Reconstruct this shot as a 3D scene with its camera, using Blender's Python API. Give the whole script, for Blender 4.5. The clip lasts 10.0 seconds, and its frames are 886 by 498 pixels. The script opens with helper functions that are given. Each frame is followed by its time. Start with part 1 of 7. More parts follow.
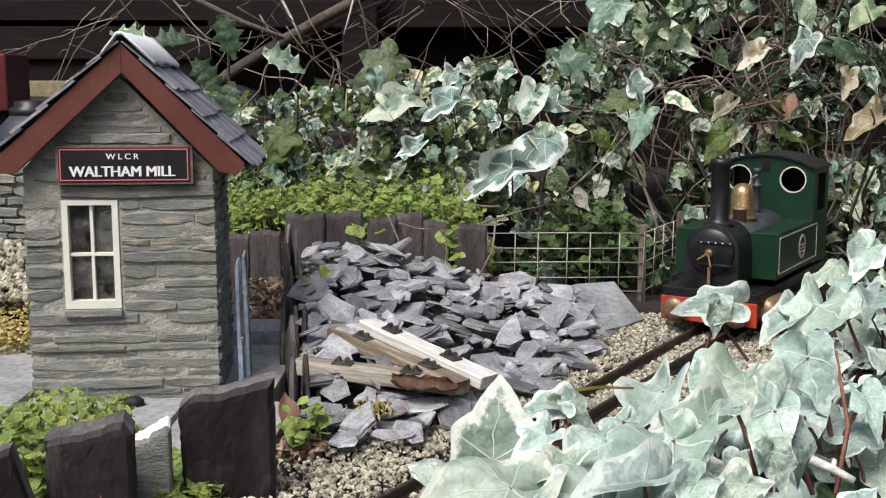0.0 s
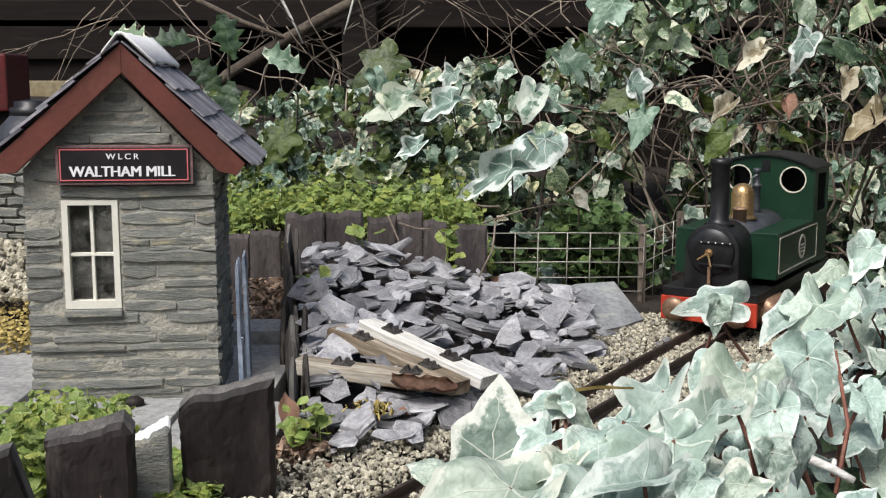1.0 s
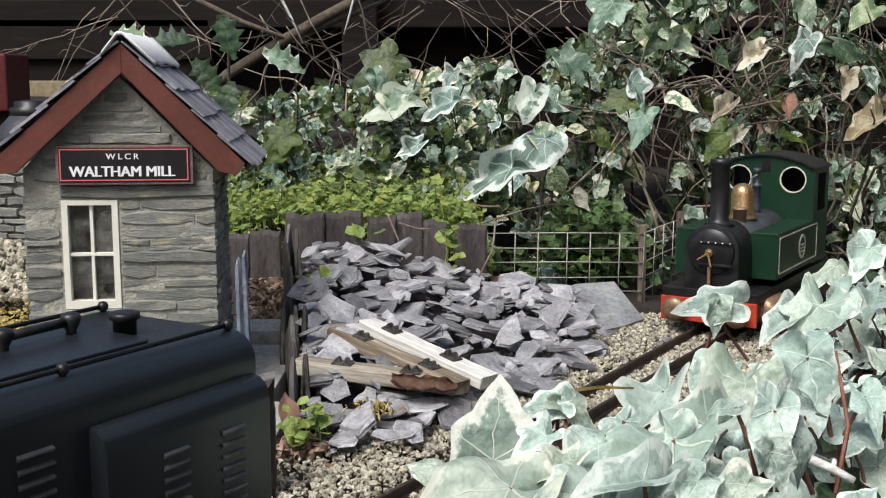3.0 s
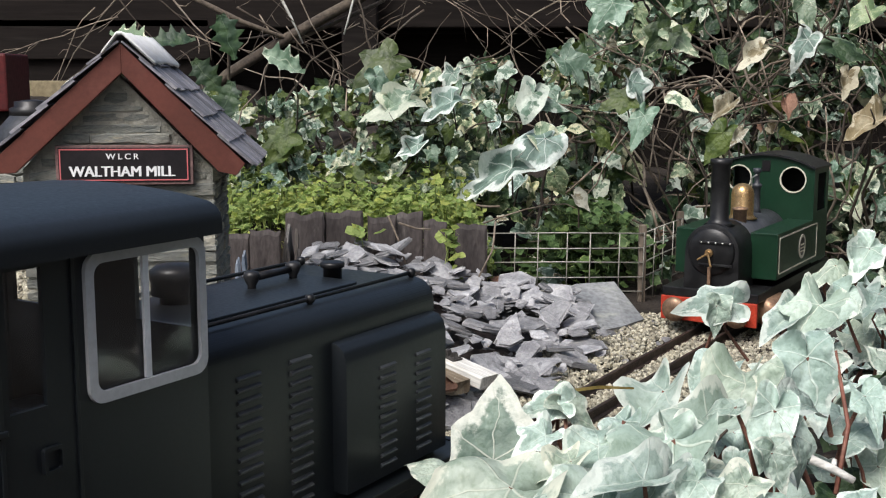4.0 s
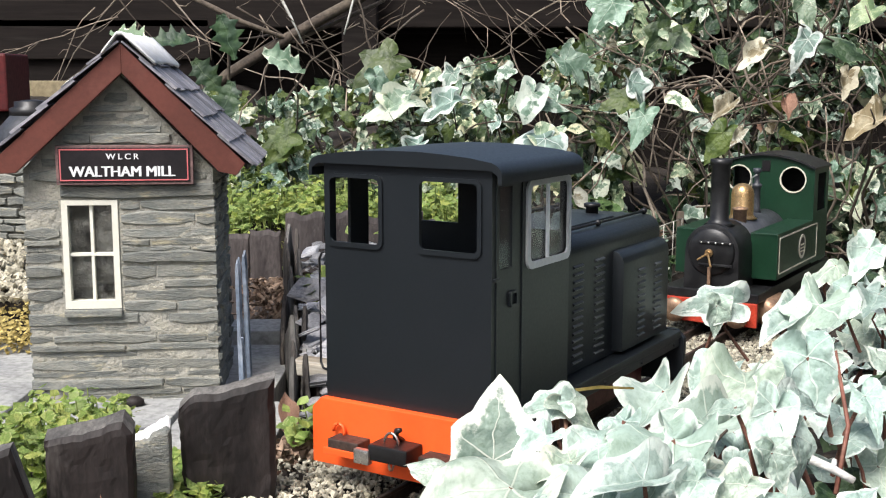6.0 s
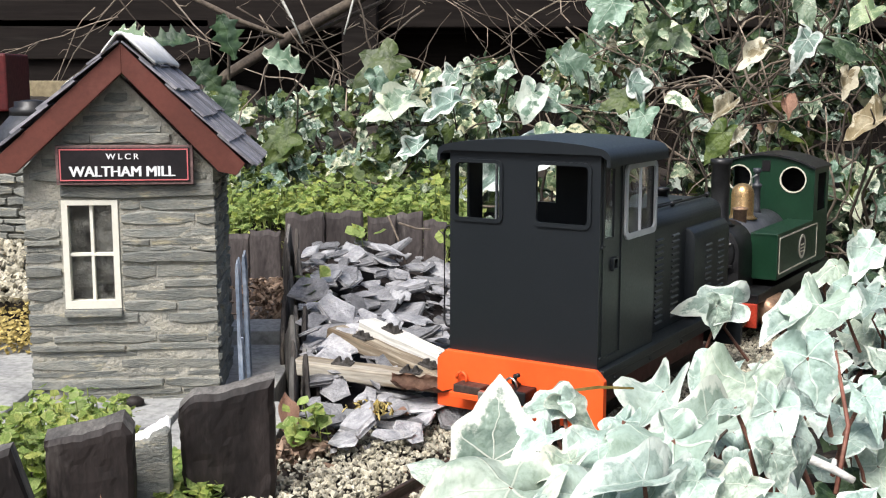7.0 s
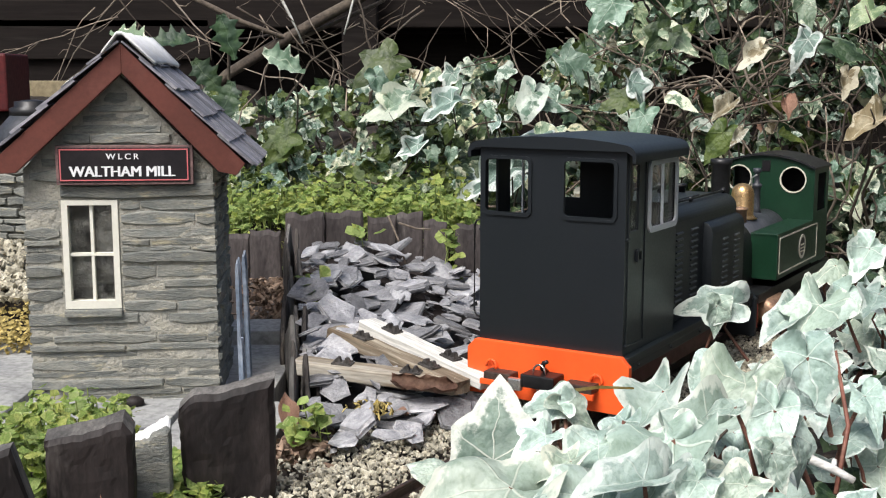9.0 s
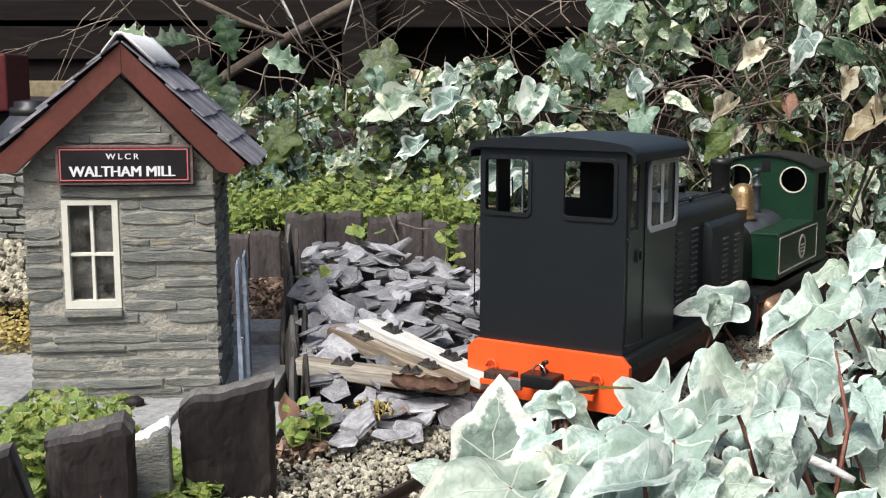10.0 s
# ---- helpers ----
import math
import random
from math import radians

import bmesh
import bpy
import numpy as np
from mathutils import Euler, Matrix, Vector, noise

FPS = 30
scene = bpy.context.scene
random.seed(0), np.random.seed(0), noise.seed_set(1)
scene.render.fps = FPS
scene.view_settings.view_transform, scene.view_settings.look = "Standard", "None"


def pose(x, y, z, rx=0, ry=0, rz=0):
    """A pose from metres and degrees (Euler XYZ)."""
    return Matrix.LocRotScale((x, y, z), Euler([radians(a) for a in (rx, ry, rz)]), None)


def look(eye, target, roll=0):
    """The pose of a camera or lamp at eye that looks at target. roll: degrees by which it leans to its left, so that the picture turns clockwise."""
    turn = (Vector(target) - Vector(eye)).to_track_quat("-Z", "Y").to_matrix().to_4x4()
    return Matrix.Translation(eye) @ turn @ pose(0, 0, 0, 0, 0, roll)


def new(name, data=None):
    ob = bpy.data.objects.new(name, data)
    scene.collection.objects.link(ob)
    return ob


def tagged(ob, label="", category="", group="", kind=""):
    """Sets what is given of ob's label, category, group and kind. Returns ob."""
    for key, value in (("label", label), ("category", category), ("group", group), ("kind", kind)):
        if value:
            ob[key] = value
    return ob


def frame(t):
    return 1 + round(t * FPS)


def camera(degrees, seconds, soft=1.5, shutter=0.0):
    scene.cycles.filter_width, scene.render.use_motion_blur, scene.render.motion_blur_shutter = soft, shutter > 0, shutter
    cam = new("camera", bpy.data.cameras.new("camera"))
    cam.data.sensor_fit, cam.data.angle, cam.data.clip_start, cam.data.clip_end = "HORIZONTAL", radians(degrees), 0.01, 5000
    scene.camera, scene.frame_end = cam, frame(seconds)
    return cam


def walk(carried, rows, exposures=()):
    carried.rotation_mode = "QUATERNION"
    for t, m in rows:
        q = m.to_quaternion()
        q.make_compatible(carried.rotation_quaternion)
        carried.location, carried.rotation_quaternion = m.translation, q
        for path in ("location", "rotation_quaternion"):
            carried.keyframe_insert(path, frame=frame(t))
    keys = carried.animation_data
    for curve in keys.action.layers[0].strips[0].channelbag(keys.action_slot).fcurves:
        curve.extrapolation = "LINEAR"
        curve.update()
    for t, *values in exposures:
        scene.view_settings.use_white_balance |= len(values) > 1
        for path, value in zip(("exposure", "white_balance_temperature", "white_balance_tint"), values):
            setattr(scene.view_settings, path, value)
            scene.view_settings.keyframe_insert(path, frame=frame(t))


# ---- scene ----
cam = camera(42.2, 10.0, soft=1.15)
EYE = pose(0, 0, 0.27, 81.5, 0, 0)
walk(cam, [(0.0, EYE), (10.0, EYE)], exposures=[(0.0, 0.4), (4.6, 0.4), (5.0, 0.65), (5.4, 0.9), (7.0, 0.85), (7.6, 0.62), (10.0, 0.6)])

# ---- light: an overcast sky over a garden ----
world = bpy.data.worlds.new("world")
scene.world = world
world.use_nodes = True
wn = world.node_tree
sky = wn.nodes.new("ShaderNodeTexSky")
sky.sky_type, sky.sun_disc = "NISHITA", False
sky.sun_elevation, sky.sun_rotation = radians(55), radians(200)
sky.air_density, sky.dust_density, sky.ozone_density = 1.0, 4.0, 1.0
wn.links.new(sky.outputs["Color"], wn.nodes["Background"].inputs["Color"])
wn.nodes["Background"].inputs["Strength"].default_value = 0.095
sun_data = bpy.data.lights.new("sun", "SUN")
sun_data.energy, sun_data.angle, sun_data.color = 2.75, radians(26), (1.0, 0.98, 0.97)
sun = new("sun", sun_data)
sun.matrix_world = look((-1.7, -1.5, 4.0), (0, 1, 0))


# ---- materials ----
class Nodes:
    """A short way to write node trees."""

    def __init__(self, name):
        self.mat = bpy.data.materials.new(name)
        self.mat.use_nodes = True
        self.tree = self.mat.node_tree
        self.bsdf = self.tree.nodes["Principled BSDF"]
        self.out = self.tree.nodes["Material Output"]

    def node(self, kind, inputs=(), **props):
        n = self.tree.nodes.new(kind)
        if "operation" in props:
            n.operation = props["operation"]
        if "data_type" in props:
            n.data_type, n.blend_type = props["data_type"], props["blend_type"]
        if "interpolation_type" in props:
            n.interpolation_type = props["interpolation_type"]
        if "attribute_name" in props:
            n.attribute_name, n.attribute_type = props["attribute_name"], props["attribute_type"]
        for i, v in enumerate(inputs):
            self.put(n.inputs[i], v)
        return n

    def put(self, socket, v):
        if v is None:
            return
        if isinstance(v, bpy.types.NodeSocket):
            self.tree.links.new(v, socket)
        else:
            socket.default_value = v

    def math(self, op, *a):
        return self.node("ShaderNodeMath", a, operation=op).outputs[0]

    def mix(self, fac, a, b, blend="MIX"):
        n = self.node("ShaderNodeMix", data_type="RGBA", blend_type=blend)
        for s, v in ((n.inputs[0], fac), (n.inputs[6], a), (n.inputs[7], b)):
            self.put(s, (*v, 1.0) if isinstance(v, tuple) and len(v) == 3 else v)
        return n.outputs[2]

    def ramp(self, v, lo, hi, a=0.0, b=1.0):
        n = self.node("ShaderNodeMapRange", (v, lo, hi, a, b), interpolation_type="SMOOTHSTEP")
        return n.outputs[0]

    def place(self, stretch=(1, 1, 1)):
        """Object coordinates, shifted from piece to piece."""
        co = self.node("ShaderNodeTexCoord").outputs["Object"]
        rnd = self.node("ShaderNodeObjectInfo").outputs["Random"]
        isl = self.node("ShaderNodeNewGeometry").outputs["Random Per Island"]
        shift = self.math("ADD", self.math("MULTIPLY", rnd, 7.3), self.math("MULTIPLY", isl, 3.1))
        v = self.node("ShaderNodeVectorMath", (co, shift), operation="ADD").outputs[0]
        return self.node("ShaderNodeVectorMath", (v, stretch), operation="MULTIPLY").outputs[0], rnd, isl

    def noise(self, vec, scale, detail=4.0, rough=0.6):
        n = self.node("ShaderNodeTexNoise")
        self.put(n.inputs["Vector"], vec)
        n.inputs["Scale"].default_value, n.inputs["Detail"].default_value, n.inputs["Roughness"].default_value = scale, detail, rough
        return n.outputs["Fac"]

    def bump(self, height, strength, distance):
        n = self.node("ShaderNodeBump")
        n.inputs["Strength"].default_value, n.inputs["Distance"].default_value = strength, distance
        self.put(n.inputs["Height"], height)
        self.put(self.bsdf.inputs["Normal"], n.outputs[0])

    def done(self, color, rough, metal=0.0, spec=0.5):
        self.put(self.bsdf.inputs["Base Color"], (*color, 1.0) if isinstance(color, tuple) and len(color) == 3 else color)
        self.put(self.bsdf.inputs["Roughness"], rough)
        self.bsdf.inputs["Metallic"].default_value = metal
        self.bsdf.inputs["Specular IOR Level"].default_value = spec
        return self.mat


def surface(name, a, b, rough=0.7, metal=0.0, spec=0.4, coarse=25.0, fine=220.0, relief=0.4, depth=0.0015, stain=None, stretch=(1, 1, 1), vary=0.25, speck=0.6):
    """A worn surface: two tones in broad patches, fine grain, a stain, and pieces that differ."""
    n = Nodes(name)
    v, rnd, isl = n.place(stretch)
    broad, grain = n.noise(v, coarse), n.noise(v, fine, 3.0)
    c = n.mix(n.ramp(broad, 0.35, 0.65), a, b)
    c = n.mix(n.ramp(grain, 0.3, 0.75), c, n.mix(1.0, c, (speck, speck, speck), "MULTIPLY"))
    if stain:
        c = n.mix(n.ramp(n.noise(v, coarse * 0.6 + 3.0, 5.0, 0.7), 0.56, 0.7), c, stain)
    tone = n.math("ADD", 1.0 - vary, n.math("MULTIPLY", 2 * vary, n.math("FRACT", n.math("ADD", rnd, isl))))
    grey = n.node("ShaderNodeCombineColor", (tone, tone, tone)).outputs[0]
    c = n.mix(1.0, c, grey, "MULTIPLY")
    n.bump(n.math("ADD", n.math("MULTIPLY", broad, 0.6), n.math("MULTIPLY", grain, 0.4)), relief, depth)
    return n.done(c, n.math("ADD", rough - 0.1, n.math("MULTIPLY", grain, 0.2)), metal, spec)


def leaf_material(name, green, deep, cream, edge, veins=0.5, rough=0.42, through_light=0.25, torn=1.15, differ=0.5, rim=1.0, yellow=1.0, tones=0.5):
    """Leaf with a pale, ragged margin (edge: how far it reaches in, in parts of the leaf), patches and veins."""
    n = Nodes(name)
    at = n.node("ShaderNodeAttribute", attribute_name="leaf", attribute_type="GEOMETRY").outputs["Vector"]
    sep = n.node("ShaderNodeSeparateXYZ", (at,)).outputs
    rnd = n.node("ShaderNodeObjectInfo").outputs["Random"]
    isl = n.node("ShaderNodeNewGeometry").outputs["Random Per Island"]
    pick = n.math("FRACT", n.math("ADD", rnd, isl))
    flat = n.node("ShaderNodeCombineXYZ", (sep[0], sep[1], 0.0)).outputs[0]
    v = n.node("ShaderNodeVectorMath", (flat, n.math("MULTIPLY", pick, 41.0)), operation="ADD").outputs[0]
    ragged = n.noise(v, 3.2, 5.0, 0.65)
    patch = n.noise(v, 2.3, 2.0, 0.4)
    fine = n.noise(v, 16.0, 3.0)
    c = n.mix(n.ramp(patch, 0.44, 0.56), green, deep)
    c = n.mix(n.ramp(fine, 0.35, 0.8), c, n.mix(1.0, c, (0.68, 0.72, 0.66), "MULTIPLY"))
    reach = n.math("ADD", n.math("ADD", n.math("MULTIPLY", sep[2], rim), (1.0 - rim) * 0.6), n.math("MULTIPLY", n.math("SUBTRACT", ragged, 0.5), torn))
    limit = n.math("ADD", 1.0 - edge, n.math("MULTIPLY", n.math("SUBTRACT", pick, 0.5), differ))
    over = n.math("SUBTRACT", reach, limit)
    c = n.mix(n.ramp(over, -0.05, 0.08), c, n.mix(n.ramp(fine, 0.3, 0.75), cream, n.mix(0.35, cream, green)))
    ang = n.math("ABSOLUTE", n.math("ADD", n.math("ARCTAN2", sep[0], sep[1]), n.math("MULTIPLY", n.math("SUBTRACT", patch, 0.5), 0.7)))
    rad = n.math("SQRT", n.math("ADD", n.math("MULTIPLY", sep[0], sep[0]), n.math("MULTIPLY", sep[1], sep[1])))
    d = n.math("MINIMUM", ang, n.math("MINIMUM", n.math("ABSOLUTE", n.math("SUBTRACT", ang, 1.0)), n.math("ABSOLUTE", n.math("SUBTRACT", ang, 2.0))))
    vein = n.ramp(n.math("MULTIPLY", d, rad), 0.003, 0.014, 1.0, 0.0)
    c = n.mix(n.math("MULTIPLY", vein, veins), c, cream)
    tone = n.math("ADD", 1.0 - 0.5 * tones, n.math("MULTIPLY", tones, n.math("FRACT", n.math("MULTIPLY", pick, 7.7))))
    # some leaves have yellowed a little
    hue = n.math("POWER", n.math("FRACT", n.math("MULTIPLY", pick, 13.3)), 2.0)
    warm = n.math("MULTIPLY", tone, n.math("ADD", 0.93, n.math("MULTIPLY", hue, 0.07 + 0.1 * yellow)))
    cool = n.math("MULTIPLY", tone, n.math("SUBTRACT", 1.06, n.math("MULTIPLY", hue, 0.08 + 0.22 * yellow)))
    c = n.mix(1.0, c, n.node("ShaderNodeCombineColor", (warm, tone, cool)).outputs[0], "MULTIPLY")
    cells = n.node("ShaderNodeTexVoronoi")
    n.put(cells.inputs["Vector"], v)
    cells.inputs["Scale"].default_value = 7.0
    relief = n.math("ADD", n.math("MULTIPLY", cells.outputs["Distance"], -0.7), n.math("MULTIPLY", fine, 0.4))
    n.bump(n.math("ADD", relief, n.math("MULTIPLY", vein, 0.25)), 0.6, 0.0026)
    n.done(c, n.math("ADD", rough, n.math("MULTIPLY", fine, 0.2)), 0.0, 0.45)
    trans = n.node("ShaderNodeBsdfTranslucent")
    n.put(trans.inputs["Color"], c)
    mixs = n.node("ShaderNodeMixShader")
    mixs.inputs[0].default_value = through_light
    n.tree.links.new(n.bsdf.outputs[0], mixs.inputs[1])
    n.tree.links.new(trans.outputs[0], mixs.inputs[2])
    n.tree.links.new(mixs.outputs[0], n.out.inputs["Surface"])
    return n.mat


def glass_material(name, dusty):
    n = Nodes(name)
    v, _, _ = n.place()
    dust = n.noise(v, 60.0)
    tr = n.node("ShaderNodeBsdfTransparent")
    gl = n.node("ShaderNodeBsdfGlossy")
    gl.inputs["Roughness"].default_value = 0.08
    df = n.node("ShaderNodeBsdfDiffuse")
    df.inputs["Color"].default_value = (0.4, 0.4, 0.36, 1)
    lw = n.node("ShaderNodeLayerWeight")
    lw.inputs["Blend"].default_value = 0.5
    gloss = n.math("ADD", 0.05, n.math("MULTIPLY", 0.5, n.math("POWER", lw.outputs["Facing"], 4.0)))
    a, b = n.node("ShaderNodeMixShader"), n.node("ShaderNodeMixShader")
    n.put(a.inputs[0], n.math("MULTIPLY", n.ramp(dust, 0.3, 0.8), dusty))
    n.tree.links.new(tr.outputs[0], a.inputs[1])
    n.tree.links.new(df.outputs[0], a.inputs[2])
    n.put(b.inputs[0], gloss)
    n.tree.links.new(a.outputs[0], b.inputs[1])
    n.tree.links.new(gl.outputs[0], b.inputs[2])
    n.tree.links.new(b.outputs[0], n.out.inputs["Surface"])
    return n.mat


M_STONE = surface("grey_slate_stone", (0.18, 0.19, 0.175), (0.265, 0.265, 0.23), 0.85, coarse=45, fine=300, relief=0.9, depth=0.003, stain=(0.38, 0.345, 0.24), stretch=(1, 1, 3.5), vary=0.2, speck=0.7)
M_MORTAR = surface("sandy_mortar", (0.25, 0.245, 0.215), (0.33, 0.315, 0.26), 0.95, coarse=55, fine=190, relief=1.0, depth=0.007, stain=(0.22, 0.225, 0.2), speck=0.82)
M_BARGE = surface("dark_red_paint", (0.105, 0.03, 0.02), (0.135, 0.038, 0.026), 0.6, coarse=30, fine=300, relief=0.15, stain=(0.13, 0.042, 0.03), speck=0.85)
M_ROOF = surface("purple_grey_slate", (0.17, 0.17, 0.19), (0.3, 0.29, 0.32), 0.7, coarse=60, fine=350, relief=0.6, stain=(0.36, 0.34, 0.34), stretch=(0.5, 3, 1), vary=0.35)
M_WHITE = surface("white_lime_wash", (0.86, 0.86, 0.85), (0.8, 0.8, 0.77), 0.85, coarse=50, fine=200, relief=0.7, stain=(0.66, 0.67, 0.64), speck=0.92, vary=0.05)
M_CREAM = surface("cream_paint", (0.78, 0.76, 0.66), (0.74, 0.72, 0.62), 0.5, coarse=50, fine=300, relief=0.15, speck=0.93, vary=0.04)
M_SIGNWOOD = surface("sign_board_wood", (0.16, 0.1, 0.095), (0.22, 0.13, 0.12), 0.7, coarse=40, fine=300)
M_SIGNBLACK = surface("sign_black", (0.012, 0.01, 0.012), (0.02, 0.016, 0.018), 0.35, coarse=30, fine=200, relief=0.05)
M_SIGNRED = surface("sign_red_line", (0.65, 0.14, 0.15), (0.7, 0.2, 0.2), 0.4, relief=0.05, speck=0.95, vary=0.02)
M_SIGNWHITE = surface("sign_white", (0.85, 0.85, 0.85), (0.82, 0.82, 0.82), 0.4, relief=0.05, speck=0.97, vary=0.02)
M_SLATE = surface("slate_waste", (0.235, 0.235, 0.246), (0.42, 0.418, 0.426), 0.4, coarse=1.3, fine=7, relief=0.35, depth=0.03, stain=(0.38, 0.37, 0.36), stretch=(1, 1, 4), vary=0.5, speck=0.7)
M_CRUMB = surface("slate_crumb", (0.17, 0.17, 0.18), (0.33, 0.325, 0.32), 0.6, coarse=60, fine=300, relief=0.4, vary=0.55)
M_SLATEDARK = surface("dark_upright_slate", (0.014, 0.011, 0.0105), (0.038, 0.03, 0.028), 0.6, spec=0.25, coarse=18, fine=160, relief=0.6, depth=0.002, stain=(0.08, 0.07, 0.064), stretch=(2, 1, 0.6), vary=0.3)
M_SLATEBROWN = surface("dark_brown_slate_edge", (0.035, 0.03, 0.027), (0.1, 0.088, 0.078), 0.75, spec=0.3, coarse=40, fine=240, relief=0.8, depth=0.002, stain=(0.16, 0.14, 0.12), stretch=(2, 2, 0.4), vary=0.35)
M_SLATEBACK = surface("purplish_brown_slate", (0.045, 0.037, 0.036), (0.085, 0.072, 0.068), 0.65, spec=0.3, coarse=18, fine=160, relief=0.6, depth=0.002, stain=(0.12, 0.108, 0.1), stretch=(2, 1, 0.6), vary=0.35)
M_SLATEEDGE = surface("weathered_slate_edge", (0.09, 0.085, 0.08), (0.19, 0.18, 0.165), 0.75, coarse=40, fine=240, relief=0.8, depth=0.002, stain=(0.24, 0.22, 0.2), stretch=(2, 2, 0.4), vary=0.35)
M_SLAB = surface("paving_slate", (0.2, 0.21, 0.22), (0.28, 0.29, 0.29), 0.8, coarse=14, fine=160, relief=0.4, stain=(0.33, 0.34, 0.3), vary=0.12)
M_PAVING = surface("pale_paving_slate", (0.3, 0.305, 0.3), (0.42, 0.42, 0.4), 0.85, coarse=14, fine=160, relief=0.5, stain=(0.5, 0.5, 0.45), vary=0.14)
# Sky reflection on the slivers is put into this blue.
M_BLUE = surface("sky_tinted_slate", (0.16, 0.2, 0.26), (0.25, 0.29, 0.35), 0.5, coarse=30, fine=200, relief=0.4)
M_SOIL = surface("dark_soil", (0.02, 0.015, 0.011), (0.04, 0.03, 0.023), 0.95, coarse=20, fine=180, relief=1.0, depth=0.006, stain=(0.09, 0.07, 0.05))
M_BALLAST = surface("pale_ballast_grit", (0.37, 0.34, 0.25), (0.58, 0.545, 0.43), 0.9, coarse=80, fine=500, relief=0.5, stain=(0.2, 0.19, 0.16), vary=0.4)
M_RAIL = surface("rusty_rail", (0.05, 0.036, 0.03), (0.09, 0.062, 0.05), 0.55, metal=0.4, coarse=60, fine=300, relief=0.3)
M_SLEEPER = surface("dark_sleeper", (0.045, 0.035, 0.028), (0.08, 0.062, 0.05), 0.9, coarse=30, fine=300, stretch=(0.3, 1, 1))
M_OLDWOOD = surface("weathered_pale_wood", (0.27, 0.22, 0.155), (0.52, 0.48, 0.4), 0.9, coarse=60, fine=320, relief=0.8, stain=(0.2, 0.14, 0.085), stretch=(0.12, 1.5, 1.5), vary=0.12)
M_BROWNWOOD = surface("weathered_brown_wood", (0.13, 0.095, 0.06), (0.3, 0.25, 0.18), 0.9, coarse=60, fine=320, relief=0.8, stain=(0.42, 0.38, 0.3), stretch=(0.12, 1.5, 1.5), vary=0.1)
M_WHITEWOOD = surface("bleached_wood", (0.66, 0.64, 0.58), (0.76, 0.75, 0.7), 0.85, coarse=60, fine=320, relief=0.5, stain=(0.5, 0.44, 0.36), stretch=(0.12, 1.5, 1.5), vary=0.1)
M_CHAIR = surface("cast_iron_chair", (0.05, 0.045, 0.04), (0.13, 0.12, 0.11), 0.6, metal=0.3, coarse=200, fine=800)
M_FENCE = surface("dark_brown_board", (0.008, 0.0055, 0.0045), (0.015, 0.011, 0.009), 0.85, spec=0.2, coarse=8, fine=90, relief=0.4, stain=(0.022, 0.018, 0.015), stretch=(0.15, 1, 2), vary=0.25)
M_PALEBOARD = surface("pale_yellowish_board", (0.26, 0.21, 0.12), (0.34, 0.28, 0.17), 0.85, coarse=12, fine=120)
M_TWIG = surface("pale_dead_twig", (0.2, 0.155, 0.115), (0.36, 0.3, 0.235), 0.85, coarse=40, fine=260, vary=0.35)
M_BRANCH = surface("brown_branch", (0.07, 0.055, 0.043), (0.125, 0.1, 0.075), 0.9, coarse=40, fine=200, relief=0.8, depth=0.003, vary=0.3)
M_STEM = surface("reddish_ivy_stem", (0.2, 0.075, 0.05), (0.28, 0.14, 0.1), 0.6, coarse=60, fine=300, vary=0.3)
M_WIRE = surface("galvanised_wire", (0.42, 0.4, 0.35), (0.55, 0.53, 0.47), 0.5, metal=0.3, coarse=90, fine=400)
M_POST = surface("grey_brown_post", (0.2, 0.16, 0.12), (0.28, 0.23, 0.18), 0.9, coarse=40, fine=260, stretch=(1.5, 1.5, 0.2))
M_BLACK = surface("satin_black_paint", (0.0082, 0.011, 0.0135), (0.0098, 0.0125, 0.0152), 0.4, spec=0.52, coarse=30, fine=500, relief=0.03, vary=0.05, speck=0.92)
# Paler than the body black: highlights along the slats are put into this colour.
M_LOUVRE = surface("black_louvre_highlight", (0.035, 0.038, 0.041), (0.055, 0.058, 0.06), 0.4, spec=0.5, coarse=80, fine=400, relief=0.05, vary=0.15, speck=0.85)
M_BLACKMETAL = surface("black_metal", (0.012, 0.012, 0.013), (0.025, 0.025, 0.026), 0.38, metal=0.2, coarse=80, fine=400, relief=0.1, speck=0.85)
M_ORANGE = surface("orange_red_paint", (0.84, 0.1, 0.018), (0.88, 0.115, 0.022), 0.45, coarse=30, fine=400, relief=0.03, vary=0.04, speck=0.95)
M_SILVER = surface("silver_frame", (0.6, 0.62, 0.64), (0.68, 0.7, 0.72), 0.4, metal=0.15, coarse=60, fine=400, relief=0.05, speck=0.9)
M_STEEL = surface("bright_steel", (0.6, 0.58, 0.54), (0.7, 0.69, 0.66), 0.3, metal=0.9, coarse=90, fine=500, relief=0.1)
M_GREEN = surface("dark_green_paint", (0.006, 0.03, 0.014), (0.008, 0.037, 0.018), 0.36, coarse=40, fine=400, relief=0.05, stain=(0.016, 0.042, 0.026), vary=0.05, speck=0.85)
M_RED = surface("red_buffer_paint", (0.5, 0.045, 0.02), (0.56, 0.06, 0.028), 0.5, coarse=60, fine=400, relief=0.1)
M_BRASS = surface("aged_brass", (0.62, 0.38, 0.16), (0.75, 0.5, 0.25), 0.3, metal=0.85, coarse=60, fine=300, relief=0.1)
M_COPPER = surface("dull_copper", (0.33, 0.2, 0.13), (0.42, 0.27, 0.17), 0.45, metal=0.5, coarse=80, fine=300)
M_LINE = surface("cream_lining", (0.6, 0.58, 0.46), (0.66, 0.63, 0.52), 0.5, relief=0.05)
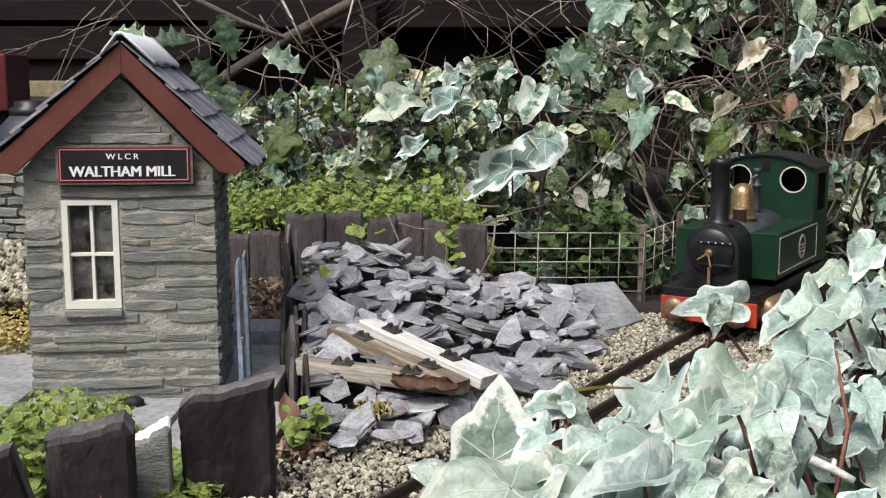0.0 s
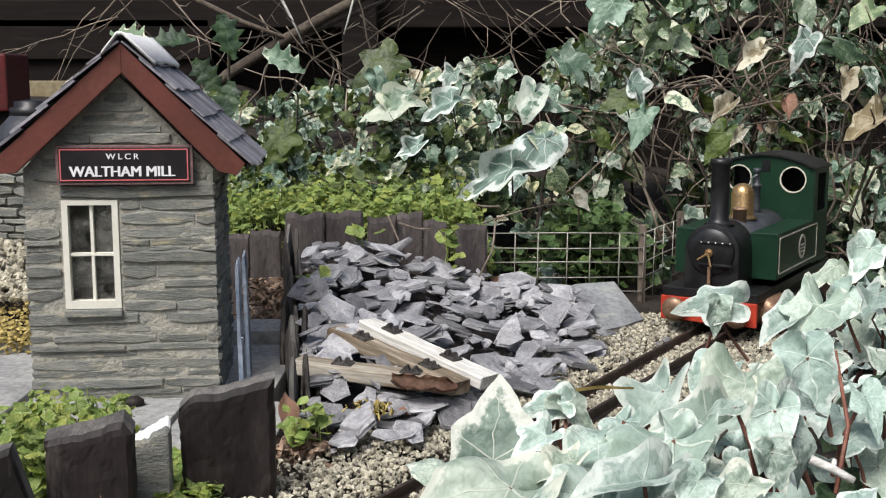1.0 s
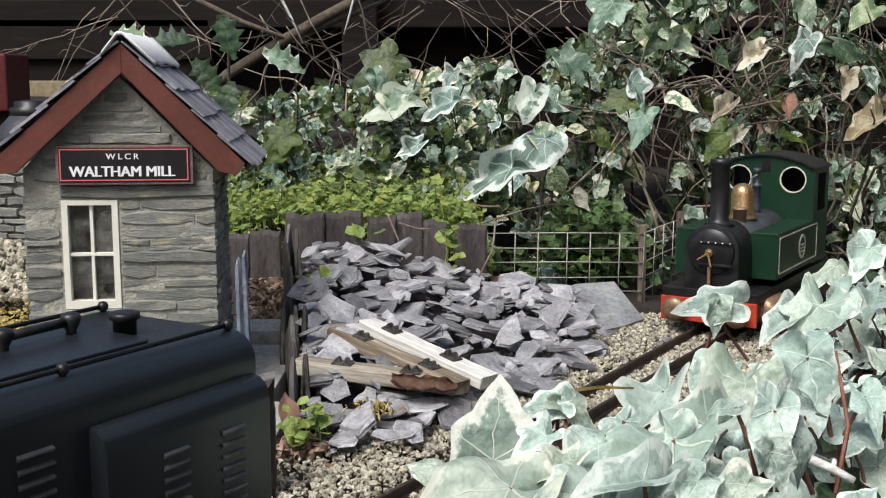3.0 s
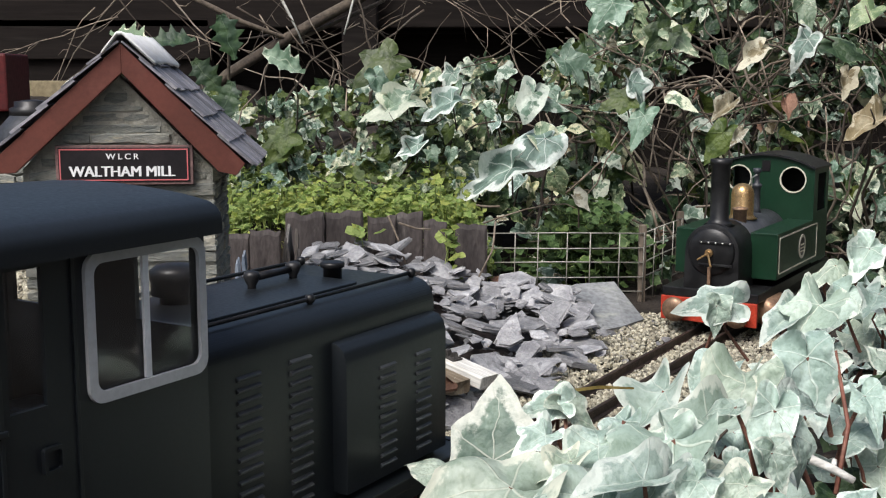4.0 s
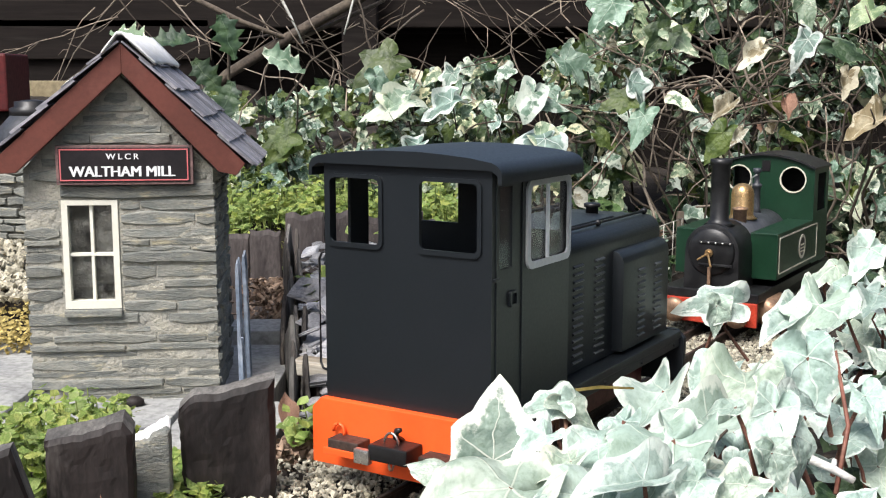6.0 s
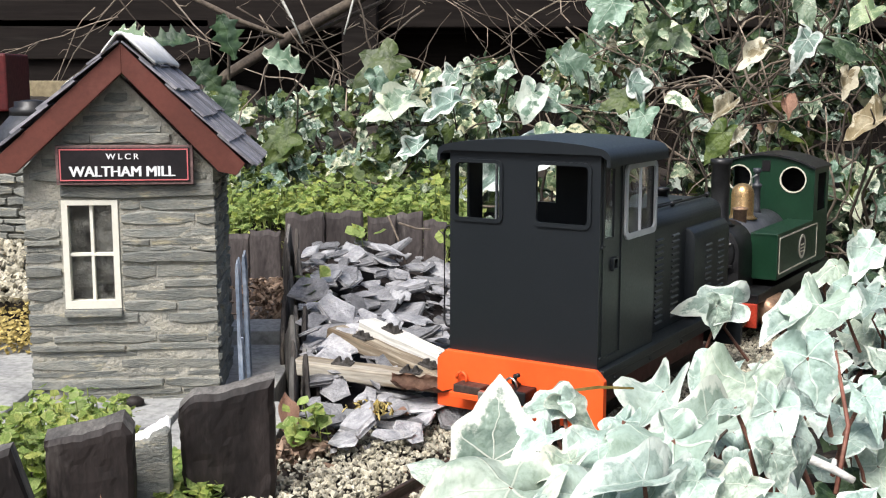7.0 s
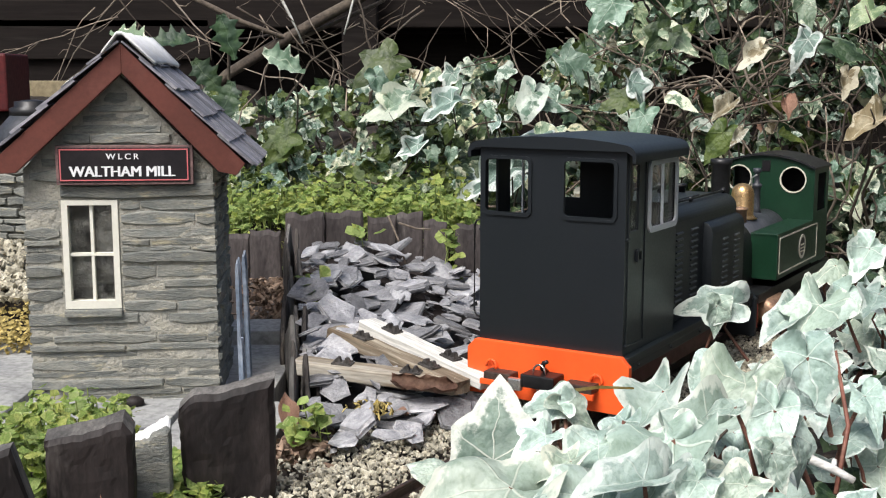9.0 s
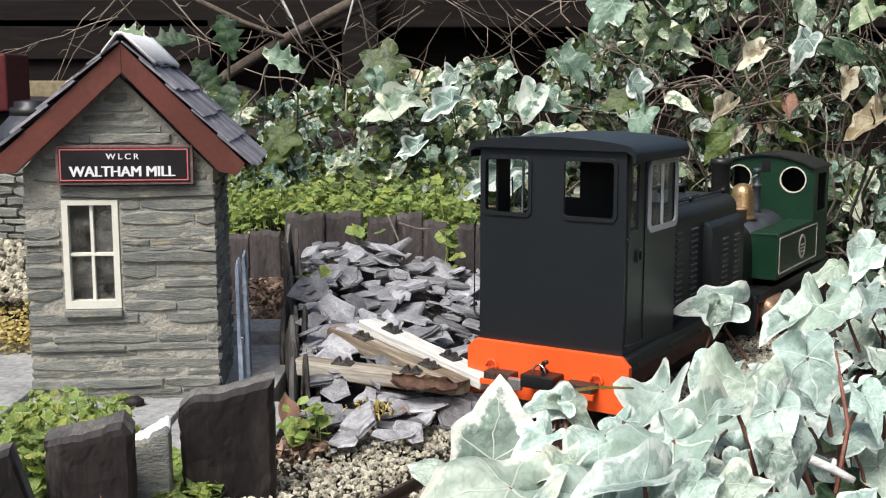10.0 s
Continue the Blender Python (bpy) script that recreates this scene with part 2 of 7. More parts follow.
M_DARKRED = surface("deep_red_paint", (0.11, 0.011, 0.012), (0.14, 0.016, 0.016), 0.5, coarse=10, fine=160, relief=0.1)
M_TANK = surface("dark_grey_tank", (0.05, 0.055, 0.065), (0.075, 0.08, 0.09), 0.45, coarse=30, fine=200, relief=0.15)
M_MOSS = surface("yellow_moss", (0.36, 0.27, 0.075), (0.5, 0.4, 0.15), 0.95, coarse=50, fine=300, vary=0.4)
M_DEAD = surface("dead_brown_leaf", (0.17, 0.085, 0.055), (0.32, 0.19, 0.13), 0.7, coarse=60, fine=300, relief=0.6, vary=0.3)
M_LITTER = surface("leaf_litter", (0.2, 0.13, 0.09), (0.34, 0.25, 0.18), 0.9, coarse=80, fine=300, vary=0.5)
M_GLASS = glass_material("window_glass", 0.3)
M_CLEAR = glass_material("clear_glass", 0.05)
M_IVY = leaf_material("variegated_ivy", (0.27, 0.36, 0.265), (0.12, 0.195, 0.125), (0.66, 0.68, 0.55), 0.3, veins=0.4, rough=0.3, torn=1.9, differ=0.5, rim=0.5, through_light=0.15)
M_IVYFRONT = leaf_material("pale_ivy", (0.505, 0.585, 0.5), (0.355, 0.44, 0.365), (0.76, 0.78, 0.67), 0.1, veins=0.5, rough=0.32, torn=1.3, differ=0.4, yellow=0.12, through_light=0.15)
M_IVYHERO = leaf_material("broad_margined_ivy", (0.25, 0.34, 0.28), (0.14, 0.205, 0.165), (0.78, 0.8, 0.72), 0.24, veins=0.65, rough=0.4, torn=0.8, yellow=0.0, tones=0.15, differ=0.06, through_light=0.15)
M_OLIVE = leaf_material("olive_ivy", (0.06, 0.09, 0.018), (0.11, 0.145, 0.035), (0.22, 0.26, 0.1), -0.3, veins=0.35, rough=0.35, through_light=0.25)
M_PALEDEAD = leaf_material("bleached_dry_ivy", (0.36, 0.31, 0.22), (0.25, 0.2, 0.12), (0.62, 0.58, 0.46), 0.3, veins=0.5, rough=0.55, torn=1.6, rim=0.6, yellow=0.3)
M_IVYDARK = leaf_material("dark_ivy", (0.024, 0.052, 0.024), (0.05, 0.09, 0.035), (0.2, 0.26, 0.15), -0.1, veins=0.3, through_light=0.12)
M_HERBDARK = leaf_material("deep_green_leaf", (0.06, 0.11, 0.03), (0.1, 0.165, 0.05), (0.2, 0.26, 0.1), 0.0, veins=0.3, rough=0.5, through_light=0.25)
M_HERB = leaf_material("fresh_green_leaf", (0.21, 0.3, 0.065), (0.36, 0.43, 0.13), (0.42, 0.45, 0.19), 0.0, veins=0.3, rough=0.5, through_light=0.35)


# ---- building helpers ----
rng = random.Random(7)
YAW = 31.77
HEAD = Vector((math.sin(radians(YAW)), math.cos(radians(YAW)), 0))
SIDE = Vector((math.cos(radians(YAW)), -math.sin(radians(YAW)), 0))
STOP = Vector((0.0831, 0.8836, 0))


def rail_place(lat, along, z=0.0):
    """World place from the track's own axes: lat to the right of its middle, along from where the black locomotive's tail stops."""
    return STOP + SIDE * lat + HEAD * along + Vector((0, 0, z))


def lateral(x, y):
    return (Vector((x, y, 0)) - STOP).dot(SIDE)


def smooth01(t):
    t = min(1.0, max(0.0, t))
    return t * t * (3 - 2 * t)


def finish(name, me, material, parent=None, label="", smooth=False):
    if material:
        me.materials.append(material)
    if smooth:
        me.shade_smooth()
        if smooth == "soft":
            me.set_sharp_from_angle(angle=radians(38))
    ob = new(name, me)
    if parent:
        ob.parent = parent
    if label:
        tagged(ob, label)
    return ob


def part(name, bm, material, parent=None, label="", smooth=False):
    me = bpy.data.meshes.new(name)
    bm.normal_update()
    bm.to_mesh(me)
    bm.free()
    return finish(name, me, material, parent, label, smooth)


def thing(name, label, category, m=None, group="", kind=""):
    ob = new(name)
    ob.empty_display_size = 0.02
    if m is not None:
        ob.matrix_world = m
    return tagged(ob, label, category, group, kind)


def box(bm, x0, x1, y0, y1, z0, z1, bevel=0.0, seg=2, m=None):
    made = bmesh.ops.create_cube(bm, size=1.0)
    vs = made["verts"]
    for v in vs:
        v.co = Vector((x0 + (v.co.x + 0.5) * (x1 - x0), y0 + (v.co.y + 0.5) * (y1 - y0), z0 + (v.co.z + 0.5) * (z1 - z0)))
    if bevel:
        es = list({e for v in vs for e in v.link_edges})
        out = bmesh.ops.bevel(bm, geom=es, offset=bevel, segments=seg, profile=0.6, affect="EDGES")
        vs = list(out["verts"])
    if m is not None:
        bmesh.ops.transform(bm, matrix=m, verts=list({v for v in vs if v.is_valid}))
    return bm


def boxed(*a, **k):
    return box(bmesh.new(), *a, **k)


def tube(bm, pts, radii, seg=8, caps=True):
    """A round rod through the points."""
    pts = [Vector(p) for p in pts]
    if isinstance(radii, (int, float)):
        radii = [radii] * len(pts)
    rings = []
    ref = None
    for i, p in enumerate(pts):
        d = (pts[min(i + 1, len(pts) - 1)] - pts[max(i - 1, 0)]).normalized()
        if ref is None:
            ref = Vector((0, 0, 1)) if abs(d.z) < 0.9 else Vector((1, 0, 0))
        a = d.cross(ref).normalized()
        b = d.cross(a).normalized()
        rings.append([bm.verts.new(p + (a * math.cos(2 * math.pi * k / seg) + b * math.sin(2 * math.pi * k / seg)) * radii[i]) for k in range(seg)])
    for r0, r1 in zip(rings, rings[1:]):
        for k in range(seg):
            bm.faces.new((r0[k], r0[(k + 1) % seg], r1[(k + 1) % seg], r1[k]))
    if caps:
        bm.faces.new(list(reversed(rings[0])))
        bm.faces.new(rings[-1])
    return bm


def turned(bm, profile, origin=(0, 0, 0), axis=(0, 0, 1), seg=24):
    """A lathe shape: profile rows of (radius, height along the axis)."""
    q = Vector((0, 0, 1)).rotation_difference(Vector(axis))
    rings = []
    for r, hgt in profile:
        rings.append([bm.verts.new(Vector(origin) + q @ Vector((max(r, 1e-5) * math.cos(2 * math.pi * k / seg), max(r, 1e-5) * math.sin(2 * math.pi * k / seg), hgt))) for k in range(seg)])
    for r0, r1 in zip(rings, rings[1:]):
        for k in range(seg):
            bm.faces.new((r0[k], r0[(k + 1) % seg], r1[(k + 1) % seg], r1[k]))
    bm.faces.new(list(reversed(rings[0])))
    bm.faces.new(rings[-1])
    return bm


def prism(bm, outline, y0, y1, plane="xz", bevel=0.0):
    """An outline in the plane, given thickness from y0 to y1 along the third axis."""
    def at(a, b, c):
        return {"xz": (a, c, b), "yz": (c, a, b), "xy": (a, b, c)}[plane]
    lo = [bm.verts.new(at(a, b, y0)) for a, b in outline]
    hi = [bm.verts.new(at(a, b, y1)) for a, b in outline]
    fs = [bm.faces.new(lo), bm.faces.new(list(reversed(hi)))]
    n = len(outline)
    for i in range(n):
        fs.append(bm.faces.new((lo[i], hi[i], hi[(i + 1) % n], lo[(i + 1) % n])))
    bmesh.ops.recalc_face_normals(bm, faces=fs)
    if bevel:
        es = list({e for f in fs for e in f.edges})
        bmesh.ops.bevel(bm, geom=es, offset=bevel, segments=2, profile=0.6, affect="EDGES")
    return bm


def rounded(x0, x1, z0, z1, r, n=5):
    pts = []
    for cx, cz, a0 in ((x1 - r, z1 - r, 0), (x0 + r, z1 - r, 90), (x0 + r, z0 + r, 180), (x1 - r, z0 + r, 270)):
        for k in range(n + 1):
            a = radians(a0 + 90 * k / n)
            pts.append((cx + r * math.cos(a), cz + r * math.sin(a)))
    return pts


def ring_prism(bm, outer, inner, y0, y1, plane="xz"):
    """A flat frame between two outlines of equal count, with thickness."""
    def at(a, b, c):
        return {"xz": (a, c, b), "yz": (c, a, b)}[plane]
    n = len(outer)
    L = [[bm.verts.new(at(a, b, y)) for a, b in o] for o in (outer, inner) for y in (y0, y1)]
    o0, o1, i0, i1 = L
    fs = []
    for k in range(n):
        j = (k + 1) % n
        for q in ((o0[k], o0[j], i0[j], i0[k]), (o1[k], i1[k], i1[j], o1[j]), (o0[k], o1[k], o1[j], o0[j]), (i0[k], i0[j], i1[j], i1[k])):
            fs.append(bm.faces.new(q))
    bmesh.ops.recalc_face_normals(bm, faces=fs)
    return bm


def sheet_with_holes(bm, x0, x1, z0, z1, holes, y0, y1, plane="xz"):
    """A plate with rectangular holes, as joined bars of one thickness."""
    xs = sorted({x0, x1, *[h[0] for h in holes], *[h[1] for h in holes]})
    zs = sorted({z0, z1, *[h[2] for h in holes], *[h[3] for h in holes]})
    def at(a, b, c):
        return {"xz": (a, c, b), "yz": (c, a, b)}[plane]
    V = {}
    def v(i, j, y):
        if (i, j, y) not in V:
            V[(i, j, y)] = bm.verts.new(at(xs[i], zs[j], y))
        return V[(i, j, y)]
    solid = {}
    for i in range(len(xs) - 1):
        for j in range(len(zs) - 1):
            cx, cz = (xs[i] + xs[i + 1]) / 2, (zs[j] + zs[j + 1]) / 2
            solid[(i, j)] = not any(h[0] < cx < h[1] and h[2] < cz < h[3] for h in holes)
    fs = []
    for (i, j), s in solid.items():
        if not s:
            continue
        for y in (y0, y1):
            fs.append(bm.faces.new((v(i, j, y), v(i + 1, j, y), v(i + 1, j + 1, y), v(i, j + 1, y))))
        for di, dj, e in ((-1, 0, ((i, j), (i, j + 1))), (1, 0, ((i + 1, j), (i + 1, j + 1))), (0, -1, ((i, j), (i + 1, j))), (0, 1, ((i, j + 1), (i + 1, j + 1)))):
            if not solid.get((i + di, j + dj), False):
                (a, b), (c, d) = e
                fs.append(bm.faces.new((v(a, b, y0), v(c, d, y0), v(c, d, y1), v(a, b, y1))))
    bmesh.ops.recalc_face_normals(bm, faces=fs)
    return bm


def from_data(name, verts, faces):
    me = bpy.data.meshes.new(name)
    me.from_pydata([tuple(map(float, v)) for v in verts], [], [tuple(int(i) for i in f_) for f_ in faces])
    me.update()
    return me


def gather(name, kinds, places, leaf=False):
    """One mesh out of many copies: kinds are (verts, faces, attribute) and places (kind, matrix)."""
    V, Fc, A, off = [], [], [], 0
    for k, m in places:
        v, fcs, att = kinds[k]
        mm = np.array(m)
        V.append(v @ mm[:3, :3].T + mm[:3, 3])
        Fc.extend([tuple(i + off for i in q) for q in fcs])
        if leaf:
            A.append(att)
        off += len(v)
    me = from_data(name, np.concatenate(V), Fc)
    if leaf:
        a = me.attributes.new("leaf", "FLOAT_VECTOR", "POINT")
        a.data.foreach_set("vector", np.concatenate(A).astype(np.float32).ravel())
    return me


def leaf_shape(spread, lobes, seed, rings=(0.3, 0.6, 0.85, 1.0), step=28, cup=0.15, fold=0.2, ripple=0.06, droop=0.2):
    """A leaf about 1 long from its stalk at the origin to its tip at +y; lobes 0: heart-shaped, 1: deep five-pointed."""
    r = random.Random(seed)
    deep = ((0, 1.0), (12, 0.8), (28, 0.52), (45, 0.68), (57, 0.82), (70, 0.6), (86, 0.42), (104, 0.52), (116, 0.58), (140, 0.42), (160, 0.3), (180, 0.1))
    heart = ((0, 1.0), (12, 0.86), (28, 0.74), (45, 0.7), (57, 0.7), (70, 0.65), (86, 0.6), (104, 0.6), (116, 0.6), (140, 0.52), (160, 0.38), (180, 0.12))
    def rad(deg):
        for (a0, d0), (a1, d1), (_, h0), (_, h1) in zip(deep, deep[1:], heart, heart[1:]):
            if a0 <= deg <= a1:
                t = smooth01((deg - a0) / (a1 - a0)) * 0.5 + 0.5 * (deg - a0) / (a1 - a0)
                return (1 - lobes) * (h0 + (h1 - h0) * t) + lobes * (d0 + (d1 - d0) * t)
        return 0.1
    ph, skew = r.uniform(0, 6), r.uniform(-0.1, 0.1)
    verts, att, faces = [(0, 0, 0)], [(0, 0, 0)], []
    for q in rings:
        for k in range(step):
            deg = -180 + 360 * k / step
            R = rad(abs(deg)) * q * (1 + 0.05 * math.sin(3 * radians(deg) + ph))
            a = radians(deg)
            u, v = R * math.sin(a) * spread + skew * R * R * 0.5, R * math.cos(a)
            z = cup * (u * u + 0.5 * v * v) + fold * abs(u) * (1 - 0.3 * v) + ripple * math.sin(4 * a + ph) * q * q - droop * max(0, v) ** 2 + ripple * 0.8 * math.sin(7 * u + 5 * v + ph) * q
            verts.append((u, v, z))
            att.append((u, v, q))
    for k in range(step):
        if k == step - 1:
            continue
        faces.append((0, 1 + k + 1, 1 + k))
    faces.append((0, 1, step))
    for i in range(len(rings) - 1):
        b0, b1 = 1 + i * step, 1 + (i + 1) * step
        for k in range(step):
            j = (k + 1) % step
            faces.append((b0 + k, b0 + j, b1 + j, b1 + k))
    return np.array(verts), faces, np.array(att)


def leaf_mesh(name, shape, material):
    me = gather(name, [shape], [(0, Matrix.Identity(4))], leaf=True)
    me.materials.append(material)
    me.shade_smooth()
    return me


def aim(place, normal, tip, size):
    """The pose of a leaf from its place, the way it faces and the way its tip points."""
    n = Vector(normal).normalized()
    y = Vector(tip)
    y = (y - n * y.dot(n)).normalized()
    x = y.cross(n)
    m = Matrix((x, y, n)).transposed().to_4x4()
    return Matrix.Translation(place) @ m @ Matrix.Diagonal((size, size, size, 1))


def bits(n, seed, flat=1.0):
    """n small angular stones, as (verts, faces, None)."""
    r = random.Random(seed)
    out = []
    for _ in range(n):
        v = [Vector((1, 0, 0)), Vector((0, 1, 0)), Vector((-1, 0, 0)), Vector((0, -1, 0)), Vector((0.2, 0.1, flat)), Vector((-0.1, 0, -flat)), Vector((0.75, 0.7, 0.3 * flat)), Vector((-0.7, 0.65, 0.2 * flat))]
        v = np.array([[c * r.uniform(0.65, 1.2) + r.uniform(-0.15, 0.15) for c in p] for p in v])
        f_ = [(0, 6, 4), (6, 1, 4), (1, 7, 4), (7, 2, 4), (2, 3, 4), (3, 0, 4), (6, 0, 5), (1, 6, 5), (7, 1, 5), (2, 7, 5), (3, 2, 5), (0, 3, 5)]
        out.append((v, f_, None))
    return out


# ---- the ground ----
def heap_height(x, y):
    l = -lateral(x, y)
    edge = smooth01((x + 0.19) / 0.05)
    return 0.075 * max(0.0, min(1.0, (l - 0.05) / 0.29)) ** 1.35 * edge * (1 - smooth01((y - 1.28) / 0.08)) + 0.012 * math.exp(-(((x + 0.04) / 0.06) ** 2 + ((y - 0.945) / 0.05) ** 2))


def ground_height(x, y):
    z = -0.012
    l = lateral(x, y)
    if y > 1.32 and x < 0.08:
        z += 0.1 * smooth01((y - 1.32) / 0.03) * (1 - smooth01((x - 0.02) / 0.06))
    if y > 1.45:
        z += 0.09 * smooth01((y - 1.45) / 0.6)
    if x < -0.36 and y > 1.0:
        z += 0.075 * smooth01((y - 1.04) / 0.2) * (1 - smooth01((x + 0.4) / 0.04))
    if l > 0.09:
        z += 0.05 * smooth01((l - 0.09) / 0.2) * (1 - smooth01((y - 1.6) / 0.5))
    return z + 0.004 * noise.noise((x * 14, y * 14, 0)) + 0.002 * noise.noise((x * 60, y * 60, 3))


def make_ground():
    xs = np.concatenate([[-400, -60, -12, -4, -2], np.arange(-1.2, 1.6, 0.03), [2.2, 4, 12, 60, 400]])
    ys = np.concatenate([[-400, -60, -12, -4, -1.5], np.arange(-0.4, 2.7, 0.03), [3.2, 5, 12, 60, 400]])
    verts = [(x, y, ground_height(x, y)) for y in ys for x in xs]
    n = len(xs)
    faces = [(j * n + i, j * n + i + 1, (j + 1) * n + i + 1, (j + 1) * n + i) for j in range(len(ys) - 1) for i in range(n - 1)]
    ob = finish("ground", from_data("ground", verts, faces), M_SOIL, smooth=True)
    tagged(ob, "dark bare garden soil with grit and litter", "ground", kind="structure")


make_ground()


def make_board_fence():
    """The dark timber wall that closes the garden behind the ivy: boards above, an open dark space under them."""
    root = thing("board_fence", "dark brown weathered horizontal timber boards over an open dark gap", "fence", pose(0, 2.35, 0), kind="structure")
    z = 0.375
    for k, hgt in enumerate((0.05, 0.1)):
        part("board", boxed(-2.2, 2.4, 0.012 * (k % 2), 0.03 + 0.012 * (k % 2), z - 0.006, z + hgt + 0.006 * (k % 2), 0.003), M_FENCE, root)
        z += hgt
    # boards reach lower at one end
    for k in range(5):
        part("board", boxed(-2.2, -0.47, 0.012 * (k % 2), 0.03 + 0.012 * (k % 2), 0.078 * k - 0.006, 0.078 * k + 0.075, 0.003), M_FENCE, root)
    # Unseen cover, added to keep sky light out of the gap.
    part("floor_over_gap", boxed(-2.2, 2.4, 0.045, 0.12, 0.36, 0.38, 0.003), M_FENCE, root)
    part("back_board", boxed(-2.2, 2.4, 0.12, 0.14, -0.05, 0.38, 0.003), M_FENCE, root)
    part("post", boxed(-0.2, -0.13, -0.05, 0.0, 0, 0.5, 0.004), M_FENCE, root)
    # Unseen, added: both close the sides; the tall +x one blocks low sky light.
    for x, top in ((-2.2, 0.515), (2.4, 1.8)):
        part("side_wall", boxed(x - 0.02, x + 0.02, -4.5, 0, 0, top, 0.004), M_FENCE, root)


make_board_fence()


# ---- the slate-built mill hut ----
def lettering(text, height, depth, parent, material, x, y, z, name="letters", width=None, bold=0.0):
    cu = bpy.data.curves.new(name, "FONT")
    cu.body, cu.size, cu.extrude, cu.align_x = text, height / 0.7, depth, "CENTER"
    tmp = bpy.data.objects.new(name, cu)
    scene.collection.objects.link(tmp)
    me = bpy.data.meshes.new_from_object(tmp.evaluated_get(bpy.context.evaluated_depsgraph_get()))
    bpy.data.objects.remove(tmp)
    bpy.data.curves.remove(cu)
    co = np.array([v.co[:] for v in me.vertices])
    s = width / (co[:, 0].max() - co[:, 0].min()) if width else 1.0
    mid = (co[:, 0].max() + co[:, 0].min()) / 2
    for v in me.vertices:
        v.co = Vector(((v.co.x - mid) * s + x, y - v.co.z, v.co.y + z))
    me.flip_normals()
    if bold:
        bm = bmesh.new()
        for k, dx in enumerate((0.0, -bold, bold)):
            old = len(bm.verts)
            bm.from_mesh(me)
            bm.verts.ensure_lookup_table()
            bmesh.ops.translate(bm, vec=(dx, -0.00004 * k, 0), verts=bm.verts[old:])
        bm.to_mesh(me)
        bm.free()
    return finish(name, me, material, parent)


def stone_block(x0, x1, z0, z1, proud, r, thick=0.006):
    """One rough slate stone of a wall that faces -y: a slab that thins towards its ends, with a broken face."""
    bm = bmesh.new()
    hgt = z1 - z0
    j = min(hgt * 0.16, 0.0012)
    nx = max(2, min(5, int((x1 - x0) / 0.012)))
    e0, e1 = r.uniform(0.0, 0.55), r.uniform(0.0, 0.55)
    bend = r.uniform(-0.12, 0.12) * hgt
    lows, tops = [], []
    for i in range(nx + 1):
        t = i / nx
        x = x0 + (x1 - x0) * t
        thin = hgt * (e0 * max(0, 1 - 4 * t) + e1 * max(0, 4 * t - 3)) * 0.5
        lift = bend * math.sin(math.pi * t)
        lows.append((x, z0 + thin + lift + r.uniform(-j, j)))
        tops.append((x, z1 - thin + lift + r.uniform(-j, j)))
    out = lows + list(reversed(tops))
    cx, cz = (x0 + x1) / 2, (z0 + z1) / 2
    tilt = r.uniform(-0.0012, 0.0012)
    front = [bm.verts.new((cx + (a - cx) * 0.975, -proud + tilt * (a - cx) / (x1 - x0) + r.uniform(-0.0006, 0.0006), cz + (b - cz) * 0.8)) for a, b in out]
    rim = [bm.verts.new((a, -proud + 0.0014 + r.uniform(-0.0004, 0.0004), b)) for a, b in out]
    back = [bm.verts.new((a, thick - proud, b)) for a, b in out]
    n = len(out)
    for i in range(nx):
        bm.faces.new((front[i], front[i + 1], front[n - 2 - i], front[n - 1 - i]))
    for p, q in ((front, rim), (rim, back)):
        for i in range(n):
            bm.faces.new((p[i], q[i], q[(i + 1) % n], p[(i + 1) % n]))
    bmesh.ops.recalc_face_normals(bm, faces=bm.faces[:])
    return bm


HUT = pose(-0.1869, 0.9311, 0.012, 0, 0, 5)
HW, HD, HE, HA = 0.15, 0.108, 0.185, 0.263   # width, depth, eaves and gable height
WIN = (-0.1213, -0.0767, 0.071, 0.160)


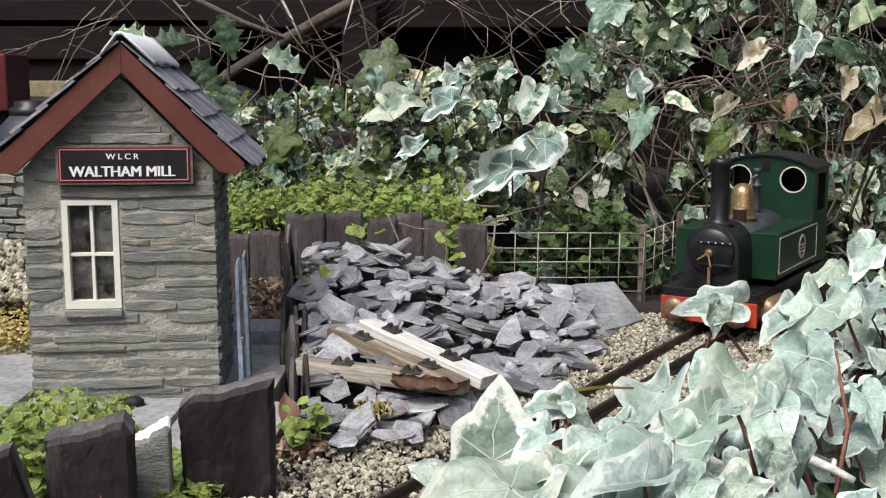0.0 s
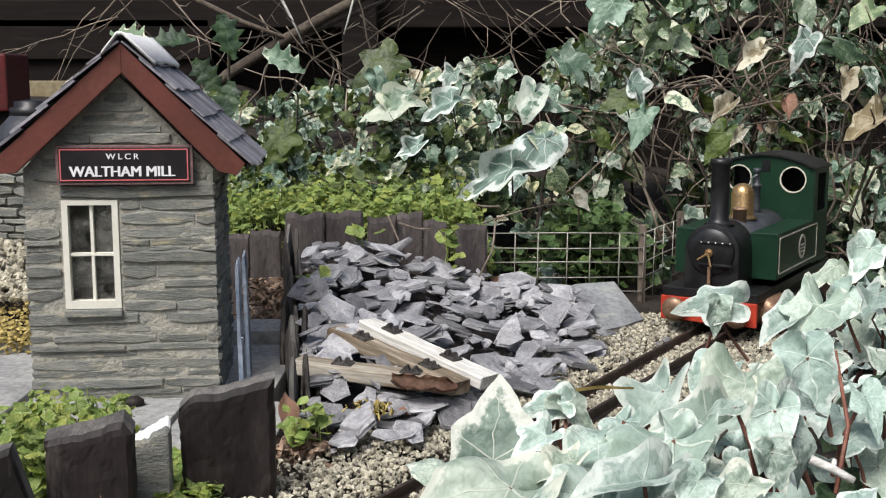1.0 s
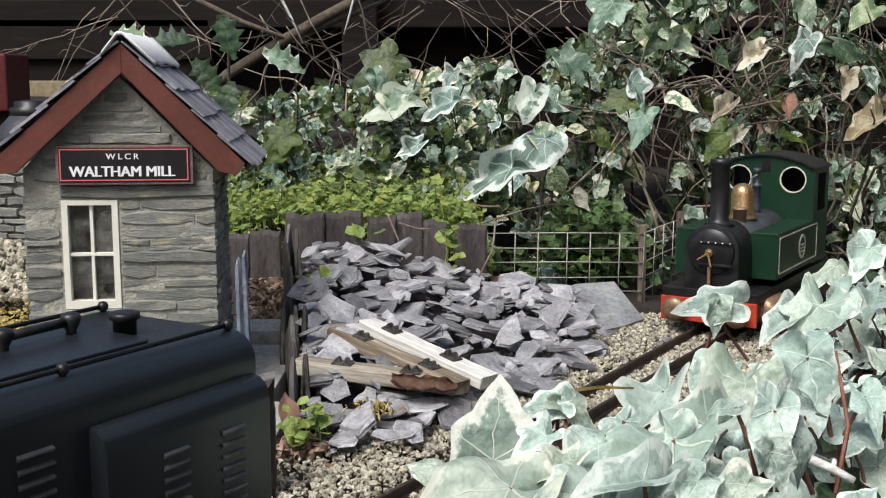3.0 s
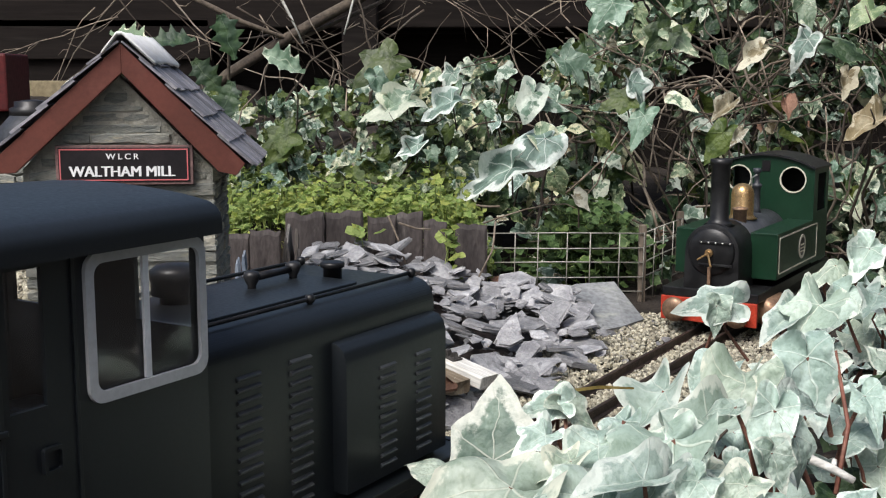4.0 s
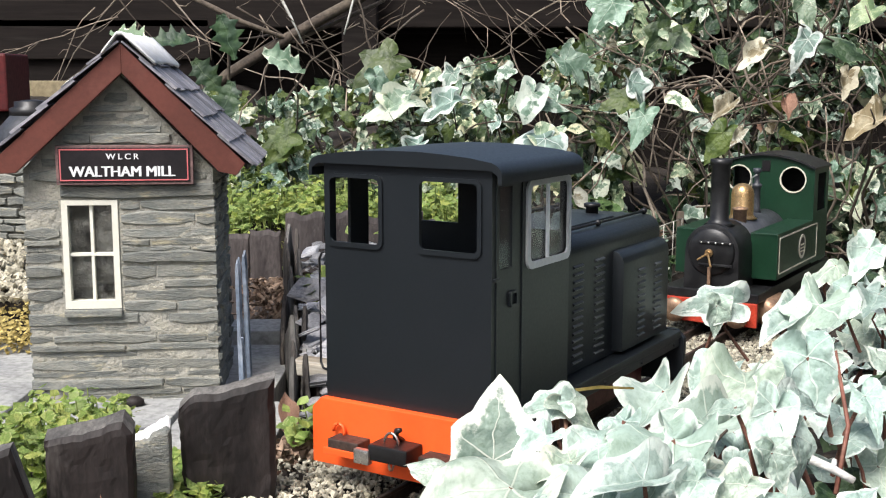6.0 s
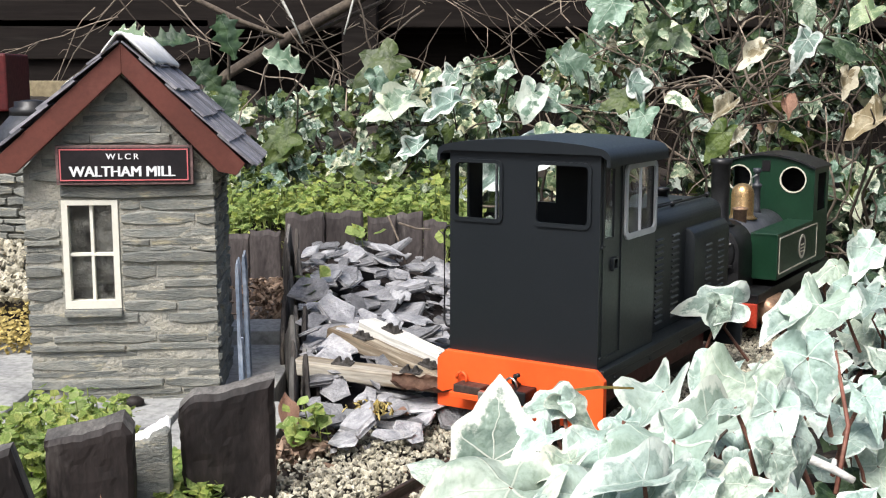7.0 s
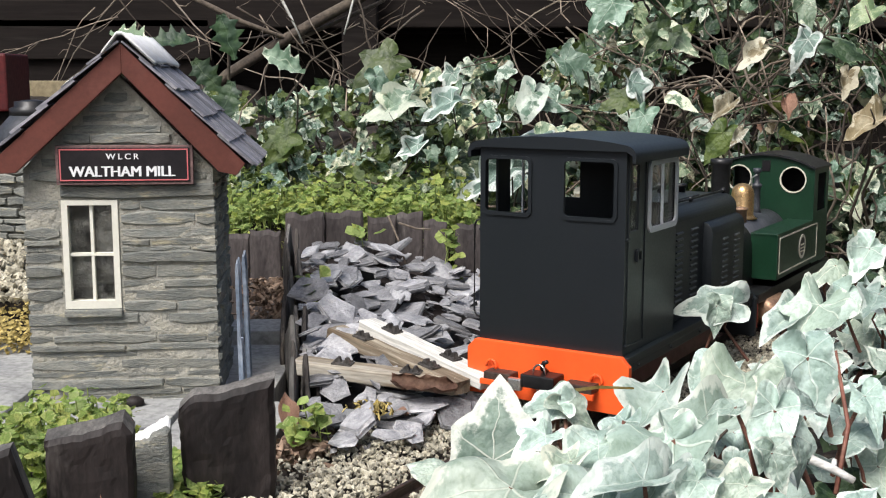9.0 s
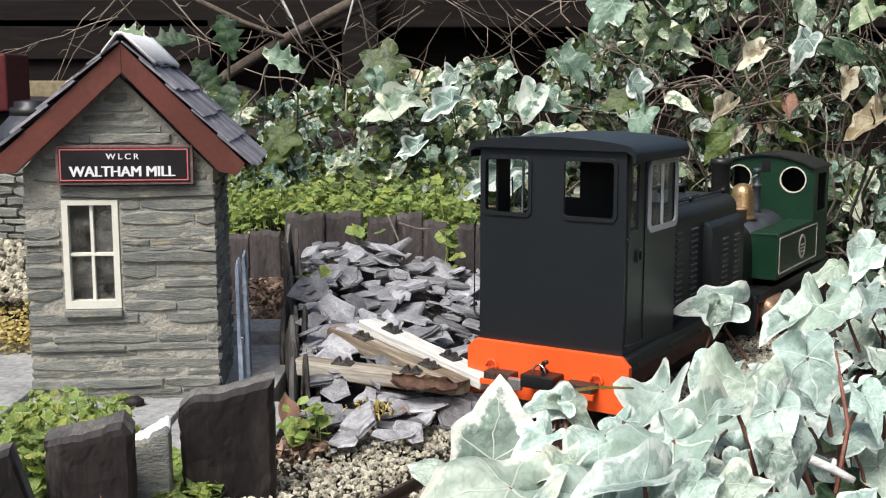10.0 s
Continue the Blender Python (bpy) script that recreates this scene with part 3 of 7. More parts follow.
def make_hut():
    r = random.Random(21)
    hut = thing("slate_hut", "small grey slate-stone mill hut with a red-edged slate roof", "model building", HUT)
    # walls with thickness and a real window opening
    bm = bmesh.new()
    sheet_with_holes(bm, -HW, 0.0, -0.01, HE, [WIN], 0.0, 0.012)
    part("front_wall", bm, M_MORTAR, hut, "sandy mortar between slate stones")
    front = hut.children[0]
    bm = prism(bmesh.new(), [(-HW, HE), (0, HE), (-HW / 2, HA)], 0.0, 0.012)
    gable = part("gable_wall", bm, M_MORTAR, hut)
    side = part("side_wall", boxed(-0.012, 0, 0.012, HD, -0.01, HE), M_MORTAR, hut)
    part("side_wall", boxed(-HW, -HW + 0.012, 0.012, HD, -0.01, HE), M_MORTAR, hut)
    part("back_wall", boxed(-HW + 0.012, -0.012, HD - 0.012, HD, -0.01, HE), M_MORTAR, hut)
    part("back_gable", prism(bmesh.new(), [(-HW, HE), (0, HE), (-HW / 2, HA)], HD - 0.012, HD), M_MORTAR, hut)
    # stones of the front, in uneven courses
    z = -0.008
    sx0, sx1, sz0, sz1 = -0.1222, -0.0145, 0.173, 0.2045
    while z < HA - 0.012:
        hgt = r.choice((0.0045, 0.006, 0.0075, 0.009, 0.0105, 0.012))
        lo, hi = -HW - 0.002, 0.002
        if z + hgt > HE:
            k = (z + hgt - HE) / (HA - HE)
            lo, hi = -HW + HW / 2 * k + 0.004, -HW / 2 * k - 0.004
        spans = [(lo, hi)]
        if z + hgt > WIN[2] + 0.001 and z < WIN[3] - 0.001:
            spans = [(lo, WIN[0] - 0.0015), (WIN[1] + 0.0015, hi)]
        for a, b in spans:
            x = a
            while x < b - 0.004:
                w = min(r.choice((r.uniform(0.016, 0.034), r.uniform(0.04, 0.09), r.uniform(0.06, 0.13))), b - x)
                if b - x - w < 0.008:
                    w = b - x
                if r.random() < 0.95:
                    part("stone", stone_block(x + 0.0006, x + w - 0.0006, z + 0.0003, z + hgt - 0.0008, r.choice((0.0003, 0.0006, 0.0011, 0.0016, 0.0029)), r), M_STONE, gable if z > HE else front)
                x += w
        z += hgt
    # stones of the side wall that shows past the corner
    turn = Matrix.Rotation(radians(90), 4, "Z")
    z = -0.008
    while z < HE - 0.004:
        hgt = r.choice((0.006, 0.008, 0.0105, 0.013))
        x = 0.0
        while x < HD - 0.004:
            w = min(r.uniform(0.02, 0.06), HD - x)
            bm = stone_block(x + 0.0006, x + w - 0.0006, z + 0.0003, min(z + hgt, HE) - 0.0008, r.uniform(0.0005, 0.003), r)
            bmesh.ops.transform(bm, matrix=turn, verts=bm.verts[:])
            part("stone", bm, M_STONE, side)
            x += w
        z += hgt
    # red bargeboards
    ax, az = -0.0665, 0.2845
    left = [(ax, az), (-0.1665, 0.195), (-0.1634, 0.183), (-0.1515, 0.1835), (ax, 0.2615)]
    right = [(ax, az), (ax, 0.2615), (0.0065, 0.1835), (0.0205, 0.1805), (0.0275, 0.19)]
    part("bargeboard", prism(bmesh.new(), left, -0.016, -0.0105, bevel=0.0006), M_BARGE, hut, "dark red painted bargeboard")
    part("bargeboard", prism(bmesh.new(), right, -0.016, -0.0105, bevel=0.0006), M_BARGE, hut, "dark red painted bargeboard")
    # boarding under the slates
    for sgn, ex, ez in ((-1, -0.169, 0.194), (1, 0.0288, 0.1885)):
        out = [(ax, az + 0.0005), (ex, ez), (ex, ez - 0.004), (ax, az - 0.006)]
        part("roof_deck", prism(bmesh.new(), out, -0.0104, 0.128), M_SLATEDARK, hut)
    # slates: courses from eaves to ridge, each overlapping the one below
    for sgn, ex, ez in ((-1, -0.1715, 0.192), (1, 0.0315, 0.185)):
        d = Vector((ax - ex, 0, az - ez))
        slope = d.length
        d.normalize()
        nrm = Vector((-d.z, 0, d.x)) if d.x > 0 else Vector((d.z, 0, -d.x))
        courses = 5
        stepw = slope / courses
        for c in range(courses):
            y = -0.019
            while y < 0.128:
                w = r.uniform(0.013, 0.026)
                p = Vector((ex, y, ez)) + d * (c * stepw + r.uniform(-0.0025, 0.0015)) + nrm * (0.0012 + 0.0028)
                q = Vector((ex, y, ez)) + d * min(slope, (c + 1.35) * stepw) + nrm * 0.0012
                th = r.uniform(0.0012, 0.0024)
                bm = bmesh.new()
                vs = []
                for base, e in ((p, 0), (q, 0)):
                    for yy in (0.0003, w - 0.0004):
                        vs.append(base + Vector((0, yy + r.uniform(-0.0004, 0.0004), 0)))
                lo = [bm.verts.new(v) for v in vs]
                hi = [bm.verts.new(v + nrm * th) for v in vs]
                for f_ in ((lo[0], lo[1], lo[3], lo[2]), (hi[0], hi[2], hi[3], hi[1]), (lo[0], hi[0], hi[1], lo[1]), (lo[2], lo[3], hi[3], hi[2]), (lo[0], lo[2], hi[2], hi[0]), (lo[1], hi[1], hi[3], lo[3])):
                    bm.faces.new(f_)
                bmesh.ops.recalc_face_normals(bm, faces=bm.faces[:])
                part("roof_slate", bm, M_ROOF, hut)
                y += w
    # white ridge capping, uneven at its lower edges
    bm = bmesh.new()
    rows = []
    for k in range(15):
        y = -0.021 + 0.152 * k / 14
        w1, w2 = 0.013 + r.uniform(-0.003, 0.002), 0.024 + r.uniform(-0.004, 0.004)
        ring = []
        for a, lift in ((-w1, 0.0025), (-w1 * 0.5, 0.0062), (-0.002, 0.0085), (0.002, 0.0085), (w2 * 0.5, 0.006), (w2, 0.0025)):
            ring.append((ax + a, y, az + lift * 1.1 - abs(a) * 0.68 + 0.0006 + r.uniform(-0.0005, 0.0005)))
        rows.append([bm.verts.new(p) for p in ring] + [bm.verts.new((p[0], p[1], p[2] - 0.0025)) for p in reversed(ring)])
    for a, b in zip(rows, rows[1:]):
        for i in range(12):
            bm.faces.new((a[i], a[(i + 1) % 12], b[(i + 1) % 12], b[i]))
    bm.faces.new(rows[0])
    bm.faces.new(list(reversed(rows[-1])))
    bmesh.ops.recalc_face_normals(bm, faces=bm.faces[:])
    part("ridge_cap", bm, M_WHITE, hut, "white mortar ridge capping", smooth=True)
    bm = bmesh.new()
    for k in range(6):
        box(bm, -0.003, 0.003, -0.003, 0.003, -0.001, 0.001, 0.0006, m=Matrix.Translation((-0.114 + 0.003 * k - 0.004, -0.014 + 0.004 * (k % 3), 0.2445 + 0.0029 * k)) @ Matrix.Rotation(radians(-40), 4, "Y"))
    part("mortar_patch", bm, M_WHITE, hut, "pale lichen patch on the roof edge")
    # window
    x0, x1, z0, z1 = WIN
    win = part("window", ring_prism(bmesh.new(), [(x0, z0), (x1, z0), (x1, z1), (x0, z1)], [(x0 + 0.0048, z0 + 0.0065), (x1 - 0.0048, z0 + 0.0065), (x1 - 0.0048, z1 - 0.004), (x0 + 0.0048, z1 - 0.004)], -0.0015, 0.007), M_CREAM, hut, "cream painted four-pane window")
    cx, cz = (x0 + x1) / 2 + 0.0006, z0 + 0.0445
    part("glazing_bar", boxed(cx - 0.0013, cx + 0.0013, 0.0012, 0.006, z0 + 0.0065, z1 - 0.004, 0.0003), M_CREAM, win)
    part("glazing_bar", boxed(x0 + 0.0048, x1 - 0.0048, 0.0008, 0.0055, cz - 0.0013, cz + 0.0013, 0.0003), M_CREAM, win)
    for a, b in ((x0 + 0.0048, cx - 0.0013), (cx + 0.0013, x1 - 0.0048)):
        for c, d in ((z0 + 0.0065, cz - 0.0013), (cz + 0.0013, z1 - 0.004)):
            p = part("pane", boxed(a, b, 0.0042, 0.005, c, d), M_GLASS, win)
            p.visible_shadow = False
    part("window_sill", boxed(x0 - 0.0005, x1 + 0.001, -0.006, 0.006, z0 - 0.0062, z0 - 0.0005, 0.001), M_STONE, hut, "thin slate window sill")
    # sign
    sg = part("sign", boxed(sx0, sx1, -0.0085, -0.0035, sz0, sz1, 0.0006), M_SIGNWOOD, hut, "black station name sign with pink border lines")
    part("panel", boxed(sx0 + 0.0023, sx1 - 0.0026, -0.0092, -0.0084, sz0 + 0.0023, sz1 - 0.0018, 0.0002), M_SIGNBLACK, sg)
    o = [(sx0 + 0.0032, sz0 + 0.0034), (sx1 - 0.0038, sz0 + 0.0034), (sx1 - 0.0038, sz1 - 0.0028), (sx0 + 0.0032, sz1 - 0.0028)]
    g = 0.0009
    i_ = [(o[0][0] + g, o[0][1] + g), (o[1][0] - g, o[1][1] + g), (o[2][0] - g, o[2][1] - g), (o[3][0] + g, o[3][1] - g)]
    part("border_line", ring_prism(bmesh.new(), o, i_, -0.0096, -0.0091), M_SIGNRED, sg)
    mx = (sx0 + sx1) / 2
    lettering("WALTHAM MILL", 0.0083, 0.0003, sg, M_SIGNWHITE, mx - 0.0018, -0.0096, sz0 + 0.0068, width=0.0825, bold=0.00042)
    lettering("W L C R", 0.0046, 0.0003, sg, M_SIGNWHITE, mx - 0.0013, -0.0096, sz0 + 0.0205, width=0.0255, bold=0.00012)


make_hut()


def make_paving():
    """Grey slate slabs round the hut, each laid on the soil."""
    rows = ((-0.46, -0.345, 0.855, 1.14, 0.010), (-0.343, -0.212, 0.80, 0.93, 0.006), (-0.21, -0.125, 0.80, 0.925, 0.004), (-0.21, -0.142, 0.927, 1.1, 0.011), (-0.343, -0.212, 0.932, 1.1, 0.0105), (-0.215, -0.155, 1.102, 1.16, 0.024), (-0.235, -0.15, 0.64, 0.798, -0.004))
    r = random.Random(4)
    pav = thing("paving", "grey slate paving slabs around the hut", "paving", kind="structure")
    for x0, x1, y0, y1, z in rows:
        out = [(x0, y0), ((x0 + x1) / 2, y0 + r.uniform(-0.003, 0.003)), (x1, y0), (x1 + r.uniform(-0.002, 0.002), (y0 + y1) / 2), (x1, y1), (x0, y1)]
        part("slab", prism(bmesh.new(), out, z - 0.03, z, plane="xy", bevel=0.0015), M_PAVING, pav)


make_paving()


# ---- upright slates ----
def slate_piece(name, w, hgt, th, seed, material, label, m, group, rough=0.05, lean=0.0, profile=None, chamfer=0.0, edge=None, taper=0.0):
    """A split slate stood on end: ragged top, chipped edges, faces that flake in steps. Its base is the origin."""
    r = random.Random(seed)
    n, k = 18, 22
    bm = bmesh.new()
    grid = []
    knots = [r.uniform(-rough, rough) for _ in range(6)]
    def top_at(a):
        if profile:
            for (a0, h0), (a1, h1) in zip(profile, profile[1:]):
                if a0 <= a <= a1:
                    return h0 + (h1 - h0) * (a - a0) / (a1 - a0) + 0.0009 * noise.noise((a * 9, seed, 0)) + 0.0006 * noise.noise((a * 31, seed, 4))
        i = min(4, int(a * 5))
        f_ = a * 5 - i
        return hgt * (1 + knots[i] * (1 - f_) + knots[i + 1] * f_ + 0.2 * rough * noise.noise((a * 16, seed, 0))) + lean * w * (a - 0.5)
    def side_at(b, q):
        return w * (0.035 * noise.noise((b * 4, seed, q)) + 0.02 * noise.noise((b * 15, seed, q + 3)))
    for s in (0, 1):
        rows = []
        for j in range(k + 1):
            row = []
            for i in range(n + 1):
                a, b = i / n, j / k
                x = (-w / 2 + w * a) * (1 - taper * (1 - b)) + side_at(b, 0) * (1 - a) + side_at(b, 5) * a
                z = top_at(a) * b - (chamfer * (1 + 0.8 * noise.noise((a * 6, seed, 8))) * max(0.0, (b - 0.7) / 0.3) if s == 0 else 0.0)
                e = 0.55 if i in (0, n) or j == k else 0.95 if i in (1, n - 1) or j == k - 1 else 1.0
                flake = 0.45 * math.floor(2.2 * noise.noise((x * 26 + z * 14 + seed, z * 13 - x * 9, s * 9)) + 2.2 * max(0, b - 0.8)) / 2.2
                y = (th / 2 * e - th * 0.16 * flake + 0.0005 * noise.noise((x * 160, z * 120, seed + s))) * (1 if s else -1)
                row.append(bm.verts.new((x, y, z)))
            rows.append(row)
        grid.append(rows)
    for s in (0, 1):
        for j in range(k):
            for i in range(n):
                bm.faces.new((grid[s][j][i], grid[s][j][i + 1], grid[s][j + 1][i + 1], grid[s][j + 1][i]))
    loop = [(0, i) for i in range(n + 1)] + [(j, n) for j in range(1, k + 1)] + [(k, i) for i in range(n - 1, -1, -1)] + [(j, 0) for j in range(k - 1, 0, -1)]
    for (j0, i0), (j1, i1) in zip(loop, loop[1:] + loop[:1]):
        f_ = bm.faces.new((grid[0][j0][i0], grid[0][j1][i1], grid[1][j1][i1], grid[1][j0][i0]))
        if edge and j0 == k and j1 == k:
            f_.material_index = 1
    bmesh.ops.recalc_face_normals(bm, faces=bm.faces[:])
    ob = part(name, bm, material)
    if edge:
        ob.data.materials.append(edge)
    ob.matrix_world = m
    return tagged(ob, label, "slate", group)


def make_upright_slates():
    back = "upright slates behind the heap"
    # x middle, width, top height; set in the soil behind the heap
    for i, (x, w, top) in enumerate(((-0.159, 0.0445, 0.116), (-0.1145, 0.0435, 0.1175), (-0.070, 0.0335, 0.113), (-0.0385, 0.031, 0.1165), (-0.009, 0.0275, 0.108), (0.032, 0.037, 0.104), (-0.2035, 0.036, 0.096), (-0.236, 0.025, 0.092))):
        slate_piece("upright_slate", w, top + 0.03, 0.008, 40 + i, M_SLATEBACK, "dark purplish slate stood upright as edging", pose(x, 1.3 + 0.006 * (i % 2), -0.03, -3 + rng.uniform(-2, 2), 0, rng.uniform(-4, 4)), back, 0.02)
    side = "slates on edge beside the heap"
    jag = random.Random(17)
    for i, (x, y, w, top, tilt) in enumerate(((-0.166, 1.235, 0.07, 0.112, 2), (-0.158, 1.17, 0.075, 0.104, -2), (-0.146, 1.11, 0.06, 0.09, 4), (-0.143, 1.05, 0.065, 0.074, -1), (-0.13, 0.99, 0.06, 0.068, 3), (-0.1235, 0.935, 0.05, 0.052, 5), (-0.114, 0.885, 0.045, 0.06, 1))):
        for k in range(2):
            peak = jag.uniform(0.2, 0.8)
            high = top + 0.04 - (0.012 * jag.random() if k else 0.0)
            outline = ((0.0, high * jag.uniform(0.55, 0.8)), (peak * 0.6, high * jag.uniform(0.78, 0.92)), (peak, high), (peak + 0.08, high * 0.9), (1.0, high * jag.uniform(0.6, 0.85)))
            slate_piece("slate_on_edge", w * (1 - 0.25 * k), high, jag.uniform(0.0035, 0.006), 60 + i + 10 * k, M_SLATEEDGE if k == i % 2 else M_SLATEBROWN, "weathered grey-brown slate standing on edge beside the heap", pose(x + 0.009 * k - 0.003, y + jag.uniform(-0.015, 0.015), -0.04, 0, tilt + jag.uniform(-3, 3), 96 + jag.uniform(-9, 9)), side, 0.09, 0.0, outline)
    fg = "upright slates along the line"
    slate_piece("upright_slate", 0.0616, 0.1112, 0.015, 81, M_SLATEDARK, "broad dark brown slate stood upright beside the line", pose(-0.1397, 0.722, -0.03, 0, 0, 4), fg, 0.02, 0.0, ((0.0, 0.0916), (0.138, 0.1007), (0.467, 0.1022), (0.707, 0.1067), (1.0, 0.1112)), 0.003, M_SLATEEDGE, 0.07)
    slate_piece("upright_slate", 0.0521, 0.1034, 0.014, 82, M_SLATEDARK, "dark slate with a paler flaked face stood upright", pose(-0.2108, 0.662, -0.03, 0, 0, 3), fg, 0.02, 0.0, ((0.0, 0.0916), (0.299, 0.095), (0.591, 0.0975), (0.896, 0.1034), (1.0, 0.095)), 0.005, M_SLATEEDGE, 0.05)
    slate_piece("upright_slate", 0.024, 0.0884, 0.012, 83, M_STONE, "pale grey slate offcut with a white broken edge stood upright", pose(-0.1841, 0.7, -0.03, 0, 0, 8), fg, 0.02, 0.0, ((0.0, 0.0759), (0.507, 0.0822), (0.91, 0.0884), (1.0, 0.0848)), 0.004, M_WHITE, 0.0)
    slate_piece("upright_slate", 0.0461, 0.0923, 0.012, 84, M_SLATEDARK, "dark brown slate stood upright beside herbs", pose(-0.2606, 0.635, -0.03, 0, 0, 4), fg, 0.02, 0.0, ((0.0, 0.0873), (0.634, 0.09), (0.775, 0.0923), (0.873, 0.0771), (1.0, 0.0584)), 0.002, M_SLATEEDGE, 0.0)
    # thin slivers beside the hut wall; their blue is painted sky reflection
    for x, y, w, top, rz, sd in ((-0.1665, 0.925, 0.004, 0.122, 60, 91), (-0.1605, 0.93, 0.006, 0.126, 85, 92), (-0.162, 0.905, 0.004, 0.062, 70, 93)):
        slate_piece("slate_sliver", w, top, 0.0035, sd, M_BLUE, "thin slate sliver leaning by the wall, tinted with painted sky reflection", pose(x, y, 0.0, -1.5, 1, rz), "slate slivers", 0.02, 0.3)


make_upright_slates()


# ---- the heap of waste slate ----
def chip(seed):
    """A split piece of slate, about 1 in half-length: angular outline, layered broken edge, nearly flat faces."""
    r = random.Random(seed)
    n = r.choice((4, 5, 5, 6, 7))
    asp = r.uniform(0.42, 0.9)
    outl = []
    for k in range(n):
        a = 2 * math.pi * (k + r.uniform(-0.36, 0.36)) / n
        q = r.uniform(0.7, 1.15)
        outl.append((math.cos(a) * q, math.sin(a) * q * asp))
    th = r.choice((r.uniform(0.08, 0.16), r.uniform(0.14, 0.3)))
    wedge = r.uniform(-0.35, 0.35) * th
    v = []
    for zz, s in ((0, 0.95), (0.45 * th, 1.0), (0.55 * th, 0.95), (th, 0.9)):
        ox, oy = r.uniform(-0.06, 0.06), r.uniform(-0.06, 0.06)
        for x, y in outl:
            v.append((x * s + ox * (zz > 0) + r.uniform(-0.03, 0.03), y * s + oy * (zz > 0) + r.uniform(-0.03, 0.03), zz + wedge * x * (zz > 0.6 * th)))
    f_ = [tuple(reversed(range(n))), tuple(range(3 * n, 4 * n))]
    for l in range(3):
        for k in range(n):
            j = (k + 1) % n
            f_.append((l * n + k, l * n + j, (l + 1) * n + j, (l + 1) * n + k))
    return from_data("slate", v, f_)


def in_heap(x, y):
    l = lateral(x, y)
    left = -0.105 - (y - 0.88) * 0.14
    return x > left and -0.42 < l < -0.05 + 0.016 * noise.noise((x * 20, y * 20, 0)) and 0.8 < y < 1.29 and x < 0.17


def make_heap():
    r = random.Random(99)
    heap = thing("slate_heap", "loose heap of broken grey-blue waste slate", "slate heap")
    # Near-black bed under the pieces: shade between slates is put into its colour.
    xs, ys = np.arange(-0.2, 0.22, 0.012), np.arange(0.76, 1.36, 0.012)
    n = len(xs)
    verts = [(x, y, heap_height(x, y) - 0.016 - 0.2 * smooth01((-0.1 - (y - 0.88) * 0.14 - x) / 0.02) * (x < -0.05) + 0.003 * noise.noise((x * 50, y * 50, 1))) for y in ys for x in xs]
    faces = [(j * n + i, j * n + i + 1, (j + 1) * n + i + 1, (j + 1) * n + i) for j in range(len(ys) - 1) for i in range(n - 1)]
    finish("rubble_bed", from_data("rubble_bed", verts, faces), M_SLATEDARK, heap)
    kinds = [chip(500 + k) for k in range(40)]
    for k in kinds:
        k.materials.append(M_SLATE)
    placed = []
    tries = 0
    while len(placed) < 300 and tries < 20000:
        tries += 1
        x, y = r.uniform(-0.18, 0.17), r.uniform(0.81, 1.285)
        if not in_heap(x, y):
            continue
        i = len(placed)
        size = r.uniform(0.022, 0.032) if i < 38 else r.uniform(0.015, 0.025) if i < 140 else r.uniform(0.007, 0.015)
        gap = 1.25 if i < 38 else 0.7 if i < 140 else 0.55
        if any((x - a) ** 2 + (y - b) ** 2 < (gap * 0.5 * (size + s)) ** 2 for a, b, s in placed):
            continue
        placed.append((x, y, size))
        ob = new("slate", r.choice(kinds))
        ob.parent = heap
        lift = 0.002 + (0.005 if i >= 38 else 0.0) + r.uniform(0, 0.011)
        tilt = 24 if i < 38 else 36
        ob.matrix_local = pose(x, y, heap_height(x, y) - 0.006 + lift, r.uniform(-0.25 * tilt, tilt), r.uniform(-tilt, tilt) * 0.8, 0) @ pose(0, 0, 0, 0, 0, r.uniform(0, 360)) @ Matrix.Diagonal((size, size, size * r.uniform(0.7, 1.35), 1))
    crumbs = []
    for _ in range(700):
        x, y = r.uniform(-0.18, 0.24), r.uniform(0.8, 1.3)
        l = lateral(x, y)
        if not (-0.42 < l < -0.03) or x < -0.1 - (y - 0.88) * 0.14 or (l > -0.06 and r.random() < 0.55):
            continue
        s = r.uniform(0.0025, 0.0075)
        crumbs.append((r.randrange(16), Matrix.Translation((x, y, heap_height(x, y) - 0.008 + r.uniform(0, 0.006))) @ pose(0, 0, 0, r.uniform(-35, 35), r.uniform(-35, 35), r.uniform(0, 360)) @ Matrix.Diagonal((s, s * 0.75, s, 1))))
    tagged(finish("slate_grit", gather("slate_grit", bits(16, 71, 0.22), crumbs), M_CRUMB, heap, "small slate crumbs between the pieces"), kind="stuff")
    # broad slates that can be told apart
    for x, y, z, rx, ry, rz, sx, sy, k in ((0.075, 1.13, 0.022, 10, 4, 10, 0.036, 0.034, 5), (-0.055, 1.14, 0.05, 18, -14, 30, 0.032, 0.026, 9), (-0.064, 1.235, 0.086, 10, 20, 15, 0.024, 0.02, 12), (0.005, 1.21, 0.05, 6, 8, -12, 0.036, 0.012, 4), (-0.03, 1.1, 0.036, 10, 8, 40, 0.028, 0.024, 7)):
        ob = new("slate", kinds[k])
        ob.parent = heap
        ob.matrix_local = pose(x, y, z, rx, ry, rz) @ Matrix.Diagonal((sx, sy, 0.026, 1))
    # the broad flat slate at the end of the heap
    tops = [(0.1365, 1.316, 0.026), (0.158, 1.335, 0.029), (0.2035, 1.345, 0.03), (0.2255, 1.262, 0.002), (0.196, 1.225, 0.002), (0.1715, 1.2, 0.003)]
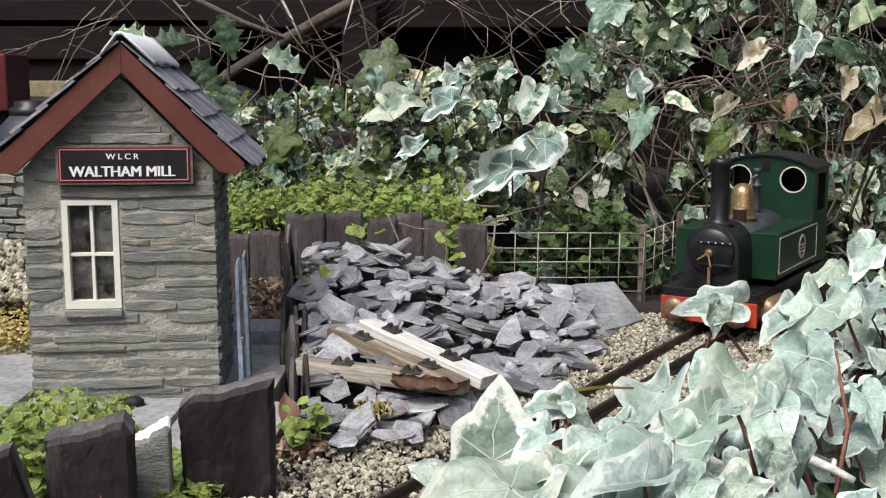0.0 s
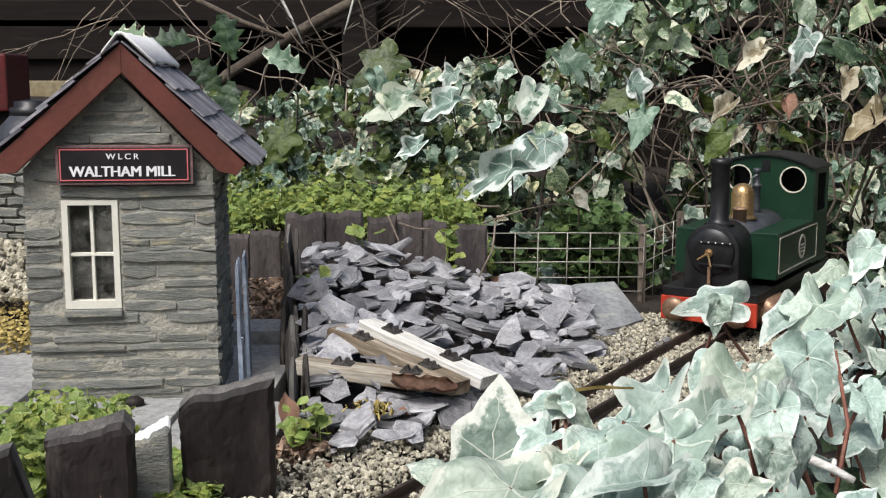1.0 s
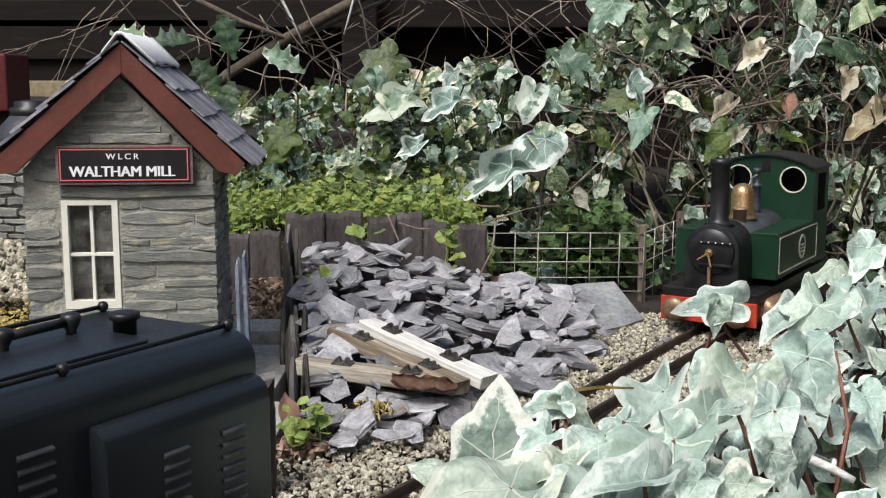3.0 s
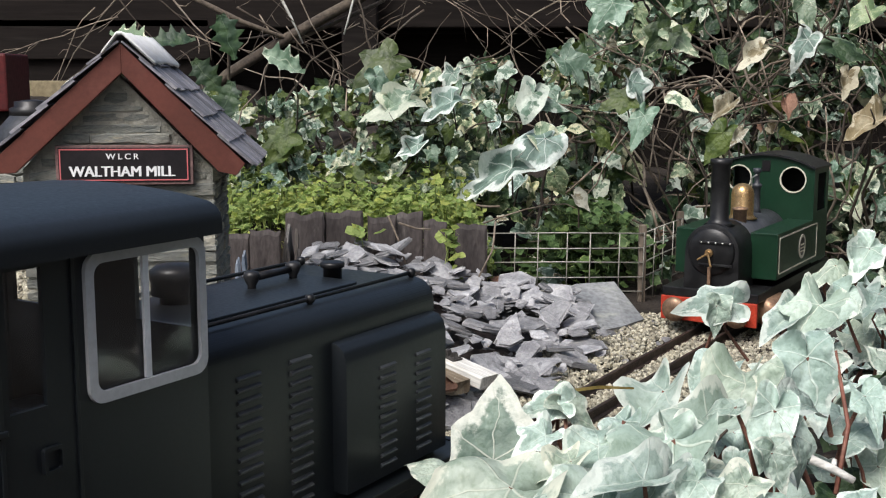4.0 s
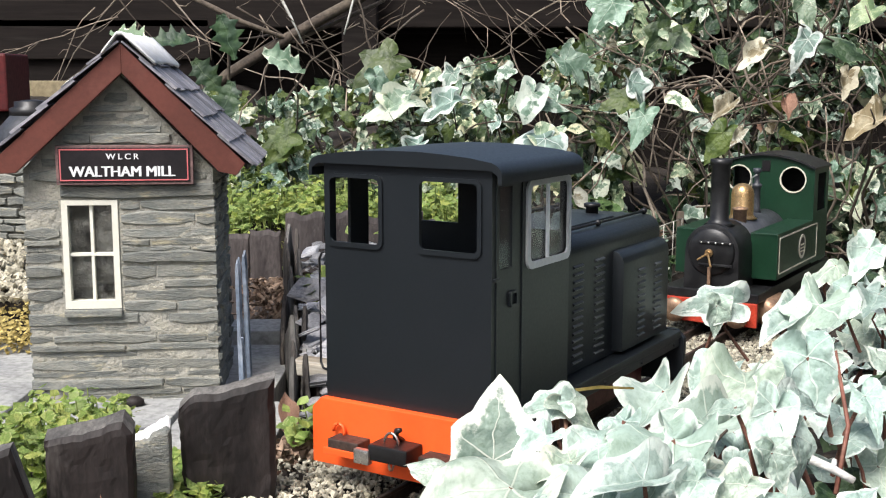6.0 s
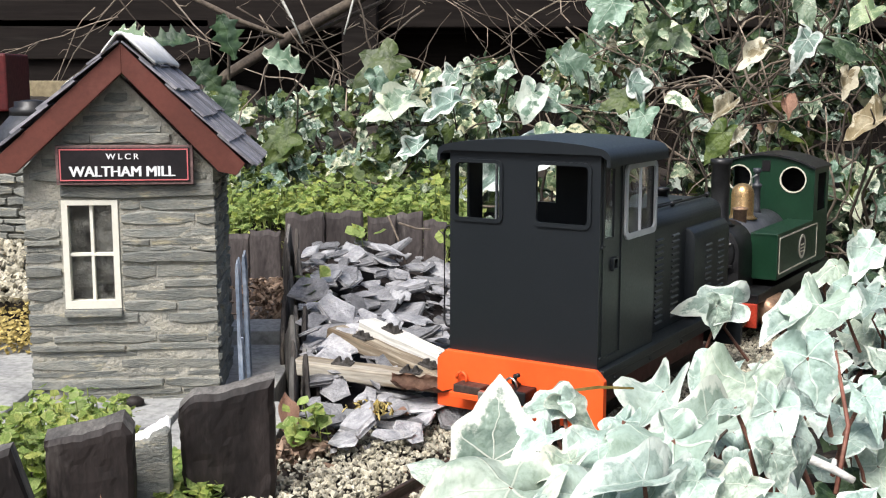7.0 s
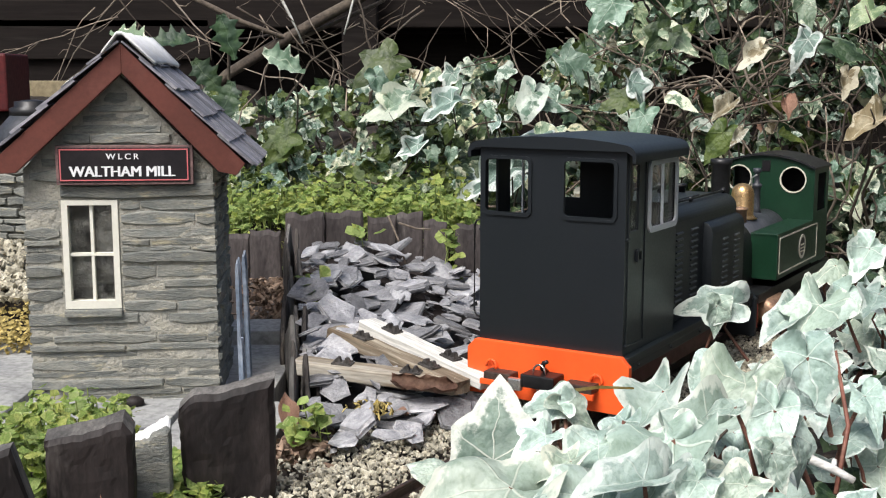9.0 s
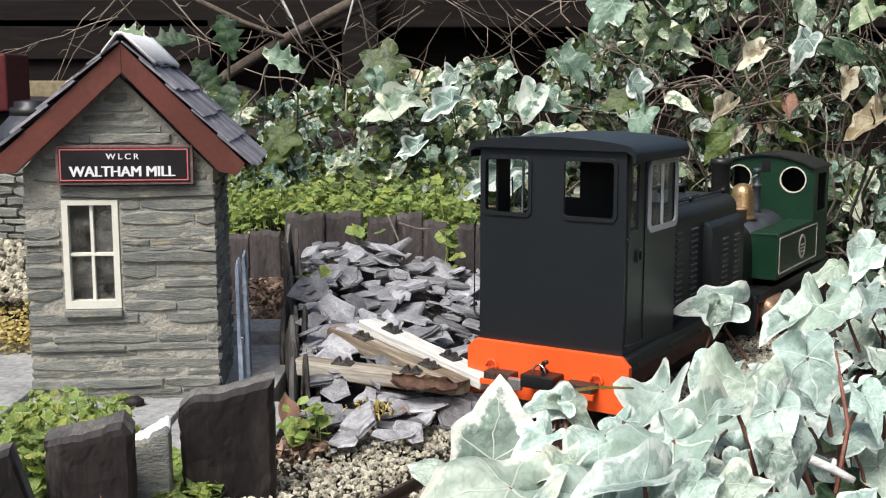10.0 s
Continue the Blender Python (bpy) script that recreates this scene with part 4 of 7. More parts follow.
    big = from_data("slate", tops + [(x, y + 0.002, z - 0.006) for x, y, z in tops], [tuple(reversed(range(6))), tuple(range(6, 12))] + [(i, (i + 1) % 6, 6 + (i + 1) % 6, 6 + i) for i in range(6)])
    finish("slate", big, M_SLAB, heap)
    pale = new("slate", chip(777))
    pale.data.materials.append(M_SLAB)
    pale.parent = heap
    pale.matrix_local = pose(-0.085, 0.868, 0.006, 32, -4, 10) @ Matrix.Diagonal((0.022, 0.019, 0.03, 1))


make_heap()


# ---- discarded sleepers ----
def make_sleeper(m, length, material, label, chairs, sec=(0.022, 0.012), seed=0):
    r = random.Random(seed)
    root = thing("loose_sleeper", label, "railway sleeper", m, "discarded sleepers on the heap")
    bm = bmesh.new()
    n = 10
    rows = []
    for i in range(n + 1):
        x = -length / 2 + length * i / n
        w, t = sec[0] / 2 + r.uniform(-0.0005, 0.0005), sec[1]
        c = 0.0012
        rows.append([bm.verts.new((x + (r.uniform(-0.0008, 0.0008) if i in (0, n) else 0), a, b + 0.0006 * noise.noise((x * 60, a * 50, seed)))) for a, b in ((-w, c), (-w + c, 0), (w - c, 0), (w, c), (w, t - c), (w - c, t), (0, t + r.uniform(-0.0004, 0.0002)), (-w + c, t), (-w, t - c))])
    k = len(rows[0])
    for a, b in zip(rows, rows[1:]):
        for i in range(k):
            bm.faces.new((a[i], a[(i + 1) % k], b[(i + 1) % k], b[i]))
    bm.faces.new(rows[0])
    bm.faces.new(list(reversed(rows[-1])))
    bmesh.ops.recalc_face_normals(bm, faces=bm.faces[:])
    part("beam", bm, material, root)
    for x in chairs:
        bm = bmesh.new()
        box(bm, x - 0.0085, x + 0.0085, -0.0055, 0.0055, sec[1] - 0.0003, sec[1] + 0.0014, 0.0004)
        for dx in (-0.0042, 0.0042):
            prism(bm, [(x + dx - 0.0032, sec[1] + 0.0013), (x + dx + 0.0032, sec[1] + 0.0013), (x + dx + (0.0016 if dx < 0 else 0.0002), sec[1] + 0.0056), (x + dx - (0.0002 if dx < 0 else 0.0016), sec[1] + 0.0056)], -0.0024, 0.0024)
        for dx in (-0.0065, 0.0065):
            turned(bm, [(0.0011, 0), (0.0011, 0.0011), (0.0006, 0.0015)], (x + dx, 0.004, sec[1] + 0.0012), seg=6)
            turned(bm, [(0.0011, 0), (0.0011, 0.0011), (0.0006, 0.0015)], (x + dx, -0.004, sec[1] + 0.0012), seg=6)
        part("rail_chair", bm, M_CHAIR, root, "small dark cast rail chair")
    return root


make_sleeper(pose(-0.016, 0.954, 0.0335, 0, 9.4, -44.4), 0.15, M_WHITEWOOD, "sun-bleached white wooden sleeper with two rail chairs", (-0.042, 0.03), (0.021, 0.011), 1)
make_sleeper(pose(-0.0405, 0.944, 0.0305, 0, 7.4, -44.6), 0.157, M_BROWNWOOD, "weathered brown-grey wooden sleeper with rail chairs", (-0.042, 0.04), (0.019, 0.011), 2)
make_sleeper(pose(-0.0555, 0.91, 0.0245, 3, 3.6, -13.4), 0.135, M_OLDWOOD, "pale weathered wooden sleeper lying on slate", (-0.028, 0.03), (0.02, 0.012), 3)


# ---- the railway track ----
def line_shift(u):
    """The line bends slightly where it comes in."""
    return 0.0135 * smooth01((-0.28 - u) / 0.34)


def make_track():
    track = thing("railway_track", "narrow model railway track with dark rails on grit ballast", "railway track", Matrix.Translation(STOP) @ pose(0, 0, 0, 0, 0, -YAW))
    for lat in (-0.0175, 0.0175):
        prof = [(lat - 0.004, -0.0095), (lat + 0.004, -0.0095), (lat + 0.004, -0.0086), (lat + 0.0009, -0.0076), (lat + 0.0009, -0.0028), (lat + 0.0017, -0.002), (lat + 0.0017, -0.0004), (lat + 0.0012, 0), (lat - 0.0012, 0), (lat - 0.0017, -0.0004), (lat - 0.0017, -0.002), (lat - 0.0009, -0.0028), (lat - 0.0009, -0.0076), (lat - 0.004, -0.0086)]
        bm = bmesh.new()
        stations = [-1.3, -0.9, -0.75, -0.65, -0.58, -0.52, -0.46, -0.4, -0.34, -0.28, 0.2, 1.1]
        rings = [[bm.verts.new((a + line_shift(u), u, b)) for a, b in prof] for u in stations]
        for p, q in zip(rings, rings[1:]):
            for i in range(len(prof)):
                bm.faces.new((p[i], q[i], q[(i + 1) % len(prof)], p[(i + 1) % len(prof)]))
        bm.faces.new(rings[0])
        bm.faces.new(list(reversed(rings[-1])))
        bmesh.ops.recalc_face_normals(bm, faces=bm.faces[:])
        part("rail", bm, M_RAIL, track, "dark rusty rail")
    r = random.Random(5)
    y = -1.28
    while y < 1.1:
        ob = part("sleeper", boxed(-0.036 + line_shift(y), 0.036 + line_shift(y), y, y + 0.011, -0.0175, -0.0097, 0.001), M_SLEEPER, track)
        y += 0.031 + r.uniform(-0.002, 0.002)


make_track()


def make_ballast():
    r = random.Random(31)
    kinds = bits(24, 11, 0.7)
    places = []
    for _ in range(26000):
        a = r.uniform(-0.5, 0.45)
        l = r.uniform(-0.125, 0.095)
        x_, y_, _z = rail_place(l, a)
        if l < -0.07 and (heap_height(x_, y_) > 0.012 or r.random() < (-l - 0.07) / 0.06):
            continue
        s = 0.0011 + 0.0024 * r.random() ** 1.7
        z = -0.0105 + r.uniform(-0.002, 0.002) + 0.008 * smooth01((-l - 0.024) / 0.02)
        if abs(abs(l) - 0.0175) < 0.0055:
            z = -0.0125
        elif abs(l) < 0.013:
            z += 0.0015
        places.append((r.randrange(24), Matrix.Translation((x_, y_, z)) @ pose(0, 0, 0, r.uniform(0, 360), r.uniform(0, 360), 0) @ Matrix.Diagonal((s, s, s, 1))))
    for _ in range(2600):
        x, y = r.uniform(-0.56, -0.38), r.uniform(1.12, 1.3)
        s = r.uniform(0.002, 0.0055)
        places.append((r.randrange(24), Matrix.Translation((x, y, 0.05 + 0.05 * smooth01((y - 1.12) / 0.15) + r.uniform(0, 0.004))) @ pose(0, 0, 0, r.uniform(0, 360), r.uniform(0, 360), 0) @ Matrix.Diagonal((s, s, s * 0.6, 1))))
    me = gather("ballast", kinds, places)
    ob = finish("ballast", me, M_BALLAST)
    tagged(ob, "pale grey and buff grit ballast along the track", "gravel", kind="stuff")


make_ballast()


# ---- the black diesel locomotive that moves ----
def wheel_part(parent, x, y, r_, side, label="black spoked wheel"):
    bm = bmesh.new()
    turned(bm, [(r_ * 1.1, 0), (r_ * 1.1, 0.0012), (r_, 0.0014), (r_ * 0.98, 0.005), (r_ * 0.8, 0.005), (r_ * 0.78, 0.0035), (r_ * 0.3, 0.0035), (r_ * 0.28, 0.006)], (x, y, r_), (side, 0, 0), 28)
    return part("wheel", bm, M_BLACKMETAL, parent, label)


def make_diesel():
    loco = thing("diesel_locomotive", "matt black model diesel locomotive with orange buffer beams", "locomotive")
    bodyw, cabl, z0, zt = 0.0625, 0.107, 0.060, 0.2155
    part("footplate", boxed(-0.068, 0.068, 0.0, 0.316, 0.0535, 0.0598, 0.001), M_BLACK, loco)
    for s in (-1, 1):
        part("side_frame", boxed(s * 0.037 - 0.0015, s * 0.037 + 0.0015, 0.012, 0.304, 0.014, 0.0535, 0.0008), M_DARKRED, loco, "red painted side frame")
        part("solebar", boxed(s * 0.0655 - 0.002, s * 0.0655 + 0.002, 0.002, 0.314, 0.047, 0.0535, 0.0006), M_BLACK, loco)
        for y in (0.02, 0.09, 0.16, 0.23, 0.3):
            bm = turned(bmesh.new(), [(0.0016, 0), (0.0016, 0.0008), (0.0008, 0.0014)], (s * 0.0675, y, 0.0505), (s, 0, 0), 8)
            part("rivet", bm, M_BLACKMETAL, loco)
        for y in (0.085, 0.225):
            wheel_part(loco, s * 0.0165, y, 0.0185, s)
    for y0, y1, name in ((-0.006, 0.0, "rear"), (0.316, 0.322, "front")):
        out = [(-0.0705, 0.0155), (0.0705, 0.0155), (0.0705, 0.053), (0.0635, 0.0603), (-0.0635, 0.0603), (-0.0705, 0.053)]
        beam = part("buffer_beam", prism(bmesh.new(), out, y0, y1, bevel=0.0006), M_ORANGE if name == "rear" else M_BLACK, loco, "bright orange-red buffer beam" if name == "rear" else "black front buffer beam")
        d = -1 if name == "rear" else 1
        ye = y0 if d < 0 else y1
        lo, hi = sorted((ye, ye + d * 0.019))
        buf = part("centre_buffer", boxed(-0.012, 0.017, lo, hi, 0.0315, 0.042, 0.0012), M_BLACKMETAL, loco, "black centre buffer block")
        part("buffer_face", boxed(-0.022, -0.0105, min(ye + d * 0.016, ye + d * 0.021), max(ye + d * 0.016, ye + d * 0.021), 0.0285, 0.038, 0.001), M_STEEL, buf, "worn bare steel buffer face")
        for x in (-0.034, 0.036):
            sh = part("step_bracket", boxed(x - 0.0135, x + 0.0105, min(ye, ye + d * 0.014), max(ye, ye + d * 0.014), 0.032, 0.0385, 0.0008), M_RAIL, loco, "dark brown coupling pocket")
            bm = boxed(x - 0.0165, x + 0.012, min(ye + d * 0.012, ye + d * 0.015), max(ye + d * 0.012, ye + d * 0.015), 0.028, 0.0325, 0.0006)
            part("lip", bm, M_ORANGE, sh)
            xx = x - 0.0125 if x < 0 else x + 0.0095
            arc = [(xx + 0.0045 * math.cos(a), ye + d * 0.003, 0.04 + 0.0058 * math.sin(a)) for a in np.linspace(-0.4, math.pi, 9)]
            part("grab_loop", tube(bmesh.new(), arc, 0.0012, 6), M_ORANGE, sh, smooth=True)
        hook = part("coupling_hook", tube(bmesh.new(), [(0.002, ye, 0.041), (0.002, ye + d * 0.008, 0.046), (0.004, ye + d * 0.01, 0.051), (0.008, ye + d * 0.012, 0.0525)], [0.0022, 0.0022, 0.0018, 0.0016], 8), M_BLACKMETAL, loco, smooth=True)
        link = [(0.001 + 0.0055 * math.sin(a), ye + d * 0.0115, 0.0415 + 0.0078 * math.cos(a)) for a in np.linspace(0, 2 * math.pi, 17)]
        part("link", tube(bmesh.new(), link, 0.0009, 6, caps=False), M_STEEL, hook, "bare steel coupling link", smooth=True)
        link = [(0.0016, ye + d * (0.0125 + 0.003 * math.sin(a)), 0.0315 + 0.006 * math.cos(a)) for a in np.linspace(0, 2 * math.pi, 17)]
        part("link", tube(bmesh.new(), link, 0.0009, 6, caps=False), M_STEEL, hook, smooth=True)
    # cab walls
    rear = [(-0.0575, -0.0185, 0.1645, 0.207), (0.0115, 0.0535, 0.1645, 0.2075)]
    ahead = [(-0.056, -0.024, 0.1675, 0.206), (0.024, 0.056, 0.1675, 0.206)]
    bm = sheet_with_holes(bmesh.new(), -bodyw, bodyw, z0, zt, rear, 0.0, 0.0022)
    back = part("cab_back", bm, M_BLACK, loco)
    part("cab_front", sheet_with_holes(bmesh.new(), -bodyw + 0.0022, bodyw - 0.0022, z0, zt, ahead, cabl - 0.0022, cabl), M_BLACK, loco)
    for x0, x1, a, b in rear:
        o, i_ = rounded(x0 - 0.0025, x1 + 0.0025, a - 0.0028, b + 0.0022, 0.0055), rounded(x0 + 0.0004, x1 - 0.0004, a + 0.0004, b - 0.0004, 0.0035)
        wf = part("window_frame", ring_prism(bmesh.new(), o, i_, -0.0015, 0.0004), M_BLACK, back, "raised black window frame")
    for s in (-1, 1):
        holes = [(0.0095, 0.0255, 0.1545, 0.2045), (0.0462, 0.1035, 0.153, 0.2035)]
        lo, hi = sorted((s * bodyw, s * (bodyw - 0.0022)))
        wall = part("cab_side", sheet_with_holes(bmesh.new(), 0.0022, cabl, z0, zt, holes, lo, hi, "yz"), M_BLACK, loco)
        o, i_ = rounded(0.0434, 0.1058, 0.1496, 0.2066, 0.0065), rounded(0.0474, 0.102, 0.154, 0.2025, 0.0045)
        fr = part("window_frame", ring_prism(bmesh.new(), o, i_, s * bodyw, s * (bodyw + 0.0018), "yz"), M_SILVER, wall, "silver painted sliding window frame")
        lo2, hi2 = sorted((s * (bodyw - 0.0006), s * (bodyw + 0.001)))
        part("window_bar", boxed(lo2, hi2, 0.0722, 0.0752, 0.154, 0.2025, 0.0003), M_SILVER, wall)
        lo3, hi3 = sorted((s * (bodyw - 0.0016), s * (bodyw - 0.0009)))
        for ya, yb, za, zb in ((0.0462, 0.1035, 0.153, 0.2035), (0.0095, 0.0255, 0.1545, 0.2045)):
            pane = part("pane", boxed(lo3, hi3, ya, yb, za, zb), M_CLEAR, wall)
            pane.visible_shadow = False
        # door: raised edge strips, handle, hinge
        for y in (0.0055, 0.0385):
            a, b = sorted((s * bodyw, s * (bodyw + 0.0009)))
            part("door_strip", boxed(a, b, y - 0.0008, y + 0.0008, 0.066, 0.213, 0.0002), M_BLACK, wall)
        a, b = sorted((s * bodyw, s * (bodyw + 0.0009)))
        part("door_strip", boxed(a, b, 0.0063, 0.0377, 0.0655, 0.067, 0.0002), M_BLACK, wall)
        a, b = sorted((s * bodyw, s * (bodyw + 0.002)))
        hd = part("door_handle", ring_prism(bmesh.new(), rounded(0.0215, 0.0305, 0.1295, 0.1395, 0.0015), rounded(0.0228, 0.0292, 0.131, 0.138, 0.001), a, b, "yz"), M_BLACK, wall)
        for z in (0.148, 0.0665):
            part("hinge", boxed(a, b, 0.001, 0.0075, z, z + 0.0022, 0.0006), M_BLACK, wall)
    rail_pts = [(-0.0665, 0.0015, 0.078), (-0.0685, 0.0015, 0.082), (-0.0685, 0.0015, 0.152), (-0.0665, 0.0015, 0.156)]
    part("handrail", tube(bmesh.new(), [(-0.062, 0.004, 0.076), *rail_pts, (-0.062, 0.004, 0.158)], 0.0009, 6), M_BLACKMETAL, loco, smooth=True)
    # roof with rolled edges
    half = [(0.0715, 0.2075), (0.0715, 0.2125), (0.0706, 0.216), (0.0682, 0.2186), (0.0645, 0.2203), (0.05, 0.2226), (0.03, 0.2243), (0.012, 0.2252)]
    out = half + [(-x, z) for x, z in reversed(half)] + [(-0.0688, 0.2075), (-0.0688, 0.2125), (-0.064, 0.2156), (0.064, 0.2156), (0.0688, 0.2125), (0.0688, 0.2075)]
    bm = prism(bmesh.new(), out, -0.0045, 0.1085)
    part("cab_roof", bm, M_BLACK, loco, "curved black cab roof with rolled edges", smooth="soft")
    part("cab_floor", boxed(-0.06, 0.06, 0.0025, 0.1045, 0.06, 0.064), M_BLACK, loco)
    part("control_desk", boxed(-0.045, 0.02, 0.08, 0.1045, 0.064, 0.125, 0.003), M_BLACK, loco)
    # bonnet
    hw, hz, y1 = 0.0525, 0.1585, 0.301
    prof = [(-hw, 0.06), (hw, 0.06)] + [(hw - 0.013 + 0.013 * math.cos(a), hz - 0.013 + 0.013 * math.sin(a)) for a in np.linspace(0, math.pi / 2, 8)] + [(-hw + 0.013 + 0.013 * math.cos(a), hz - 0.013 + 0.013 * math.sin(a)) for a in np.linspace(math.pi / 2, math.pi, 8)]
    bon = part("bonnet", prism(bmesh.new(), prof, cabl, y1, bevel=0.0016), M_BLACK, loco, smooth="soft")
    part("bonnet_lid", prism(bmesh.new(), rounded(-0.03, 0.03, cabl + 0.012, 0.262, 0.006), hz - 0.0005, hz + 0.0022, plane="xy", bevel=0.0008), M_BLACK, bon)
    for s in (-1, 1):
        part("bonnet_rail", tube(bmesh.new(), [(s * 0.0395, cabl + 0.001, hz + 0.0026), (s * 0.0395, 0.297, hz + 0.0026)], 0.0011, 6), M_BLACKMETAL, bon, smooth=True)
        for y in (0.205, 0.297):
            part("rail_knob", turned(bmesh.new(), [(0.0014, -0.004), (0.0014, 0), (0.0024, 0.0007), (0.0027, 0.0026), (0.0018, 0.0042), (0.0005, 0.0046)], (s * 0.0395, y, hz + 0.0005), seg=12), M_BLACKMETAL, bon, smooth=True)
        for a, b, n, plane_x, zz in ((0.135, 0.151, 14, hw, 0.1385), (0.172, 0.188, 14, hw, 0.1385)):
            for k in range(n):
                z = zz - k * 0.00535
                bm = prism(bmesh.new(), [(s * plane_x, z), (s * (plane_x + 0.0016), z - 0.0009), (s * (plane_x + 0.0017), z - 0.0018), (s * plane_x, z - 0.0027)], a, b, bevel=0.0003)
                part("louvre", bm, M_LOUVRE, bon)
        lo, hi = sorted((s * 0.05, s * 0.0615))
        q = [(0.0, 0.063), (0.0115, 0.063), (0.0115, 0.131), (0.0100, 0.136), (0.0065, 0.1395), (0.0, 0.141)]
        bx = part("side_locker", prism(bmesh.new(), [(s * (0.05 + a), b) for a, b in q], 0.205, 0.299, bevel=0.0012), M_BLACK, loco, "louvred black side locker", smooth="soft")
        for a, b in ((0.2335, 0.2475), (0.2675, 0.2815)):
            for k in range(11):
                z = 0.1235 - k * 0.0052
                bm = prism(bmesh.new(), [(s * 0.0615, z), (s * 0.063, z - 0.0008), (s * 0.0631, z - 0.0017), (s * 0.0615, z - 0.0025)], a, b, bevel=0.0003)
                part("louvre", bm, M_LOUVRE, bx)
    # fittings on the bonnet
    horn = part("horn", tube(bmesh.new(), [(-0.006, 0.214, hz + 0.0075), (-0.0075, 0.25, hz + 0.0075)], 0.0021, 8), M_BLACKMETAL, bon, smooth=True)
    for x, y in ((-0.006, 0.214), (-0.0075, 0.25)):
        part("bell", turned(bmesh.new(), [(0.0026, -0.006), (0.0022, -0.003), (0.0034, -0.001), (0.0045, 0.002), (0.0039, 0.0042), (0.001, 0.005)], (x, y, hz + 0.0065), seg=16), M_BLACKMETAL, horn, smooth=True)
    part("filler_cap", turned(bmesh.new(), [(0.0052, 0), (0.0052, 0.0065), (0.0068, 0.007), (0.0068, 0.0095), (0.0055, 0.01)], (0.006, 0.268, hz), seg=18), M_BLACKMETAL, bon, smooth=True)
    part("exhaust_dome", turned(bmesh.new(), [(0.008, 0), (0.008, 0.004), (0.012, 0.0045), (0.012, 0.011), (0.0125, 0.0118), (0.0125, 0.0165), (0.009, 0.019), (0.003, 0.02)], (-0.012, 0.165, hz + 0.002), seg=24), M_BLACKMETAL, bon, smooth=True)
    part("grille", boxed(-0.035, 0.035, y1 - 0.001, y1 + 0.0015, 0.075, 0.14, 0.001), M_BLACKMETAL, bon)
    return loco


diesel = make_diesel()


# ---- the green steam locomotive that stands on the line ----
def make_steam():
    at = rail_place(0, 0.384)
    loco = thing("steam_locomotive", "dark green model saddle steam locomotive with brass dome", "locomotive", Matrix.Translation(at) @ pose(0, 0, 0, 0, 0, -YAW))
    tagged(loco, "dark green model side-tank steam locomotive with brass dome")
    part("footplate", boxed(-0.053, 0.053, 0.0, 0.3, 0.0345, 0.0445, 0.001), M_BLACKMETAL, loco)
    part("buffer_beam", boxed(-0.053, 0.053, -0.003, 0.001, 0.009, 0.0345, 0.0008), M_RED, loco, "red front buffer beam")
    for s in (-1, 1):
        part("buffer", turned(bmesh.new(), [(0.008, 0), (0.008, 0.006), (0.0125, 0.0075), (0.0135, 0.011), (0.012, 0.014), (0.006, 0.0158), (0.001, 0.016)], (s * 0.034, -0.003, 0.0225), (0, -1, 0), 24), M_COPPER, loco, "dull brass round buffer", smooth=True)
        part("cylinder", turned(bmesh.new(), [(0.004, -0.004), (0.009, -0.003), (0.0135, 0), (0.0145, 0.003), (0.0145, 0.05), (0.012, 0.054)], (s * 0.052, 0.028, 0.021), (0, 1, 0), 24), M_BLACKMETAL if s < 0 else M_COPPER, loco, "brown-gold cylinder cover", smooth=True)
        for y in (0.1, 0.16, 0.225):
            wheel_part(loco, s * 0.0165, y, 0.0175, s)
        part("side_frame", boxed(s * 0.034 - 0.0015, s * 0.034 + 0.0015, 0.02, 0.28, 0.012, 0.0345), M_BLACKMETAL, loco)
        part("coupling_rod", boxed(s * 0.044 - 0.001, s * 0.044 + 0.001, 0.09, 0.235, 0.013, 0.0175, 0.0004), M_STEEL, loco)
    # smokebox on its saddle
    cz, R = 0.086, 0.0295
    prof = [(-R - 0.001, 0.0445), (R + 0.001, 0.0445)] + [(R * math.cos(a), cz + R * math.sin(a)) for a in np.linspace(0, math.pi, 22)]
    smoke = part("smokebox", prism(bmesh.new(), prof, 0.003, 0.056, bevel=0.0012), M_BLACKMETAL, loco, smooth="soft")
    door = part("smokebox_door", turned(bmesh.new(), [(0.0255, -0.002), (0.0255, 0.001), (0.024, 0.0025), (0.016, 0.0048), (0.006, 0.0058), (0.001, 0.006)], (0, 0.0025, cz), (0, -1, 0), 36), M_BLACKMETAL, smoke, smooth=True)
    for dz in (0.0105, -0.0135):
        part("hinge_strap", boxed(-0.012, 0.025, -0.0045, -0.001, cz + dz - 0.0012, cz + dz + 0.0012, 0.0005), M_BLACKMETAL, smoke)
    for k in range(5):
        part("rivet", turned(bmesh.new(), [(0.0011, 0), (0.0009, 0.0008), (0.0002, 0.0011)], (-0.009 + 0.0078 * k, -0.0045, cz + 0.0105), (0, -1, 0), 8), M_STEEL, smoke)
    hub = part("door_handle", turned(bmesh.new(), [(0.0042, 0), (0.0042, 0.003), (0.0022, 0.0035), (0.0022, 0.006)], (0, -0.004, cz - 0.0005), (0, -1, 0), 14), M_BRASS, smoke, "brass door dart handle")
    for ax_, az_ in ((-0.011, -0.008), (0.004, -0.0145)):
        part("lever", tube(bmesh.new(), [(0, -0.009, cz - 0.0005), (ax_, -0.0105, cz + az_)], 0.0012, 6), M_BRASS, hub)
    part("lamp_iron", boxed(-0.002, 0.0015, -0.0035, -0.001, 0.0445, 0.07, 0.0004), M_COPPER, loco)
